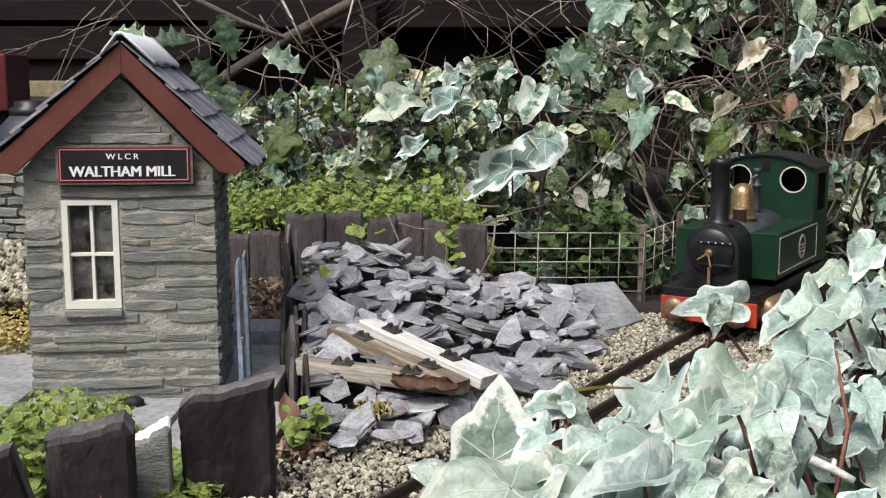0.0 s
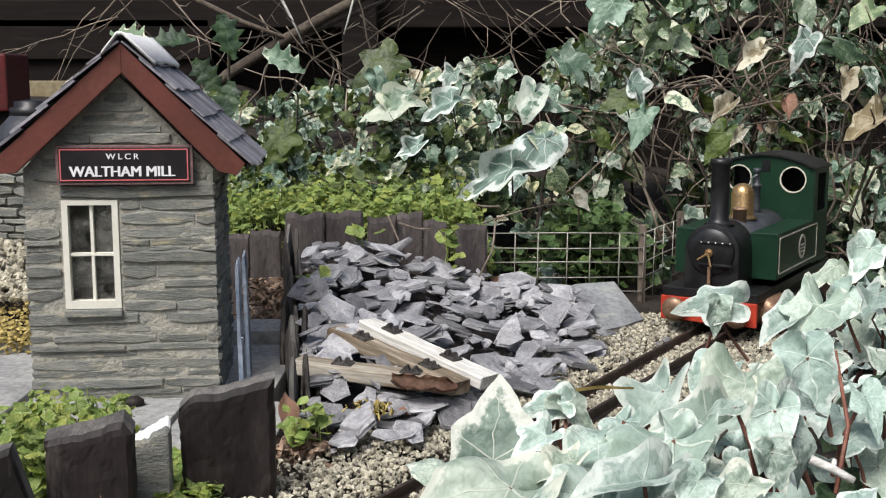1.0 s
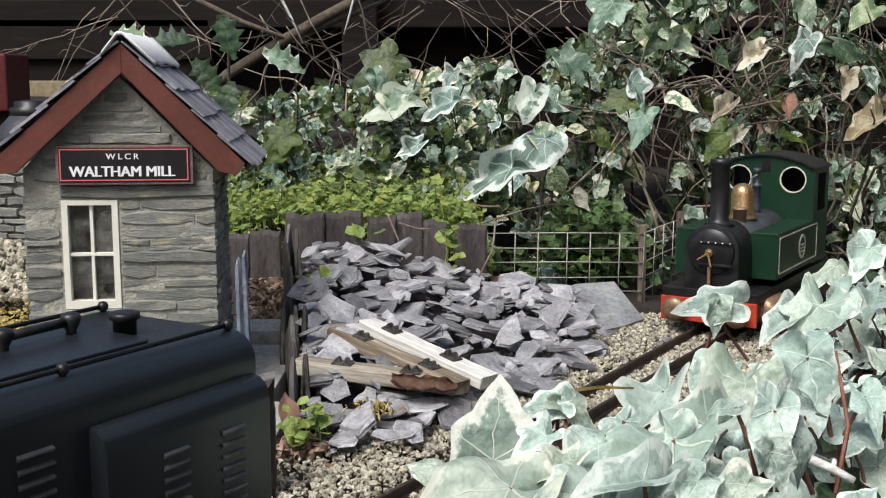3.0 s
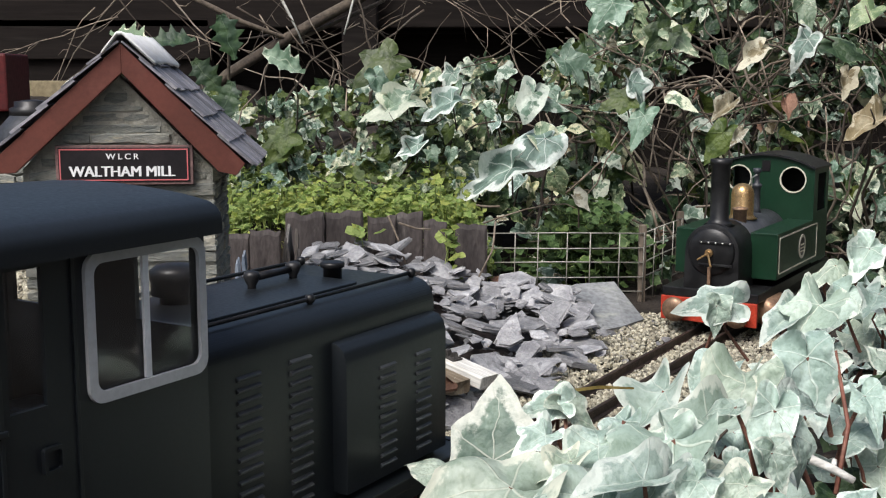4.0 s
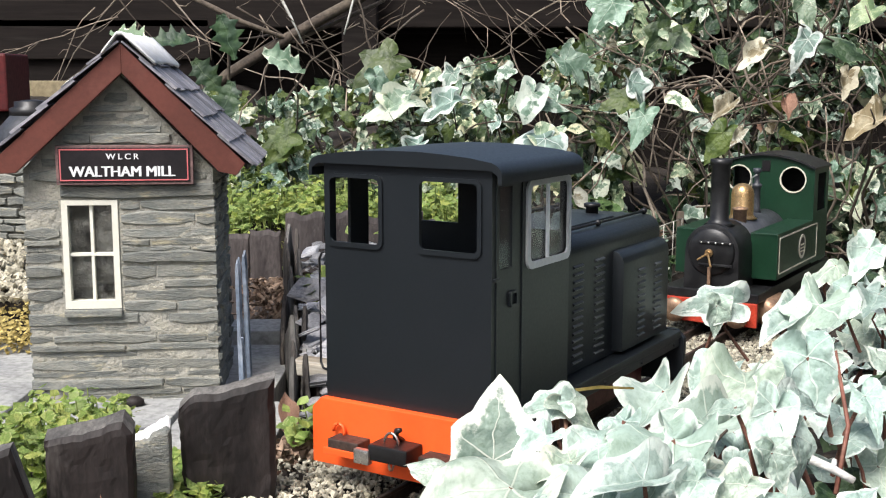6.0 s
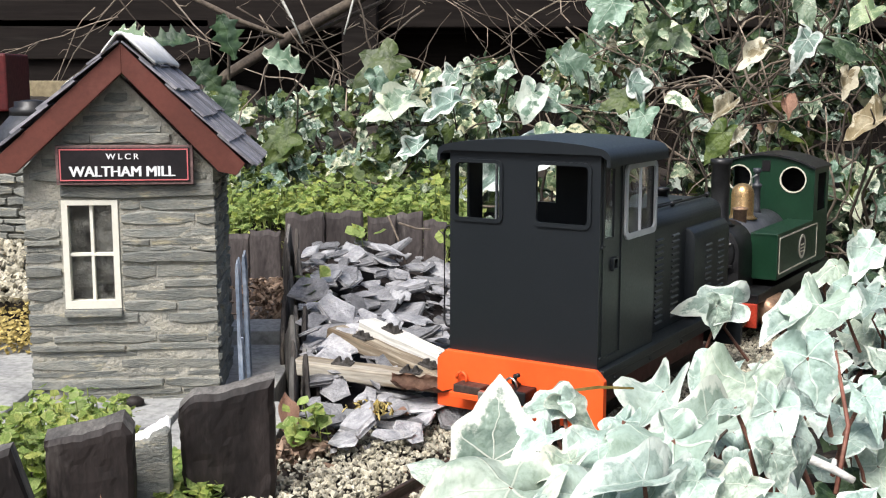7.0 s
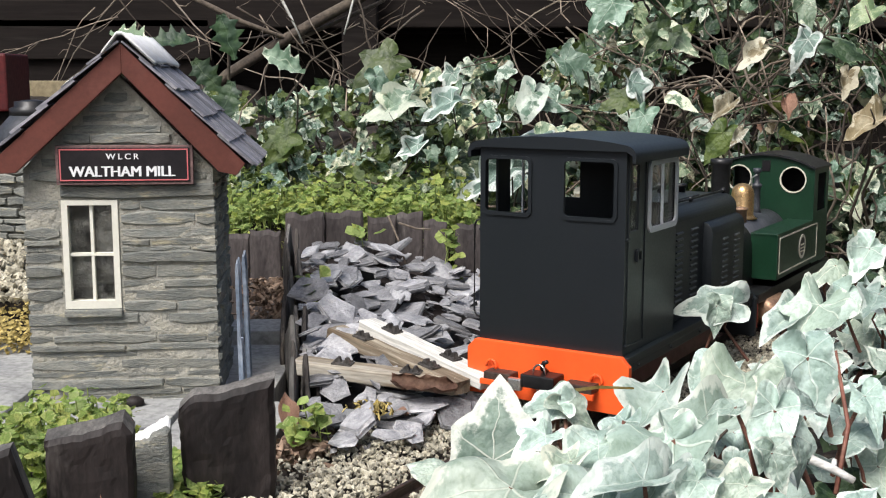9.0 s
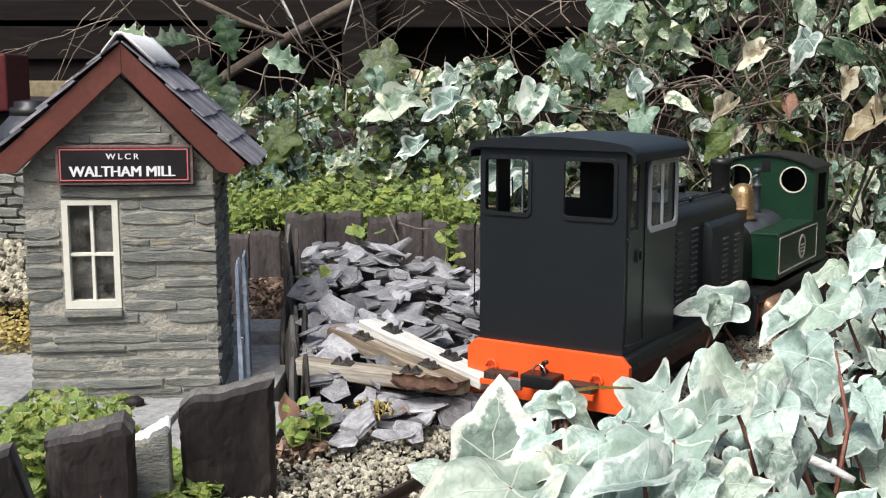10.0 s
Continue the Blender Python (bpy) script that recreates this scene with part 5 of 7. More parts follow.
    part("chimney", turned(bmesh.new(), [(0.0165, 0), (0.013, 0.003), (0.0102, 0.0065), (0.01, 0.064), (0.0116, 0.0655), (0.0116, 0.071), (0.0088, 0.0715), (0.0082, 0.055)], (0, 0.025, cz + R - 0.003), seg=28), M_BLACKMETAL, loco, "tall plain black chimney", smooth=True)
    part("boiler", turned(bmesh.new(), [(0.0275, 0.0), (0.0275, 0.175)], (0, 0.054, cz), (0, 1, 0), 36), M_TANK, loco, smooth=True)
    dome = part("dome", turned(bmesh.new(), [(0.0175, 0), (0.0145, 0.002), (0.0128, 0.0045), (0.0128, 0.027), (0.0118, 0.0325), (0.009, 0.0368), (0.005, 0.0392), (0.0005, 0.04)], (0, 0.105, cz + 0.0255), seg=32), M_BRASS, loco, "polished brass steam dome", smooth=True)
    part("lubricator", turned(bmesh.new(), [(0.0075, 0), (0.0075, 0.014), (0.0088, 0.0145), (0.0088, 0.0165), (0.002, 0.018)], (0.006, 0.078, cz + 0.0235), seg=16), M_COPPER, loco, smooth=True)
    part("safety_valve", turned(bmesh.new(), [(0.0065, 0), (0.005, 0.006), (0.0045, 0.03), (0.0062, 0.031), (0.0062, 0.034), (0.003, 0.036), (0.003, 0.047), (0.005, 0.0485), (0.0045, 0.053)], (0.0, 0.158, cz + 0.026), seg=16), M_TANK, loco, smooth=True)
    part("whistle_pipe", tube(bmesh.new(), [(-0.004, 0.15, cz + 0.024), (-0.004, 0.15, cz + 0.068), (0.002, 0.152, cz + 0.072)], 0.0011, 6), M_STEEL, loco)
    # side tanks with lining
    for s in (-1, 1):
        lo, hi = sorted((s * 0.027, s * 0.0575))
        tk = part("side_tank", boxed(lo, hi, 0.05, 0.195, 0.0525, 0.1035, 0.0016), M_GREEN, loco, "green lined side tank")
        lo, hi = sorted((s * 0.0573, s * 0.058))
        o, i_ = rounded(0.056, 0.216, 0.058, 0.0985, 0.002), rounded(0.0575, 0.2145, 0.0595, 0.097, 0.0016)
        part("lining", ring_prism(bmesh.new(), o, i_, lo, hi, "yz"), M_LINE, tk, "thin cream lining")
        x0, x1 = sorted((s * 0.0573, s * 0.0582))
        ring = [(0.15 + 0.0142 * math.cos(a), 0.078 + 0.0142 * math.sin(a)) for a in np.linspace(0, 2 * math.pi, 25)[:-1]]
        ring2 = [(0.15 + 0.0108 * math.cos(a), 0.078 + 0.0108 * math.sin(a)) for a in np.linspace(0, 2 * math.pi, 25)[:-1]]
        em = part("emblem", ring_prism(bmesh.new(), ring, ring2, x0, x1, "yz"), M_LINE, tk, "round cream and black emblem")
        ring3 = [(0.15 + 0.0107 * math.cos(a), 0.078 + 0.0107 * math.sin(a)) for a in np.linspace(0, 2 * math.pi, 25)[:-1]]
        part("emblem_disc", prism(bmesh.new(), ring3, x0, x0 + 0.0006 if s > 0 else x1, plane="yz"), M_SIGNBLACK, em)
        for k in range(3):
            part("emblem_bar", boxed(x0, x1, 0.143, 0.157, 0.0717 + 0.0038 * k, 0.0733 + 0.0038 * k), M_LINE, em)
        part("front_seam", boxed(min(s * 0.0285, s * 0.056), max(s * 0.0285, s * 0.056), 0.0492, 0.0502, 0.101, 0.1025), M_GREEN, tk)
    # cab
    fz, rz_, y0, y1 = 0.163, 0.178, 0.194, 0.262
    half, eye, hole_r = 0.0575, 0.0325, 0.0145

    def roof_z(x):
        return fz + (rz_ - fz) * (1 - (x / half) ** 2)
    arc = [(x, roof_z(x)) for x in np.linspace(half, -half, 13)]
    # the cab front in two halves, each with its round window
    front = []
    for cx, xa, xb in ((-eye, -half, 0.0), (eye, 0.0, half)):
        corners = [math.atan2(z - 0.15, x - cx) for x in (xa, xb) for z in (0.0515, roof_z(x))]
        hole, outer = [], []
        for a in sorted([2 * math.pi * k / 32 - math.pi for k in range(32)] + corners):
            dx, dz = math.cos(a), math.sin(a)
            k = min(((xb if dx > 0 else xa) - cx) / dx if abs(dx) > 1e-6 else 1e9, (0.0515 - 0.15) / dz if dz < -1e-6 else 1e9)
            while 0.15 + dz * k > roof_z(cx + dx * k) + 1e-5:
                k *= 0.998
            hole.append((cx + hole_r * dx, 0.15 + hole_r * dz))
            outer.append((cx + dx * k, 0.15 + dz * k))
        front.append(part("weatherboard", ring_prism(bmesh.new(), outer, hole, y0, y0 + 0.0016), M_GREEN, loco, "green cab front with a round window"))
    part("roof_slot", boxed(-0.005, 0.005, y0 - 0.0008, y0 + 0.0004, roof_z(0) - 0.019, roof_z(0) - 0.006), M_SIGNBLACK, loco)
    for cx, wb in zip((-eye, eye), front):
        o = [(cx + 0.0158 * math.cos(a), 0.15 + 0.0158 * math.sin(a)) for a in np.linspace(0, 2 * math.pi, 29)[:-1]]
        i_ = [(cx + 0.0143 * math.cos(a), 0.15 + 0.0143 * math.sin(a)) for a in np.linspace(0, 2 * math.pi, 29)[:-1]]
        part("window_ring", ring_prism(bmesh.new(), o, i_, y0 - 0.0013, y0 + 0.002), M_LINE, wb, "pale brass window ring")
    for s in (-1, 1):
        lo, hi = sorted((s * 0.0575, s * 0.056))
        part("cab_side", sheet_with_holes(bmesh.new(), y0 + 0.0016, y1, 0.0515, fz, [(y0 + 0.018, y1 - 0.012, 0.112, 0.157)], lo, hi, "yz"), M_GREEN, loco)
    part("cab_back", boxed(-0.056, 0.056, y1 - 0.0016, y1, 0.0515, fz + 0.001), M_BLACKMETAL, loco)
    roof = [(x * 1.03, z + 0.0022) for x, z in arc]
    part("cab_roof", prism(bmesh.new(), roof + [(x, z - 0.0022) for x, z in reversed(roof)], y0 - 0.004, y1 + 0.004), M_BLACKMETAL, loco, "dark curved cab roof")
    part("bunker", boxed(-0.05, 0.05, y1, y1 + 0.02, 0.0445, 0.115, 0.002), M_BLACKMETAL, loco)


make_steam()


# ---- plants ----
def rand_unit(r, up=0.0):
    v = Vector((r.gauss(0, 1), r.gauss(0, 1), r.gauss(0, 1)))
    return (v.normalized() + Vector((0, 0, up))).normalized()


IVY_SHAPES = [leaf_shape(0.72 + 0.12 * (k % 4), (0.15, 0.45, 0.75, 0.95, 0.3, 0.6)[k % 6], 200 + k, cup=(0.25, -0.15, 0.1)[k % 3], fold=(0.1, 0.3, 0.2, -0.1)[k % 4], ripple=0.05 + 0.02 * (k % 3), droop=0.15 + 0.08 * (k % 4)) for k in range(12)]
SOFT_SHAPES = [leaf_shape(0.66 + 0.1 * (k % 4), (0.1, 0.45, 0.65, 0.2, 0.55, 0.35, 0.8)[k % 7], 260 + k, rings=(0.25, 0.5, 0.72, 0.88, 1.0), step=36, cup=(0.3, -0.25, 0.1, -0.1)[k % 4], fold=(0.1, 0.3, 0.5, -0.25, 0.2)[k % 5], ripple=0.09 + 0.035 * (k % 3), droop=0.15 + 0.13 * (k % 4)) for k in range(14)]
CURLED = [leaf_shape(0.6 + 0.1 * (k % 3), (0.2, 0.7, 0.4)[k % 3], 340 + k, cup=0.5, fold=0.35 + 0.1 * (k % 3), ripple=0.12, droop=0.45) for k in range(7)]
IVY_LOW = [leaf_shape(0.7 + 0.12 * (k % 3), (0.2, 0.6, 0.9)[k % 3], 300 + k, rings=(0.5, 0.8, 1.0), step=22, fold=(0.1, 0.5, -0.25)[k % 3], ripple=0.12, droop=0.35) for k in range(9)]
FRONT_MESH = [leaf_mesh("leaf", s, M_IVYFRONT) for s in SOFT_SHAPES]
HERO_MESH = [leaf_mesh("leaf", s, M_IVYHERO) for s in SOFT_SHAPES]
BROAD_LEAF = leaf_mesh("leaf", leaf_shape(0.84, 0.3, 991, rings=(0.25, 0.5, 0.72, 0.88, 1.0), step=36, cup=0.12, fold=0.14, ripple=0.035, droop=0.08), M_IVYHERO)
BACK_MESH = [leaf_mesh("leaf", s, M_IVY) for s in IVY_SHAPES + SOFT_SHAPES[:4]]
OLIVE_MESH = [leaf_mesh("leaf", s, M_OLIVE) for s in IVY_SHAPES]
DEAD_MESH = [leaf_mesh("leaf", s, M_PALEDEAD) for s in CURLED]
BROWN_MESH = [leaf_mesh("leaf", s, M_DEAD) for s in CURLED]
DARK_MESH = [leaf_mesh("leaf", s, M_IVYDARK) for s in IVY_SHAPES]


def hang_leaf(mesh, parent, m):
    ob = new("leaf", mesh)
    ob.parent = parent
    ob.matrix_local = m
    return ob


def stalk_mesh(material, seed):
    r = random.Random(seed)
    bm = tube(bmesh.new(), [(0, 0, 0), (r.uniform(-0.2, 0.2), 0.15, -0.45), (r.uniform(-0.3, 0.3), 0.35, -1.0)], [0.022, 0.026, 0.03], 6, caps=False)
    me = bpy.data.meshes.new("stalk")
    bm.to_mesh(me)
    bm.free()
    me.materials.append(material)
    me.shade_smooth()
    return me


RED_STALKS = [stalk_mesh(M_STEM, k) for k in range(5)]
BROWN_STALKS = [stalk_mesh(M_BRANCH, 9 + k) for k in range(5)]


def hang_stalk(meshes, parent, m, r, length):
    ob = new("stalk", r.choice(meshes))
    ob.parent = parent
    ob.matrix_local = Matrix.Translation(m.translation) @ pose(0, 0, 0, 0, 0, r.uniform(-60, 60)) @ Matrix.Diagonal((length, length, length, 1))


def front_height(l, a):
    return 0.045 + 0.38 * min(0.2, max(0.0, l - 0.085)) + 0.018 * smooth01((a - 0.02) / 0.25)


def make_front_ivy():
    r = random.Random(77)
    ivy = thing("ivy_bush", "pale variegated ivy spreading beside the track in front", "ivy")
    taken = []

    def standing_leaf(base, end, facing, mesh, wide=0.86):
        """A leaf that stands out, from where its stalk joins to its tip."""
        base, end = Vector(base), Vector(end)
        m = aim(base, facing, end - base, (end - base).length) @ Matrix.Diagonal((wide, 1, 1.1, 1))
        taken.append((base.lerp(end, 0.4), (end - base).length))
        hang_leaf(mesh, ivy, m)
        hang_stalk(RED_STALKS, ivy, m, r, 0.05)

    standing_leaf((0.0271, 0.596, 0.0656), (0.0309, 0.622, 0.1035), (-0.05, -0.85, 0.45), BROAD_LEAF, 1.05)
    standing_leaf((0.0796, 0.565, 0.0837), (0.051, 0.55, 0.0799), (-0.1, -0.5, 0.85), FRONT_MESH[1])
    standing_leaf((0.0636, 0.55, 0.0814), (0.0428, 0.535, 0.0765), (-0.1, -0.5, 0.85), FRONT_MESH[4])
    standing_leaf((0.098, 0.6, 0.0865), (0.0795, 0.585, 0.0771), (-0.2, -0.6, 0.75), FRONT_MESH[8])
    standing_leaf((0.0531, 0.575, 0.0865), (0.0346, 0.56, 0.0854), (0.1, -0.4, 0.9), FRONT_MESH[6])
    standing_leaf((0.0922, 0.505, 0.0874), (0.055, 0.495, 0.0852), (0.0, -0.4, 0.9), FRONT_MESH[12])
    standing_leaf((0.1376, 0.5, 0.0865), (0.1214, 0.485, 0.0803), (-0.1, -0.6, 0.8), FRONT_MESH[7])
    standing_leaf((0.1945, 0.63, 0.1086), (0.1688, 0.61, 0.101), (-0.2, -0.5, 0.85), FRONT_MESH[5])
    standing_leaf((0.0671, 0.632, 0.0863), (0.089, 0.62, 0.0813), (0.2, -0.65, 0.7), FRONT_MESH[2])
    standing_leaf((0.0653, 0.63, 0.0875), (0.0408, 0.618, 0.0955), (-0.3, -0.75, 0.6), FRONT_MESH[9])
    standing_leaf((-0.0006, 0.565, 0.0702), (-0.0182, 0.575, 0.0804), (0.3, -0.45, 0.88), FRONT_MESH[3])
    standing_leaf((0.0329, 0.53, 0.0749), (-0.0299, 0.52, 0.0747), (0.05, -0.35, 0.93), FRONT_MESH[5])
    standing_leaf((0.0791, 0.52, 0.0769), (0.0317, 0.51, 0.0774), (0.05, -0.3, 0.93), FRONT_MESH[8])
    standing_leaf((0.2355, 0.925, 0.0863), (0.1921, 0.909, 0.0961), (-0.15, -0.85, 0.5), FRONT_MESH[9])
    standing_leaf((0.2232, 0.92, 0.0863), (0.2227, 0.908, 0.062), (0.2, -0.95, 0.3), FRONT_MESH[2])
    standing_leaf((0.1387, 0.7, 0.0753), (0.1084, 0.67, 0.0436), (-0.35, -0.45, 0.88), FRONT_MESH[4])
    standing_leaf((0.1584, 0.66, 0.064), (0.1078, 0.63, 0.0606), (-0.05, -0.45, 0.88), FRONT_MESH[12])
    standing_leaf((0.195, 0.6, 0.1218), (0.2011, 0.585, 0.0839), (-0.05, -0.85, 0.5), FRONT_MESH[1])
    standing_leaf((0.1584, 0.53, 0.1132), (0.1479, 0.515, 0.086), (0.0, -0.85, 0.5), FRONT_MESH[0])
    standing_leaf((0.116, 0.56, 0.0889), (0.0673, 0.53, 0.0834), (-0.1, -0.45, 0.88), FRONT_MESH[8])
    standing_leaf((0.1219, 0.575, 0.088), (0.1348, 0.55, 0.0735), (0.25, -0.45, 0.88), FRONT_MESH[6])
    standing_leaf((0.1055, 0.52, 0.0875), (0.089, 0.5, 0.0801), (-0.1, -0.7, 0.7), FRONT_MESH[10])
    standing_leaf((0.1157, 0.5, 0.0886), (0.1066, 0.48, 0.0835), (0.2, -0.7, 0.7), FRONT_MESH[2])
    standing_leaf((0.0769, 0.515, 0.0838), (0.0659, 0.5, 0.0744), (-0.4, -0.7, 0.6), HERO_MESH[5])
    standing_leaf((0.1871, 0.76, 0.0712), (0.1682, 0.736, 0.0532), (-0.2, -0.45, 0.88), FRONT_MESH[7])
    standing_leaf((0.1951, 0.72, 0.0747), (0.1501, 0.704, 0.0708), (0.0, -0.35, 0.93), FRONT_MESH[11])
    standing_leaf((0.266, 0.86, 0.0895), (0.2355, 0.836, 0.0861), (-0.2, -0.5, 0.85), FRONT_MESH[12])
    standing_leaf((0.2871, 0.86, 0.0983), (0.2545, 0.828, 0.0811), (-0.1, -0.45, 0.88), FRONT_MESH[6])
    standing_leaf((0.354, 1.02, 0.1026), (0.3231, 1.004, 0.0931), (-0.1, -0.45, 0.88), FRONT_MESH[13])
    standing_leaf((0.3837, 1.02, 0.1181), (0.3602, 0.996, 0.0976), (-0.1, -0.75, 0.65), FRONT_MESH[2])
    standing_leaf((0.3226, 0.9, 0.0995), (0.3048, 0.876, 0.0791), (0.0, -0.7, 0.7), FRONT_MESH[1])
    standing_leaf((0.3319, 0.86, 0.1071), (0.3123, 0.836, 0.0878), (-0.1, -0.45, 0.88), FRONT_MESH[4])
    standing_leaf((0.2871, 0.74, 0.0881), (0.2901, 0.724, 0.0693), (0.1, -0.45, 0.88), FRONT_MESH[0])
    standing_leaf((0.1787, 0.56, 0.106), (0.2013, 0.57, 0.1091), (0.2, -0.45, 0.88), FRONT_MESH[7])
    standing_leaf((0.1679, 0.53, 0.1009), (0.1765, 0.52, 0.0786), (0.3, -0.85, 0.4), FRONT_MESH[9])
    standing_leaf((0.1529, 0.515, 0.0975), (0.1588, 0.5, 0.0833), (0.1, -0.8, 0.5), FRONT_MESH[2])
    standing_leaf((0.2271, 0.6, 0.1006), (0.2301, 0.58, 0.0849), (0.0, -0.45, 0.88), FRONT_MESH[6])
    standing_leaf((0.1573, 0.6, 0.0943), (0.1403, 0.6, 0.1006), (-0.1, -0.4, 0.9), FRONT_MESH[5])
    tries, count = 0, 0
    while count < 235 and tries < 14000:
        tries += 1
        l, a = 0.15 + 0.32 * r.random() ** 1.1, r.uniform(-0.45, 0.45)
        p = rail_place(l, a)
        if p.length < 0.36 or p.y < 0.45 or p.x > 0.43 * p.y + 0.07:
            continue
        small = count >= 205
        if small:
            l, a = r.uniform(0.16, 0.32), r.uniform(0.05, 0.45)
            p = rail_place(l, a)
            if p.x > 0.43 * p.y + 0.05:
                continue
        size = r.uniform(0.012, 0.022) if small else r.uniform(0.017, 0.03)
        p.z = front_height(l, a) - 0.02 - 0.06 * r.random() ** 1.2 + (0.014 if small else 0.0)
        # bare stems show in one corner
        if p.x > 0.16 and p.y < 0.6 and r.random() < 0.85:
            continue
        if any((p - q).length < 0.5 * 0.5 * (size + s) for q, s in taken):
            continue
        n = Vector((r.gauss(-0.1, 0.5), r.gauss(-0.22, 0.42), 1.0))
        tip = Vector((r.gauss(-0.3, 0.8), r.gauss(-0.6, 0.7), -0.35))
        m = aim(p, n, tip, size)
        taken.append((p, size))
        count += 1
        hang_leaf(r.choice(DARK_MESH) if r.random() < 0.12 else r.choice(FRONT_MESH), ivy, m)
        hang_stalk(RED_STALKS, ivy, m, r, r.uniform(0.03, 0.05))
    bm = tube(bmesh.new(), [(0.073, 0.615, 0.02), (0.0715, 0.62, 0.05), (0.069, 0.628, 0.08)], [0.0016, 0.0014, 0.0012], 6)
    part("stem", bm, M_STEM, ivy, "reddish leaf stalk", smooth=True)
    bm = tube(bmesh.new(), [(0.2, 0.56, 0.06), (0.212, 0.58, 0.09), (0.21, 0.6, 0.125), (0.199, 0.602, 0.121)], [0.0014, 0.0013, 0.0012, 0.001], 6)
    part("stem", bm, M_STEM, ivy, "reddish leaf stalk", smooth=True)
    for _ in range(40):
        p = rail_place(r.uniform(0.18, 0.42), r.uniform(-0.45, 0.4), r.uniform(0.005, 0.04))
        pts = [p]
        for _ in range(4):
            pts.append(pts[-1] + Vector((r.uniform(-0.03, 0.03), r.uniform(-0.03, 0.03), r.uniform(-0.012, 0.022))))
        part("runner", tube(bmesh.new(), pts, [0.0022, 0.0019, 0.0016, 0.0012, 0.0008], 6), r.choice((M_BRANCH, M_TWIG, M_STEM)), ivy, smooth=True)


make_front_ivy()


def bank_depth(x, z):
    """How far off the ivy bank's face lies at a height."""
    return 1.56 + 0.75 * max(0.0, z) - 0.12 * smooth01((x - 0.25) / 0.5) + 0.07 * noise.noise((x * 4, z * 6, 2))


def make_back_ivy():
    r = random.Random(55)
    ivy = thing("ivy_bank", "large variegated ivy covering the bank behind the track", "ivy")
    near, far = [], []
    tries = 0
    while tries < 19000:
        tries += 1
        x, z = r.uniform(-0.42, 1.0), r.uniform(0.0, 0.6)
        y = bank_depth(x, z) + r.uniform(-0.07, 0.14)
        top = 0.25 + 0.03 * smooth01((x + 0.15) / 0.1) + 0.08 * smooth01((x - 0.1) / 0.2) + 0.12 * smooth01((x - 0.22) / 0.1) + 0.4 * smooth01((x - 0.4) / 0.2) + 0.05 * noise.noise((x * 5, 1, 0))
        low = 0.15 if x < 0.0 else 0.1
        if z > top or (z < low and r.random() < (0.88 if x < 0.02 else 0.6)) or noise.noise((x * 11, z * 13, 5)) < -0.16:
            continue
        # one end of the bank is more tangle than leaf
        if r.random() < 0.3 * smooth01((x - 0.28) / 0.15) * smooth01((0.34 - z) / 0.2):
            continue
        size = 0.01 + 0.027 * r.random() ** 2.2
        n = Vector((r.gauss(-0.1, 0.8), -0.65 + r.gauss(0, 0.6), r.gauss(0.6, 0.7)))
        tip = Vector((r.gauss(0, 0.9), -0.3, -0.7 + r.gauss(0, 0.5)))
        p = Vector((x, y, z))
        if any((p - q.translation).length < 0.018 for q, _ in near[-140:]):
            continue
        m = aim(p, n, tip, size)
        (near if len(near) < 330 and y < bank_depth(x, z) + 0.0 else far).append((m, r.random()))
    # a looser fringe behind the herb bed
    for _ in range(620):
        x, z = r.uniform(-0.4, 0.03), 0.125 + 0.125 * r.random() ** 1.3
        p = (x, 1.5 + 1.3 * (z - 0.125) + r.uniform(-0.04, 0.06), z)
        n = Vector((r.gauss(0, 0.7), -0.6 + r.gauss(0, 0.5), r.gauss(0.7, 0.5)))
        q = r.choice((0.1, 0.2, 0.3, 0.5, 0.82, 0.85))
        far.append((aim(p, n, (r.gauss(0, 1), -0.3, r.gauss(-0.5, 0.6)), r.uniform(0.008, 0.024)), q))
    for m, pick in near[:250]:
        hang_leaf(r.choice(DARK_MESH if pick < 0.28 else OLIVE_MESH if pick < 0.4 else DEAD_MESH if pick < 0.46 else HERO_MESH if pick < 0.54 else BACK_MESH), ivy, m)
        if pick < 0.6:
            hang_stalk(BROWN_STALKS, ivy, m, r, r.uniform(0.03, 0.06))
    for material, lo, hi, lab in ((M_IVY, 0.0, 0.42, "variegated leaves deeper in the bank"), (M_IVYDARK, 0.42, 0.78, "dark leaves deeper in the bank"), (M_OLIVE, 0.78, 0.9, "olive-green leaves deeper in the bank"), (M_PALEDEAD, 0.9, 0.965, "bleached dry leaves in the bank"), (M_DEAD, 0.965, 1.01, "dead brown leaves caught in the ivy")):
        fit_size = Matrix.Scale(0.75 if material in (M_DEAD, M_PALEDEAD) else 1.0, 4)
        pl = [(r.randrange(9), m @ fit_size) for m, q in near[250:] + far if lo <= q < hi]
        ob = finish("foliage", gather("foliage", IVY_LOW, pl, leaf=True), material, ivy, lab, smooth=True)
        tagged(ob, kind="stuff")
    def standing_leaf(base, end, facing, mesh, wide=0.86):
        base, end = Vector(base), Vector(end)
        m = aim(base, facing, end - base, (end - base).length) @ Matrix.Diagonal((wide, 1, 1.1, 1))
        hang_leaf(mesh, ivy, m)
        hang_stalk(BROWN_STALKS, ivy, m, r, 0.04)

    standing_leaf((0.0849, 1.425, 0.1585), (0.015, 1.403, 0.1347), (-0.15, -0.85, 0.5), HERO_MESH[2], 0.6)
    standing_leaf((0.1178, 1.5, 0.25), (0.1029, 1.4648, 0.2086), (0.1, -0.8, 0.6), BACK_MESH[12])
    standing_leaf((0.1289, 1.5, 0.2355), (0.1578, 1.4824, 0.2485), (0.1, -0.7, 0.7), BACK_MESH[4])
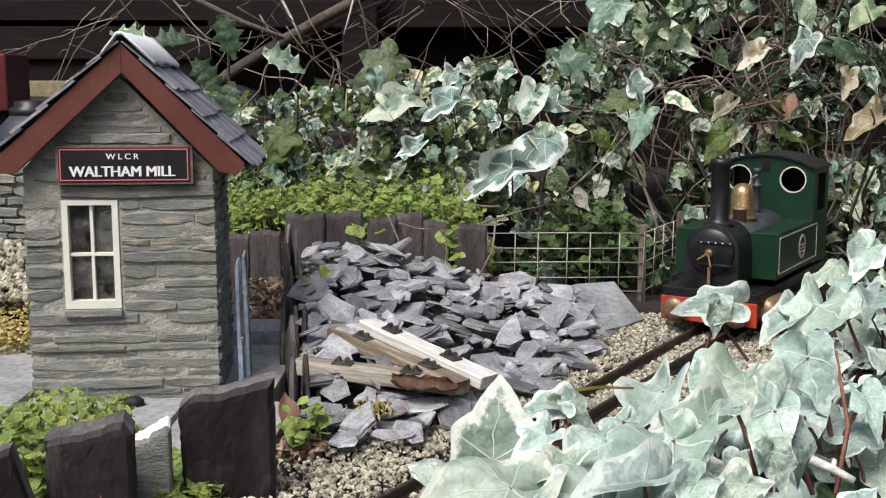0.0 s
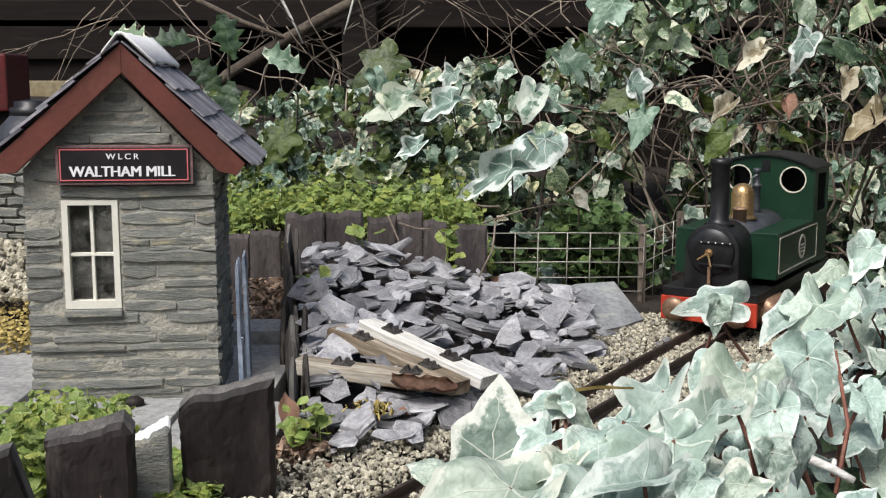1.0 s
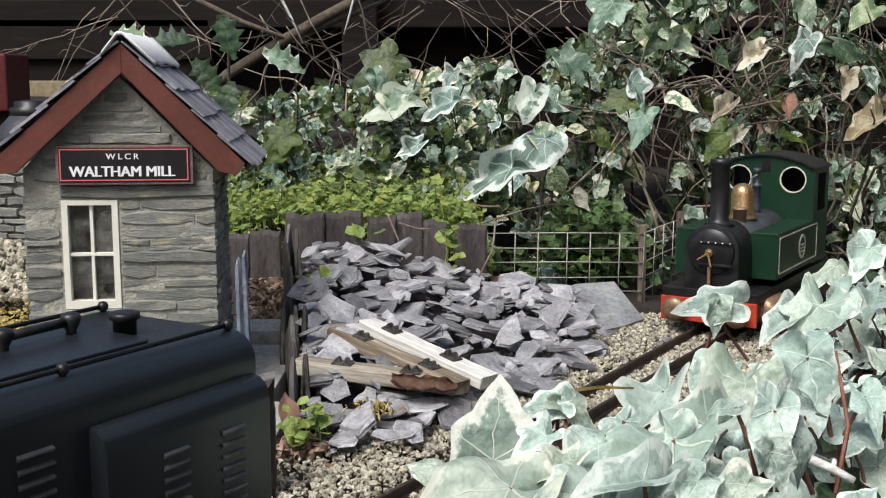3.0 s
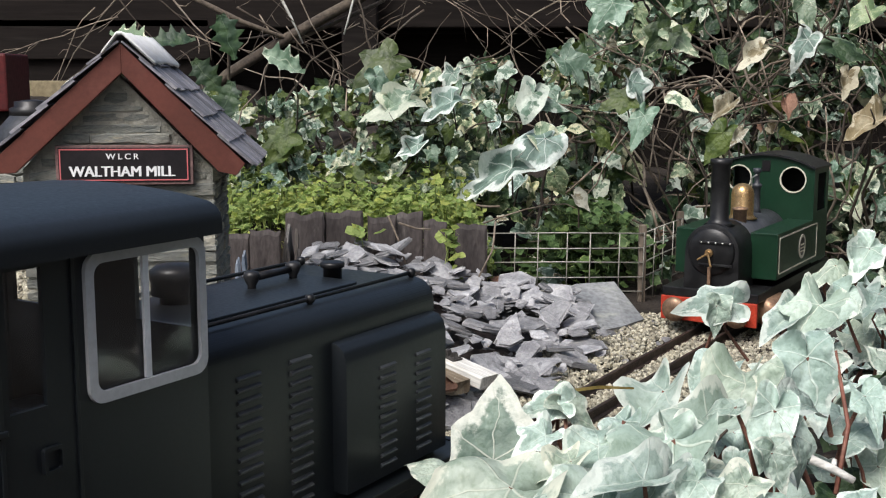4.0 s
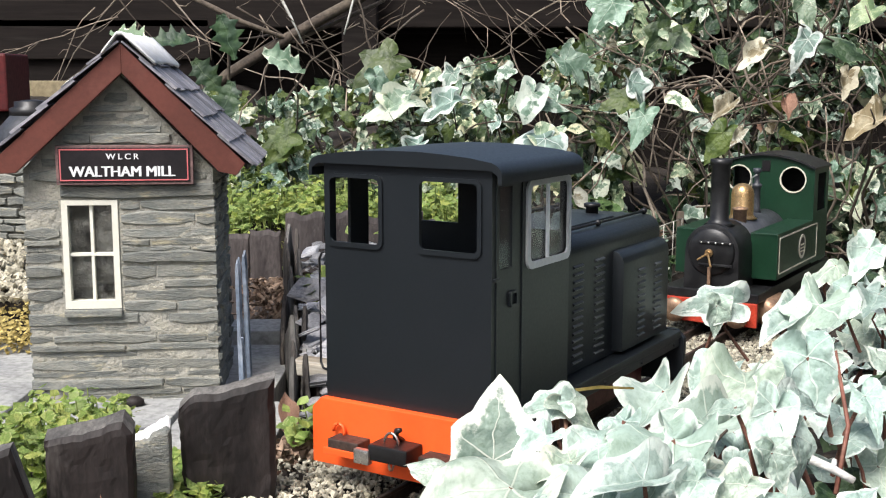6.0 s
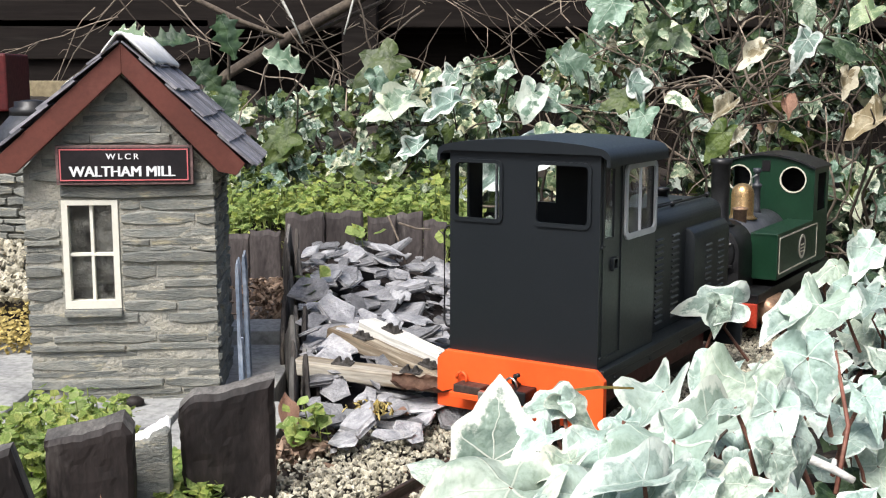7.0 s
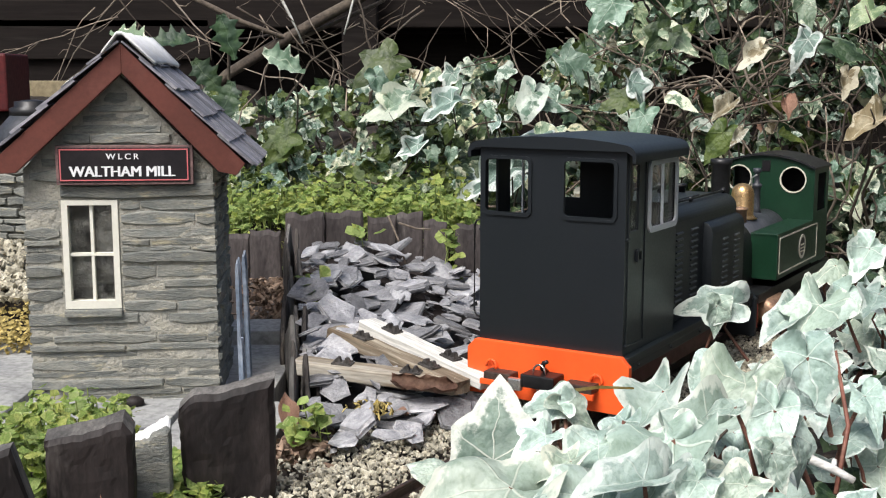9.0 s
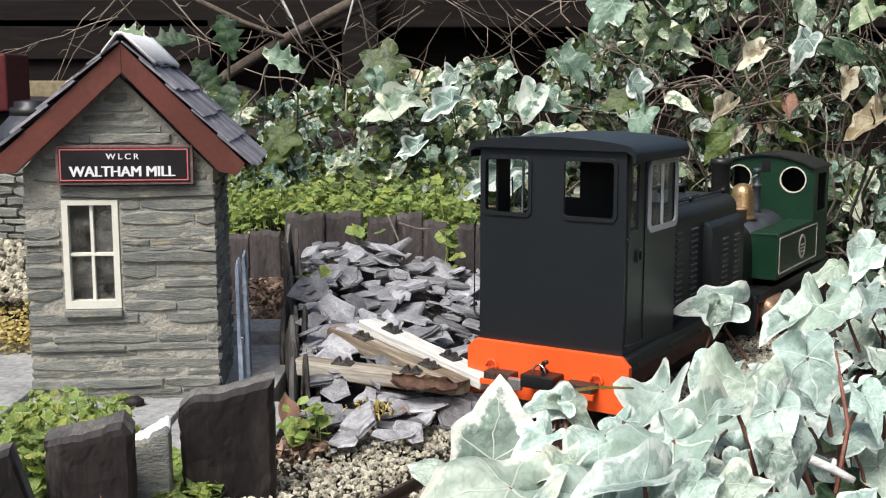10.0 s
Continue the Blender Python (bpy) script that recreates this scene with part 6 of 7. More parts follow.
    standing_leaf((0.1305, 1.47, 0.1932), (0.078, 1.4436, 0.1697), (-0.1, -0.75, 0.65), HERO_MESH[3])
    standing_leaf((0.1242, 1.48, 0.1927), (0.1576, 1.4624, 0.1791), (0.2, -0.8, 0.5), BACK_MESH[6])
    standing_leaf((0.2351, 1.62, 0.3722), (0.2027, 1.6024, 0.3344), (0.0, -0.9, 0.4), BACK_MESH[3])
    standing_leaf((0.3066, 1.6, 0.3331), (0.2736, 1.5824, 0.3058), (-0.1, -0.9, 0.35), DARK_MESH[2])
    standing_leaf((0.3145, 1.6, 0.3292), (0.3509, 1.5824, 0.302), (0.1, -0.9, 0.35), BACK_MESH[8])
    standing_leaf((0.2705, 1.62, 0.3646), (0.2817, 1.6024, 0.3436), (0.1, -0.9, 0.35), BACK_MESH[8])
    standing_leaf((0.5295, 1.58, 0.3097), (0.5785, 1.5536, 0.3025), (0.0, -0.7, 0.7), DARK_MESH[8])
    standing_leaf((0.4907, 1.6, 0.371), (0.5007, 1.5824, 0.327), (0.0, -0.9, 0.3), BACK_MESH[12])
    standing_leaf((0.4246, 1.56, 0.3054), (0.3897, 1.5424, 0.2843), (-0.1, -0.8, 0.6), DEAD_MESH[4])
    standing_leaf((0.5297, 1.52, 0.2717), (0.5219, 1.5024, 0.2418), (0.0, -0.9, 0.4), DEAD_MESH[1])
    standing_leaf((0.4438, 1.5, 0.2391), (0.4456, 1.4912, 0.2138), (0.2, -0.8, 0.5), BROWN_MESH[2])
    standing_leaf((0.4851, 1.55, 0.32), (0.4561, 1.5324, 0.2885), (-0.4, -0.8, 0.4), HERO_MESH[9])
    standing_leaf((0.2504, 1.53, 0.2644), (0.271, 1.5124, 0.2323), (0.3, -0.8, 0.5), HERO_MESH[6])
    standing_leaf((0.2612, 1.5, 0.2209), (0.2335, 1.4824, 0.1853), (-0.5, -0.7, 0.4), BACK_MESH[4])
    standing_leaf((0.1636, 1.56, 0.2942), (0.194, 1.5424, 0.2646), (0.2, -0.8, 0.6), BACK_MESH[2])
    standing_leaf((-0.073, 1.6, 0.2949), (-0.1253, 1.5824, 0.2645), (-0.1, -0.8, 0.6), OLIVE_MESH[3])
    standing_leaf((-0.0915, 1.58, 0.2718), (-0.074, 1.5624, 0.2452), (0.1, -0.9, 0.3), BACK_MESH[13])
    standing_leaf((-0.0716, 1.56, 0.2416), (-0.0391, 1.5424, 0.2156), (0.1, -0.9, 0.3), BACK_MESH[12])
    standing_leaf((-0.0484, 1.55, 0.2381), (-0.1137, 1.5324, 0.2319), (-0.1, -0.7, 0.7), BACK_MESH[13])
    standing_leaf((0.012, 1.54, 0.2383), (-0.0287, 1.5224, 0.2225), (-0.1, -0.7, 0.7), HERO_MESH[2])
    standing_leaf((0.0123, 1.58, 0.2756), (-0.0012, 1.5624, 0.2524), (-0.2, -0.8, 0.6), HERO_MESH[6])
    standing_leaf((0.0572, 1.54, 0.2308), (0.0697, 1.5224, 0.2216), (0.1, -0.9, 0.3), BACK_MESH[4])
    standing_leaf((-0.0324, 1.5, 0.1843), (-0.0641, 1.4824, 0.1725), (-0.1, -0.8, 0.5), HERO_MESH[4])
    standing_leaf((-0.2016, 1.5, 0.1953), (-0.241, 1.4824, 0.1834), (-0.1, -0.8, 0.5), OLIVE_MESH[3])
    standing_leaf((-0.2093, 1.5, 0.177), (-0.2328, 1.4824, 0.1608), (0.1, -0.8, 0.5), OLIVE_MESH[2])
    standing_leaf((0.3656, 1.55, 0.3015), (0.3806, 1.5412, 0.2818), (0.1, -0.9, 0.3), DARK_MESH[0])
    standing_leaf((0.3457, 1.48, 0.1891), (0.358, 1.4624, 0.1711), (0.3, -0.9, 0.2), OLIVE_MESH[0])
    standing_leaf((0.3574, 1.47, 0.2004), (0.3314, 1.4612, 0.163), (-0.2, -0.9, 0.2), OLIVE_MESH[4])
    standing_leaf((0.3765, 1.46, 0.2009), (0.3623, 1.4512, 0.1844), (0.1, -0.8, 0.4), DEAD_MESH[6])
    standing_leaf((0.5437, 1.45, 0.2155), (0.5009, 1.4324, 0.2008), (-0.1, -0.6, 0.8), DEAD_MESH[2])
    standing_leaf((0.5517, 1.5, 0.2753), (0.5606, 1.4824, 0.2501), (0.2, -0.8, 0.4), BACK_MESH[8])
    standing_leaf((0.5656, 1.55, 0.3568), (0.5338, 1.5324, 0.3431), (-0.2, -0.7, 0.7), BACK_MESH[6])
    standing_leaf((0.2419, 1.52, 0.2424), (0.2068, 1.5024, 0.2459), (-0.1, -0.8, 0.6), OLIVE_MESH[3])
    standing_leaf((0.3009, 1.5, 0.2427), (0.3294, 1.4824, 0.2367), (0.1, -0.7, 0.7), BACK_MESH[4])
    standing_leaf((0.2003, 1.48, 0.1963), (0.2185, 1.4712, 0.1809), (0.1, -0.9, 0.4), OLIVE_MESH[1])
    standing_leaf((0.168, 1.44, 0.1203), (0.186, 1.4312, 0.1055), (0.1, -0.8, 0.5), DEAD_MESH[2])
    standing_leaf((0.3707, 1.5, 0.2355), (0.3445, 1.4824, 0.2264), (-0.2, -0.8, 0.5), DEAD_MESH[5])
    for k in range(30):
        x, z = r.uniform(-0.13, 0.36), r.uniform(0.12, 0.285)
        p = (x, bank_depth(x, z) - r.uniform(0.05, 0.11), z)
        m = aim(p, (r.gauss(0, 0.5), -0.75, r.gauss(0.7, 0.3)), (r.gauss(0, 0.9), -0.3, -0.6), r.uniform(0.016, 0.032))
        hang_leaf(r.choice(BACK_MESH if k % 6 else HERO_MESH), ivy, m)
        hang_stalk(BROWN_STALKS, ivy, m, r, 0.05)
    # woody stems, thickest in the tangle at one end
    for k in range(300):
        x = r.uniform(-0.3, 0.95) if k % 2 else r.uniform(0.28, 0.62)
        z = r.uniform(0.0, 0.36) if k % 2 == 0 else r.uniform(0.05, 0.24)
        p = Vector((x, bank_depth(x, z) + r.uniform(-0.11, 0.06), z))
        pts, d = [p], Vector((r.gauss(0, 1.0), 0.1, r.gauss(0.7, 0.6))).normalized()
        for _ in range(7):
            d = (d + rand_unit(r) * 0.5).normalized()
            pts.append(pts[-1] + d * r.uniform(0.015, 0.045))
        t = r.uniform(0.0008, 0.0024)
        part("woody_stem", tube(bmesh.new(), pts, [t, t, t * 0.95, t * 0.9, t * 0.8, t * 0.7, t * 0.6, t * 0.4], 5), M_TWIG if r.random() < 0.4 else M_BRANCH, ivy, smooth=True)


make_back_ivy()


def make_dead_shrub():
    r = random.Random(8)
    shrub = thing("bare_shrub", "bare twiggy branches tangled before the dark fence", "shrub")
    bm = tube(bmesh.new(), [(-0.42, 1.95, 0.22), (-0.36, 1.94, 0.275), (-0.3, 1.95, 0.312), (-0.215, 1.95, 0.36), (-0.135, 1.97, 0.405), (-0.05, 2.0, 0.46)], [0.009, 0.009, 0.0095, 0.0095, 0.009, 0.008], 9)
    part("branch", bm, M_BRANCH, shrub, "thick grey-brown bough", smooth=True)
    bm = tube(bmesh.new(), [(-0.45, 1.9, 0.42), (-0.33, 1.92, 0.36), (-0.25, 1.95, 0.33), (-0.1, 2.0, 0.4)], [0.004, 0.0045, 0.004, 0.003], 8)
    part("branch", bm, M_BRANCH, shrub, smooth=True)
    for k in range(62):
        x = r.uniform(-0.62, 0.42)
        p = Vector((x, r.uniform(1.72, 2.1), r.uniform(0.3, 0.5)))
        lean = 1 if r.random() < 0.65 else -0.8
        pts, d = [p], Vector((lean * r.uniform(0.3, 1.0), r.gauss(0, 0.25), -r.uniform(0.15, 0.9))).normalized()
        for _ in range(7):
            d = (d + rand_unit(r) * 0.24 + Vector((0, 0, 0.03))).normalized()
            pts.append(pts[-1] + d * r.uniform(0.02, 0.045))
        t = 0.0008 + 0.0016 * r.random() ** 2
        bm = tube(bmesh.new(), pts, [t * (1 - 0.1 * q) for q in range(8)], 5)
        for _ in range(r.randrange(1, 6)):
            s = pts[r.randrange(1, 7)]
            e = (d + rand_unit(r) * 0.9).normalized()
            mid = s + e * r.uniform(0.012, 0.03)
            tube(bm, [s, mid, mid + (e + rand_unit(r) * 0.5).normalized() * r.uniform(0.012, 0.04)], [t * 0.6, t * 0.5, t * 0.28], 5)
        part("twig", bm, M_TWIG if r.random() < 0.6 else M_BRANCH, shrub, smooth=True)
    # two bleached twigs that hang down
    part("twig", tube(bmesh.new(), [(-0.262, 1.8, 0.425), (-0.25, 1.79, 0.395), (-0.232, 1.79, 0.36), (-0.215, 1.79, 0.322)], [0.0022, 0.0024, 0.002, 0.0014], 6), M_WHITEWOOD, shrub, "bleached bare twig", smooth=True)
    part("twig", tube(bmesh.new(), [(-0.128, 1.8, 0.425), (-0.135, 1.79, 0.395), (-0.143, 1.79, 0.365), (-0.152, 1.79, 0.335)], [0.0018, 0.002, 0.0018, 0.0012], 6), M_WHITEWOOD, shrub, "bleached bare twig", smooth=True)


make_dead_shrub()


def make_holly():
    r = random.Random(3)
    sprig = thing("holly_sprig", "spiny green holly leaves behind the hut roof", "holly")
    def spiny(seed):
        q = random.Random(seed)
        v, att, f_ = [], [], []
        n = 12
        for i in range(n + 1):
            t = i / n
            w = 0.32 * math.sin(math.pi * min(0.97, t + 0.04)) ** 0.7 * (1.25 if i % 3 == 0 else 0.72)
            for sgn in (-1, 0, 1):
                v.append((sgn * w, t, 0.22 * abs(sgn) * w + (0.08 if sgn and i % 3 == 0 else 0) - 0.25 * t * t))
                att.append((sgn * w, t, abs(sgn) * 0.8))
        for i in range(n):
            for c in (0, 1):
                b = i * 3 + c
                f_.append((b, b + 1, b + 4, b + 3))
        return np.array(v), f_, np.array(att)
    me = [leaf_mesh("leaf", spiny(k), M_IVYDARK if k % 2 else M_IVY) for k in range(2)]
    for x, z, tip, n, k, s in ((-0.352, 0.312, (-1, 0, 0.5), (0.2, -0.7, 0.7), 0, 0.05), (-0.352, 0.312, (1, 0, 0.25), (-0.1, -0.7, 0.6), 1, 0.05), (-0.3, 0.29, (0.6, 0, -0.7), (0, -1, 0.3), 1, 0.05), (-0.27, 0.345, (0.3, 0, -1), (0.2, -1, 0.3), 1, 0.055), (-0.22, 0.3, (0.9, 0, -0.3), (0.2, -0.8, 0.6), 0, 0.055), (-0.25, 0.265, (-0.2, 0, -1), (0, -1, 0.4), 1, 0.05)):
        hang_leaf(me[k], sprig, aim((x, 1.4 + r.uniform(-0.03, 0.05), z), n, tip, s))
    part("stem", tube(bmesh.new(), [(-0.33, 1.5, 0.1), (-0.34, 1.46, 0.22), (-0.352, 1.41, 0.312)], [0.003, 0.0025, 0.0015], 6), M_BRANCH, sprig, smooth=True)
    part("stem", tube(bmesh.new(), [(-0.3, 1.5, 0.12), (-0.27, 1.46, 0.25), (-0.26, 1.42, 0.345)], [0.003, 0.0025, 0.0015], 6), M_BRANCH, sprig, smooth=True)


make_holly()


def herb_leaf(seed):
    r = random.Random(seed)
    n = 9
    v, att, f_ = [(0, 0, 0)], [(0, 0, 0)], []
    for k in range(n):
        a = 2 * math.pi * (k + 0.5) / n - math.pi / 2
        q = (0.5 if k in (0, n - 1) else 0.92) * r.uniform(0.85, 1.1) * (1.0 if k % 2 else 0.82)
        v.append((math.cos(a) * q, 0.45 + math.sin(a) * q, 0.12 * q + r.uniform(-0.08, 0.08)))
        att.append((math.cos(a) * q * 0.5, math.sin(a) * q * 0.5, 0.9))
    for k in range(n):
        f_.append((0, 1 + k, 1 + (k + 1) % n))
    return np.array(v), f_, np.array(att)


HERBS = [herb_leaf(700 + k) for k in range(8)]


def herb_patch(name, label, spots, seed, material=M_HERB):
    r = random.Random(seed)
    pl = []
    for x, y, z, s in spots:
        n = Vector((r.gauss(0, 0.45), r.gauss(-0.35, 0.4), 1))
        pl.append((r.randrange(8), aim((x, y, z), n, (r.gauss(0, 1), r.gauss(0, 1), 0), s)))
    ob = finish(name, gather(name, HERBS, pl, leaf=True), material)
    bm = bmesh.new()
    for _, m in pl[::3]:
        p = m.translation
        tube(bm, [p, p + Vector((r.uniform(-0.004, 0.004), r.uniform(-0.004, 0.004), -0.018))], 0.0005, 4, caps=False)
    tagged(ob, label, "ground cover", kind="stuff")
    part("herb_stems", bm, material, ob)


def make_herbs():
    r = random.Random(12)
    spots = []
    for _ in range(8200):
        x, y = r.uniform(-0.42, 0.06), 1.33 + 0.36 * r.random() ** 1.2
        z = ground_height(x, y) + abs(r.gauss(0.01, 0.016)) + 0.022 * noise.noise((x * 17, y * 17, 7)) + 0.008
        spots.append((x, y, z, 0.0028 + 0.006 * r.random() ** 1.6))
    herb_patch("herb_bed", "bright green low creeping herb bed behind the slates", spots, 1)
    spots = []
    for _ in range(620):
        x, y = r.gauss(0.19, 0.045), r.uniform(1.46, 1.62)
        spots.append((x, y, r.uniform(0, 1) ** 0.8 * (0.03 + 0.075 * smooth01((x - 0.08) / 0.1) * (1 - smooth01((x - 0.22) / 0.1))), r.uniform(0.006, 0.012)))
    herb_patch("herb_clump", "green herb leaves growing behind the wire mesh", spots, 2, M_HERBDARK)
    spots = []
    for _ in range(1700):
        x, y = r.uniform(-0.31, -0.145), r.uniform(0.69, 0.83)
        t = smooth01((-0.2 - x) / 0.05)
        if y > 0.79 and x > -0.225:
            continue
        spots.append((x, y, 0.0 + r.random() * (0.012 + 0.032 * t), r.uniform(0.003, 0.0075)))
    herb_patch("herb_clump", "fresh green seedlings between the upright slates", spots, 3)
    spots = [(-0.1 + r.gauss(0, 0.008), 0.805 + r.gauss(0, 0.012), 0.004 + r.random() * 0.03, r.uniform(0.005, 0.009)) for _ in range(26)]
    spots += [(-0.127 + r.gauss(0, 0.006), 1.1 + r.gauss(0, 0.012), 0.05 + r.random() * 0.035, r.uniform(0.005, 0.009)) for _ in range(22)]
    spots += [(0.008 + r.gauss(0, 0.005), 1.27 + r.gauss(0, 0.008), 0.045 + r.random() * 0.06, r.uniform(0.006, 0.01)) for _ in range(24)]
    spots += [(-0.09 + r.gauss(0, 0.007), 1.27 + r.gauss(0, 0.006), 0.09 + r.random() * 0.012, r.uniform(0.008, 0.012)) for _ in range(8)]
    herb_patch("seedlings", "small green weeds growing among slate", spots, 4)
    spots = []
    for _ in range(1900):
        x, y = r.uniform(-0.5, -0.385), r.uniform(1.06, 1.16)
        spots.append((x, y, 0.01 + 0.05 * r.random() * (0.6 + 0.4 * noise.noise((x * 40, y * 40, 2))), r.uniform(0.0014, 0.0034)))
    ob_pl = [(r.randrange(8), aim((x, y, z), (r.gauss(0, 0.5), -0.4, 1), (r.gauss(0, 1), r.gauss(0, 1), 0), s)) for x, y, z, s in spots]
    ob = finish("yellow_moss", gather("yellow_moss", HERBS, ob_pl), M_MOSS)
    tagged(ob, "clump of yellow dried moss beside the slab", "moss", kind="stuff")


make_herbs()


# ---- wire mesh fence ----
def make_mesh_fence():
    fence = thing("wire_mesh_fence", "low galvanised wire mesh fence on short wooden posts", "wire fence")
    a, b, c = Vector((0.055, 1.43, 0)), Vector((0.252, 1.43, 0)), Vector((0.33, 1.58, 0))
    for p, q, n in ((a, b, 7), (b, c, 5)):
        for k in range(5):
            z = 0.002 + 0.0185 * k
            mid = (p + q) / 2 + Vector((0, 0, z + 0.0008 * (-1) ** k))
            part("wire", tube(bmesh.new(), [p + Vector((0, 0, z)), mid, q + Vector((0, 0, z))], 0.0009, 6), M_WIRE, fence, smooth=True)
        for k in range(n):
            u = p + (q - p) * (k / (n - 1) + (0.01 if k % 2 else -0.01) * (0 < k < n - 1))
            part("wire", tube(bmesh.new(), [u + Vector((0, -0.0016, -0.012)), u + Vector((0.001, -0.0016, 0.0775))], 0.0008, 6), M_WIRE, fence, smooth=True)
    for p in (b, c):
        part("post", boxed(p.x - 0.0045, p.x + 0.0045, p.y + 0.002, p.y + 0.011, -0.02, 0.086, 0.001), M_POST, fence, "short square wooden post")


make_mesh_fence()


# ---- what stands behind the hut ----
def make_beyond():
    m = pose(-0.631, 1.5, 0.016, 0, 0, 6)
    tank = thing("red_cabinet", "dark red painted wooden cabinet with a diagonal batten", "cabinet", m)
    part("body", boxed(-0.2, 0.065, 0.0, 0.12, 0.21, 0.285, 0.003), M_DARKRED, tank)
    part("batten", boxed(-0.005, 0.0, -0.003, 0.0, 0.0, 0.1, 0.001, m=Matrix.Translation((-0.005, 0, 0.205)) @ Matrix.Rotation(radians(35), 4, "Y")), M_DARKRED, tank)
    part("stand", boxed(-0.2, 0.06, 0.01, 0.11, -0.02, 0.21, 0.003), M_FENCE, tank)
    low = thing("pale_board", "pale yellowish timber board standing behind the hut", "board", pose(0, 1.9, 0))
    part("plank", boxed(-0.6856, -0.6097, 0.0, 0.015, 0.2309, 0.2648, 0.002), M_PALEBOARD, low)
    part("leg", boxed(-0.6756, -0.6606, 0.002, 0.013, -0.02, 0.2309, 0.001), M_FENCE, low)
    vessel = thing("round_tank", "dark grey round metal tank with a lid", "tank", pose(-0.483, 1.36, 0.0) @ Matrix.Diagonal((0.85, 0.85, 1, 1)))
    part("body", turned(bmesh.new(), [(0.045, 0), (0.05, 0.01), (0.05, 0.19), (0.047, 0.21), (0.03, 0.226), (0.01, 0.232)], seg=36), M_TANK, vessel, smooth=True)
    part("lid", turned(bmesh.new(), [(0.03, 0.224), (0.031, 0.234), (0.024, 0.2365), (0.024, 0.242), (0.008, 0.244)], seg=30), M_BLACKMETAL, vessel, smooth=True)
    wall = thing("stone_building", "small grey slate-stone outbuilding behind the hut", "model building", pose(-0.405, 1.22, -0.02, 0, 0, -12))
    body = part("wall", boxed(-0.17, 0.0, 0.004, 0.1, 0, 0.195), M_MORTAR, wall)
    r = random.Random(66)
    z = 0.06
    while z < 0.19:
        hgt = r.choice((0.007, 0.009, 0.012))
        x = -0.1
        while x < -0.004:
            w = min(r.uniform(0.02, 0.05), 0.002 - x)
            bm = stone_block(x + 0.0006, x + w - 0.0006, z, z + hgt - 0.0012, r.uniform(0.0, 0.003), r)
            part("stone", bm, M_STONE, body)
            x += w
        z += hgt


make_beyond()


# ---- litter and small things ----
TUFTS = ((-0.0534, 0.8470, 0.0180, M_MOSS, "tuft of yellow dry moss on the slate heap", 1), (0.0942, 0.9893, -0.0060, M_LITTER, "reddish brown moss tuft beside the rail", 2))
TWIG = ((0.1665, 0.5, 0.099), (0.1753, 0.495, 0.096), (0.1831, 0.49, 0.0923), (0.1765, 0.498, 0.0995))
BLADE = ((0.0734, 0.655, 0.0875), (0.0912, 0.652, 0.0907), (0.1114, 0.65, 0.0902))


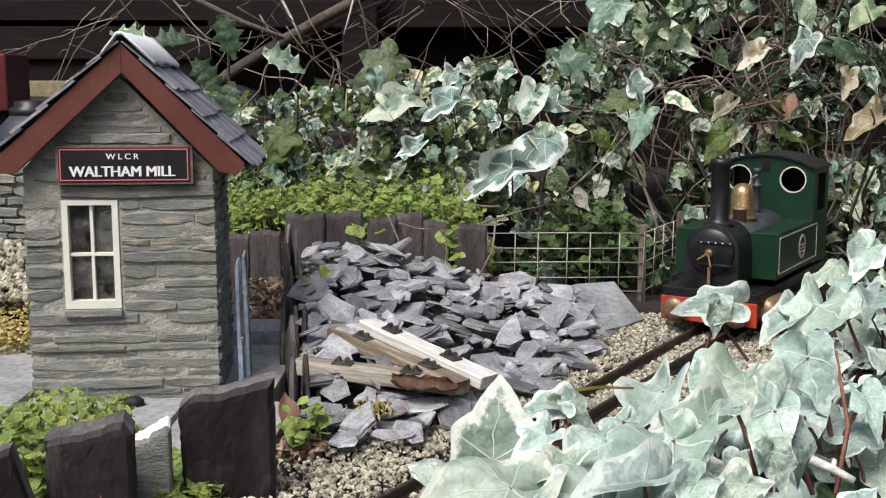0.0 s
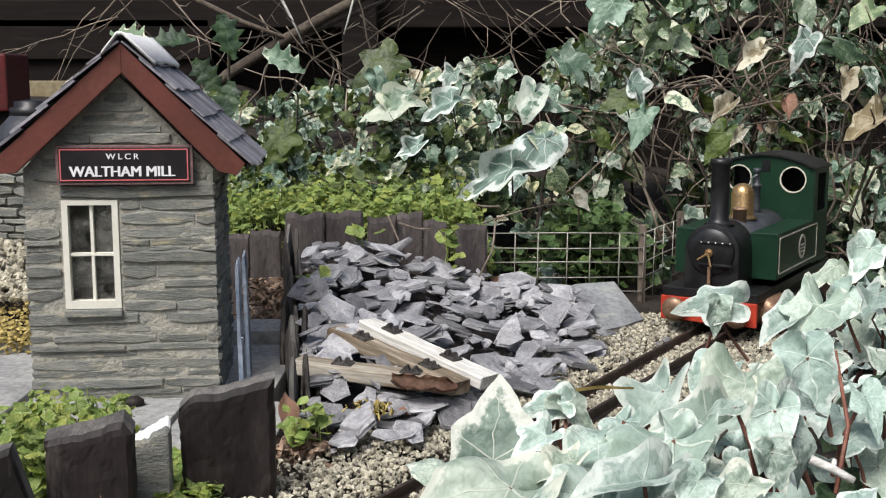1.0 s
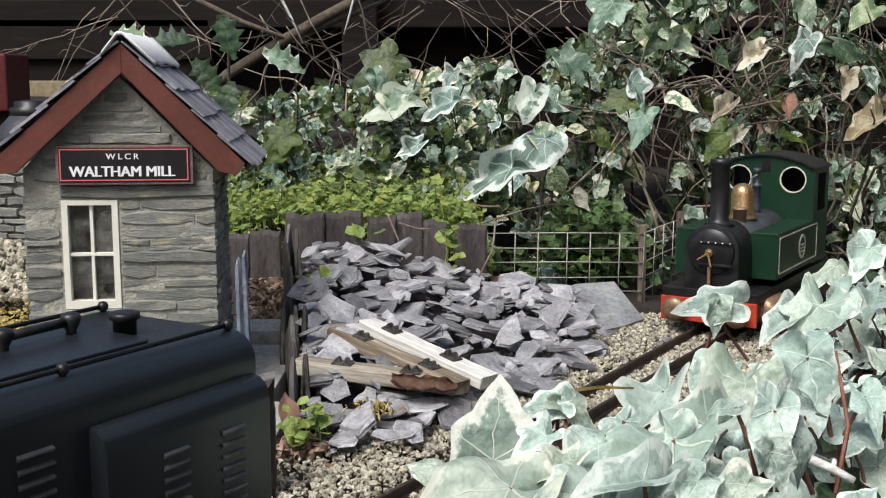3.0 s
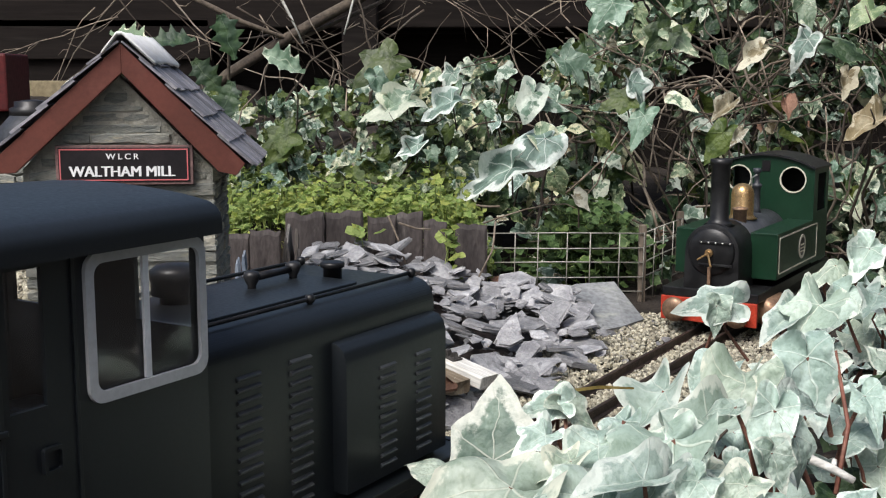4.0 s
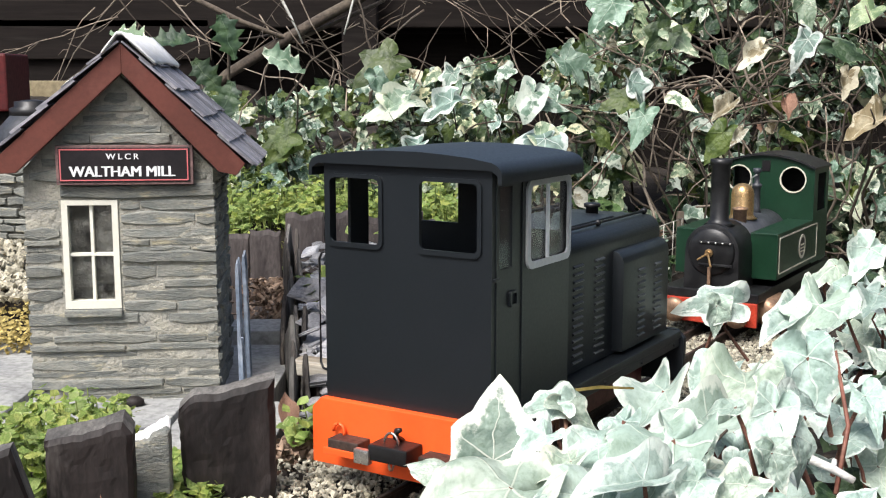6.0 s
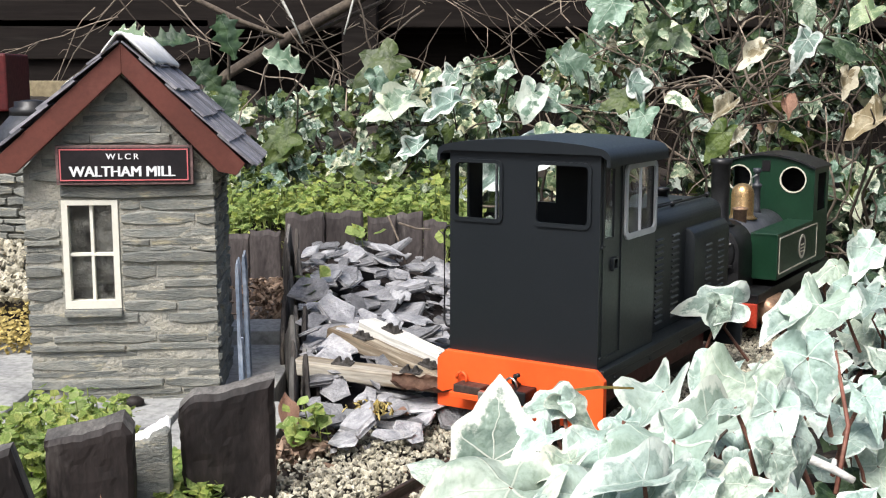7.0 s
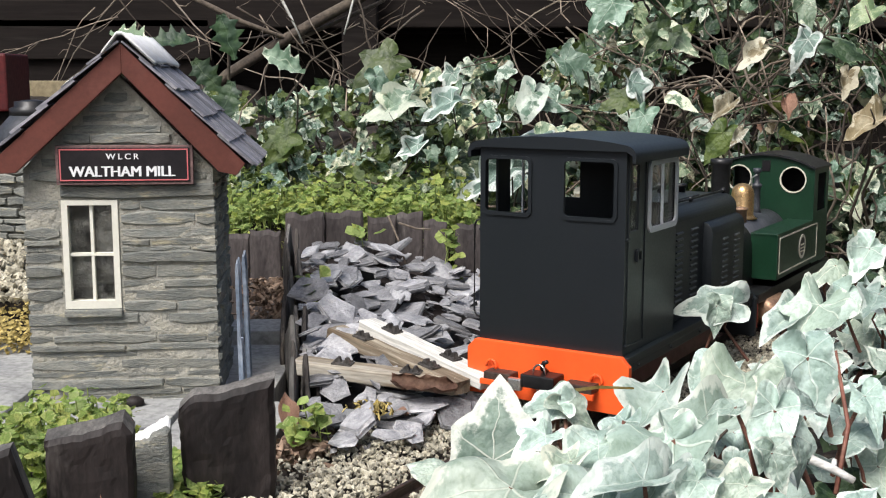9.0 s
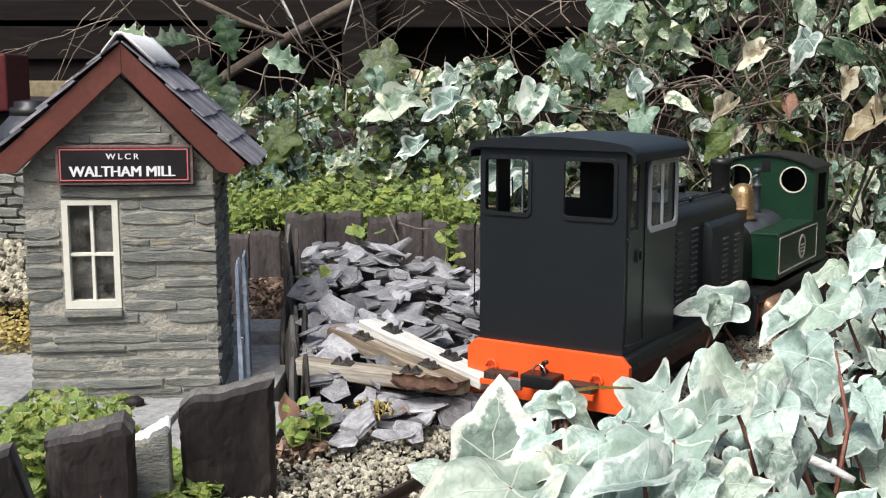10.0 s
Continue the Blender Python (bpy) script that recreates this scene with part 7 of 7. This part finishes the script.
def make_litter():
    r = random.Random(14)
    # curled dead leaf on the sleeper
    bm = bmesh.new()
    rows = []
    for i in range(11):
        t = i / 10
        w = 0.0105 * math.sin(math.pi * min(1, 0.06 + t * 0.92)) ** 0.6
        rows.append([bm.verts.new((-0.027 + 0.054 * t, w * math.cos(a) * 0.9, 0.006 + w * 0.62 * math.sin(a) + 0.0013 * math.sin(9 * t + 1.7 * a) + 0.0016 * math.sin(23 * t + 3 * a))) for a in np.linspace(-2.6, 0.7, 9)])
    for p, q in zip(rows, rows[1:]):
        for i in range(8):
            bm.faces.new((p[i], p[i + 1], q[i + 1], q[i]))
    bmesh.ops.solidify(bm, geom=bm.faces[:], thickness=0.0004)
    ob = part("dead_leaf", bm, M_DEAD, smooth=True)
    ob.matrix_world = pose(-0.0155, 0.877, 0.027, 0, 4, -12)
    tagged(ob, "curled reddish-brown dead leaf on a sleeper", "dead leaf")
    dead = leaf_shape(0.55, 0.0, 5, cup=0.5, fold=0.4, ripple=0.1, droop=0.3)
    me = leaf_mesh("dead_leaf", dead, M_DEAD)
    for x, y, z, rx, rz, s in ((-0.1165, 0.835, 0.016, 60, 20, 0.022), (-0.205, 0.68, 0.03, 70, 170, 0.034), (0.065, 1.33, 0.03, 20, 60, 0.018), (-0.215, 0.66, 0.01, 75, 10, 0.03), (-0.03, 0.86, 0.012, 10, 60, 0.012)):
        ob = new("dead_leaf", me)
        ob.matrix_world = pose(x, y, z, rx, 0, rz) @ Matrix.Diagonal((s, s, s, 1))
        tagged(ob, "dry orange-brown fallen leaf", "dead leaf", "fallen leaves")
    peb = part("pebble", turned(bmesh.new(), [(0.006, 0), (0.0095, 0.002), (0.009, 0.006), (0.005, 0.0085), (0.001, 0.009)], seg=14), M_SLATEDARK, smooth=True)
    peb.matrix_world = pose(-0.252, 0.905, 0.0055) @ Matrix.Diagonal((1.0, 0.7, 0.9, 1))
    tagged(peb, "small dark rounded lump on the slab", "pebble")
    kinds = bits(10, 3, 0.25)
    pl = []
    for _ in range(420):
        x, y = r.gauss(-0.185, 0.016), r.gauss(1.2, 0.03)
        s = r.uniform(0.003, 0.009)
        pl.append((r.randrange(10), Matrix.Translation((x, y, 0.0 + 0.04 * smooth01((y - 1.12) / 0.1) + r.uniform(0, 0.012))) @ pose(0, 0, 0, r.uniform(-60, 60), r.uniform(-60, 60), r.uniform(0, 360)) @ Matrix.Diagonal((s, s * 0.35, s, 1))))
    for _ in range(200):
        x, y = r.gauss(-0.105, 0.012), r.gauss(0.815, 0.014)
        s = r.uniform(0.003, 0.008)
        pl.append((r.randrange(10), Matrix.Translation((x, y, r.uniform(-0.008, 0.006))) @ pose(0, 0, 0, r.uniform(-60, 60), r.uniform(-60, 60), r.uniform(0, 360)) @ Matrix.Diagonal((s, s * 0.5, s, 1))))
    ob = finish("leaf_litter", gather("leaf_litter", kinds, pl), M_LITTER)
    tagged(ob, "brown dry leaf litter and bark crumbs", "leaf litter", kind="stuff")
    # tufts of dry moss on the heap and by the rail
    for x, y, z, mat_, lab, sd in TUFTS:
        q = random.Random(sd)
        pl = [(q.randrange(10), Matrix.Translation((x + q.gauss(0, 0.007), y + q.gauss(0, 0.007), z + q.uniform(0, 0.006))) @ pose(0, 0, 0, q.uniform(-70, 70), q.uniform(-70, 70), q.uniform(0, 360)) @ Matrix.Diagonal((0.0035, 0.0012, 0.003, 1))) for _ in range(90)]
        tagged(finish("moss_tuft", gather("moss_tuft", kinds, pl), mat_), lab, "moss", kind="stuff")
    bm = tube(bmesh.new(), [TWIG[0], TWIG[1], TWIG[2]], [0.0022, 0.002, 0.0017], 7)
    tube(bm, [TWIG[1], TWIG[3]], [0.0015, 0.0012], 6)
    tagged(part("cut_twig", bm, M_WHITEWOOD, smooth=True), "pale cut forked twig among the ivy", "twig")
    bm = bmesh.new()
    rows = [[bm.verts.new((p[0], p[1] + w, p[2] + h)) for w, h in ((-b, 0), (0, 0.0012), (b, 0))] for p, b in zip(BLADE, (0.003, 0.0028, 0.0004))]
    for p, q in zip(rows, rows[1:]):
        for i in (0, 1):
            bm.faces.new((p[i], p[i + 1], q[i + 1], q[i]))
    bmesh.ops.solidify(bm, geom=bm.faces[:], thickness=0.0004)
    tagged(part("grass_blade", bm, M_MOSS), "yellowish dry grass blade over the ivy", "grass")
    # pale broken stems over the upright slates
    for pts in (((-0.062, 1.285, 0.116), (-0.05, 1.275, 0.09), (-0.041, 1.265, 0.062)), ((-0.05, 1.283, 0.108), (-0.03, 1.28, 0.102), (-0.014, 1.28, 0.101)), ((0.06, 1.3, 0.108), (0.056, 1.28, 0.078), (0.04, 1.262, 0.05), (0.02, 1.255, 0.052))):
        ob = part("dry_stem", tube(bmesh.new(), pts, 0.0012, 6), M_TWIG, smooth=True)
        tagged(ob, "pale dry plant stem lying over slate", "dry stem", "dry stems")


make_litter()


# ---- movement ----
def along_pose(s, shift):
    return Matrix.Translation(rail_place(shift, s)) @ pose(0, 0, 0, 0, 0, -YAW + 40 * shift)


def motions():
    # time, place along the line, shift from its straight part
    rows = ((0.0, -1.1, 0.0135), (0.5, -1.03, 0.0135), (1.0, -0.96, 0.0135), (1.5, -0.88, 0.0135), (1.7, -0.857, 0.0135), (1.9, -0.836, 0.0135), (2.1, -0.819, 0.0135), (2.3, -0.804, 0.0135), (2.5, -0.787, 0.0135), (2.7, -0.7595, 0.0135), (3.25, -0.679, 0.0105), (3.8, -0.5925, 0.006), (4.0, -0.558, 0.004), (4.25, -0.509, 0.0015), (4.5, -0.458, 0.0), (4.75, -0.4, 0.0), (5.0, -0.347, 0.0), (5.25, -0.309, 0.0), (5.5, -0.2742, 0.0), (5.7, -0.246, 0.0), (6.25, -0.163, 0.0), (6.8, -0.0775, 0.0), (7.0, -0.0465, 0.0), (7.15, -0.022, 0.0), (7.3, -0.0045, 0.0), (7.4, -0.0005, 0.0), (7.5, 0.0, 0.0), (8.0, 0.0, 0.0), (10.0, 0.0, 0.0))
    walk(diesel, [(t, along_pose(s, d)) for t, s, d in rows])


motions()
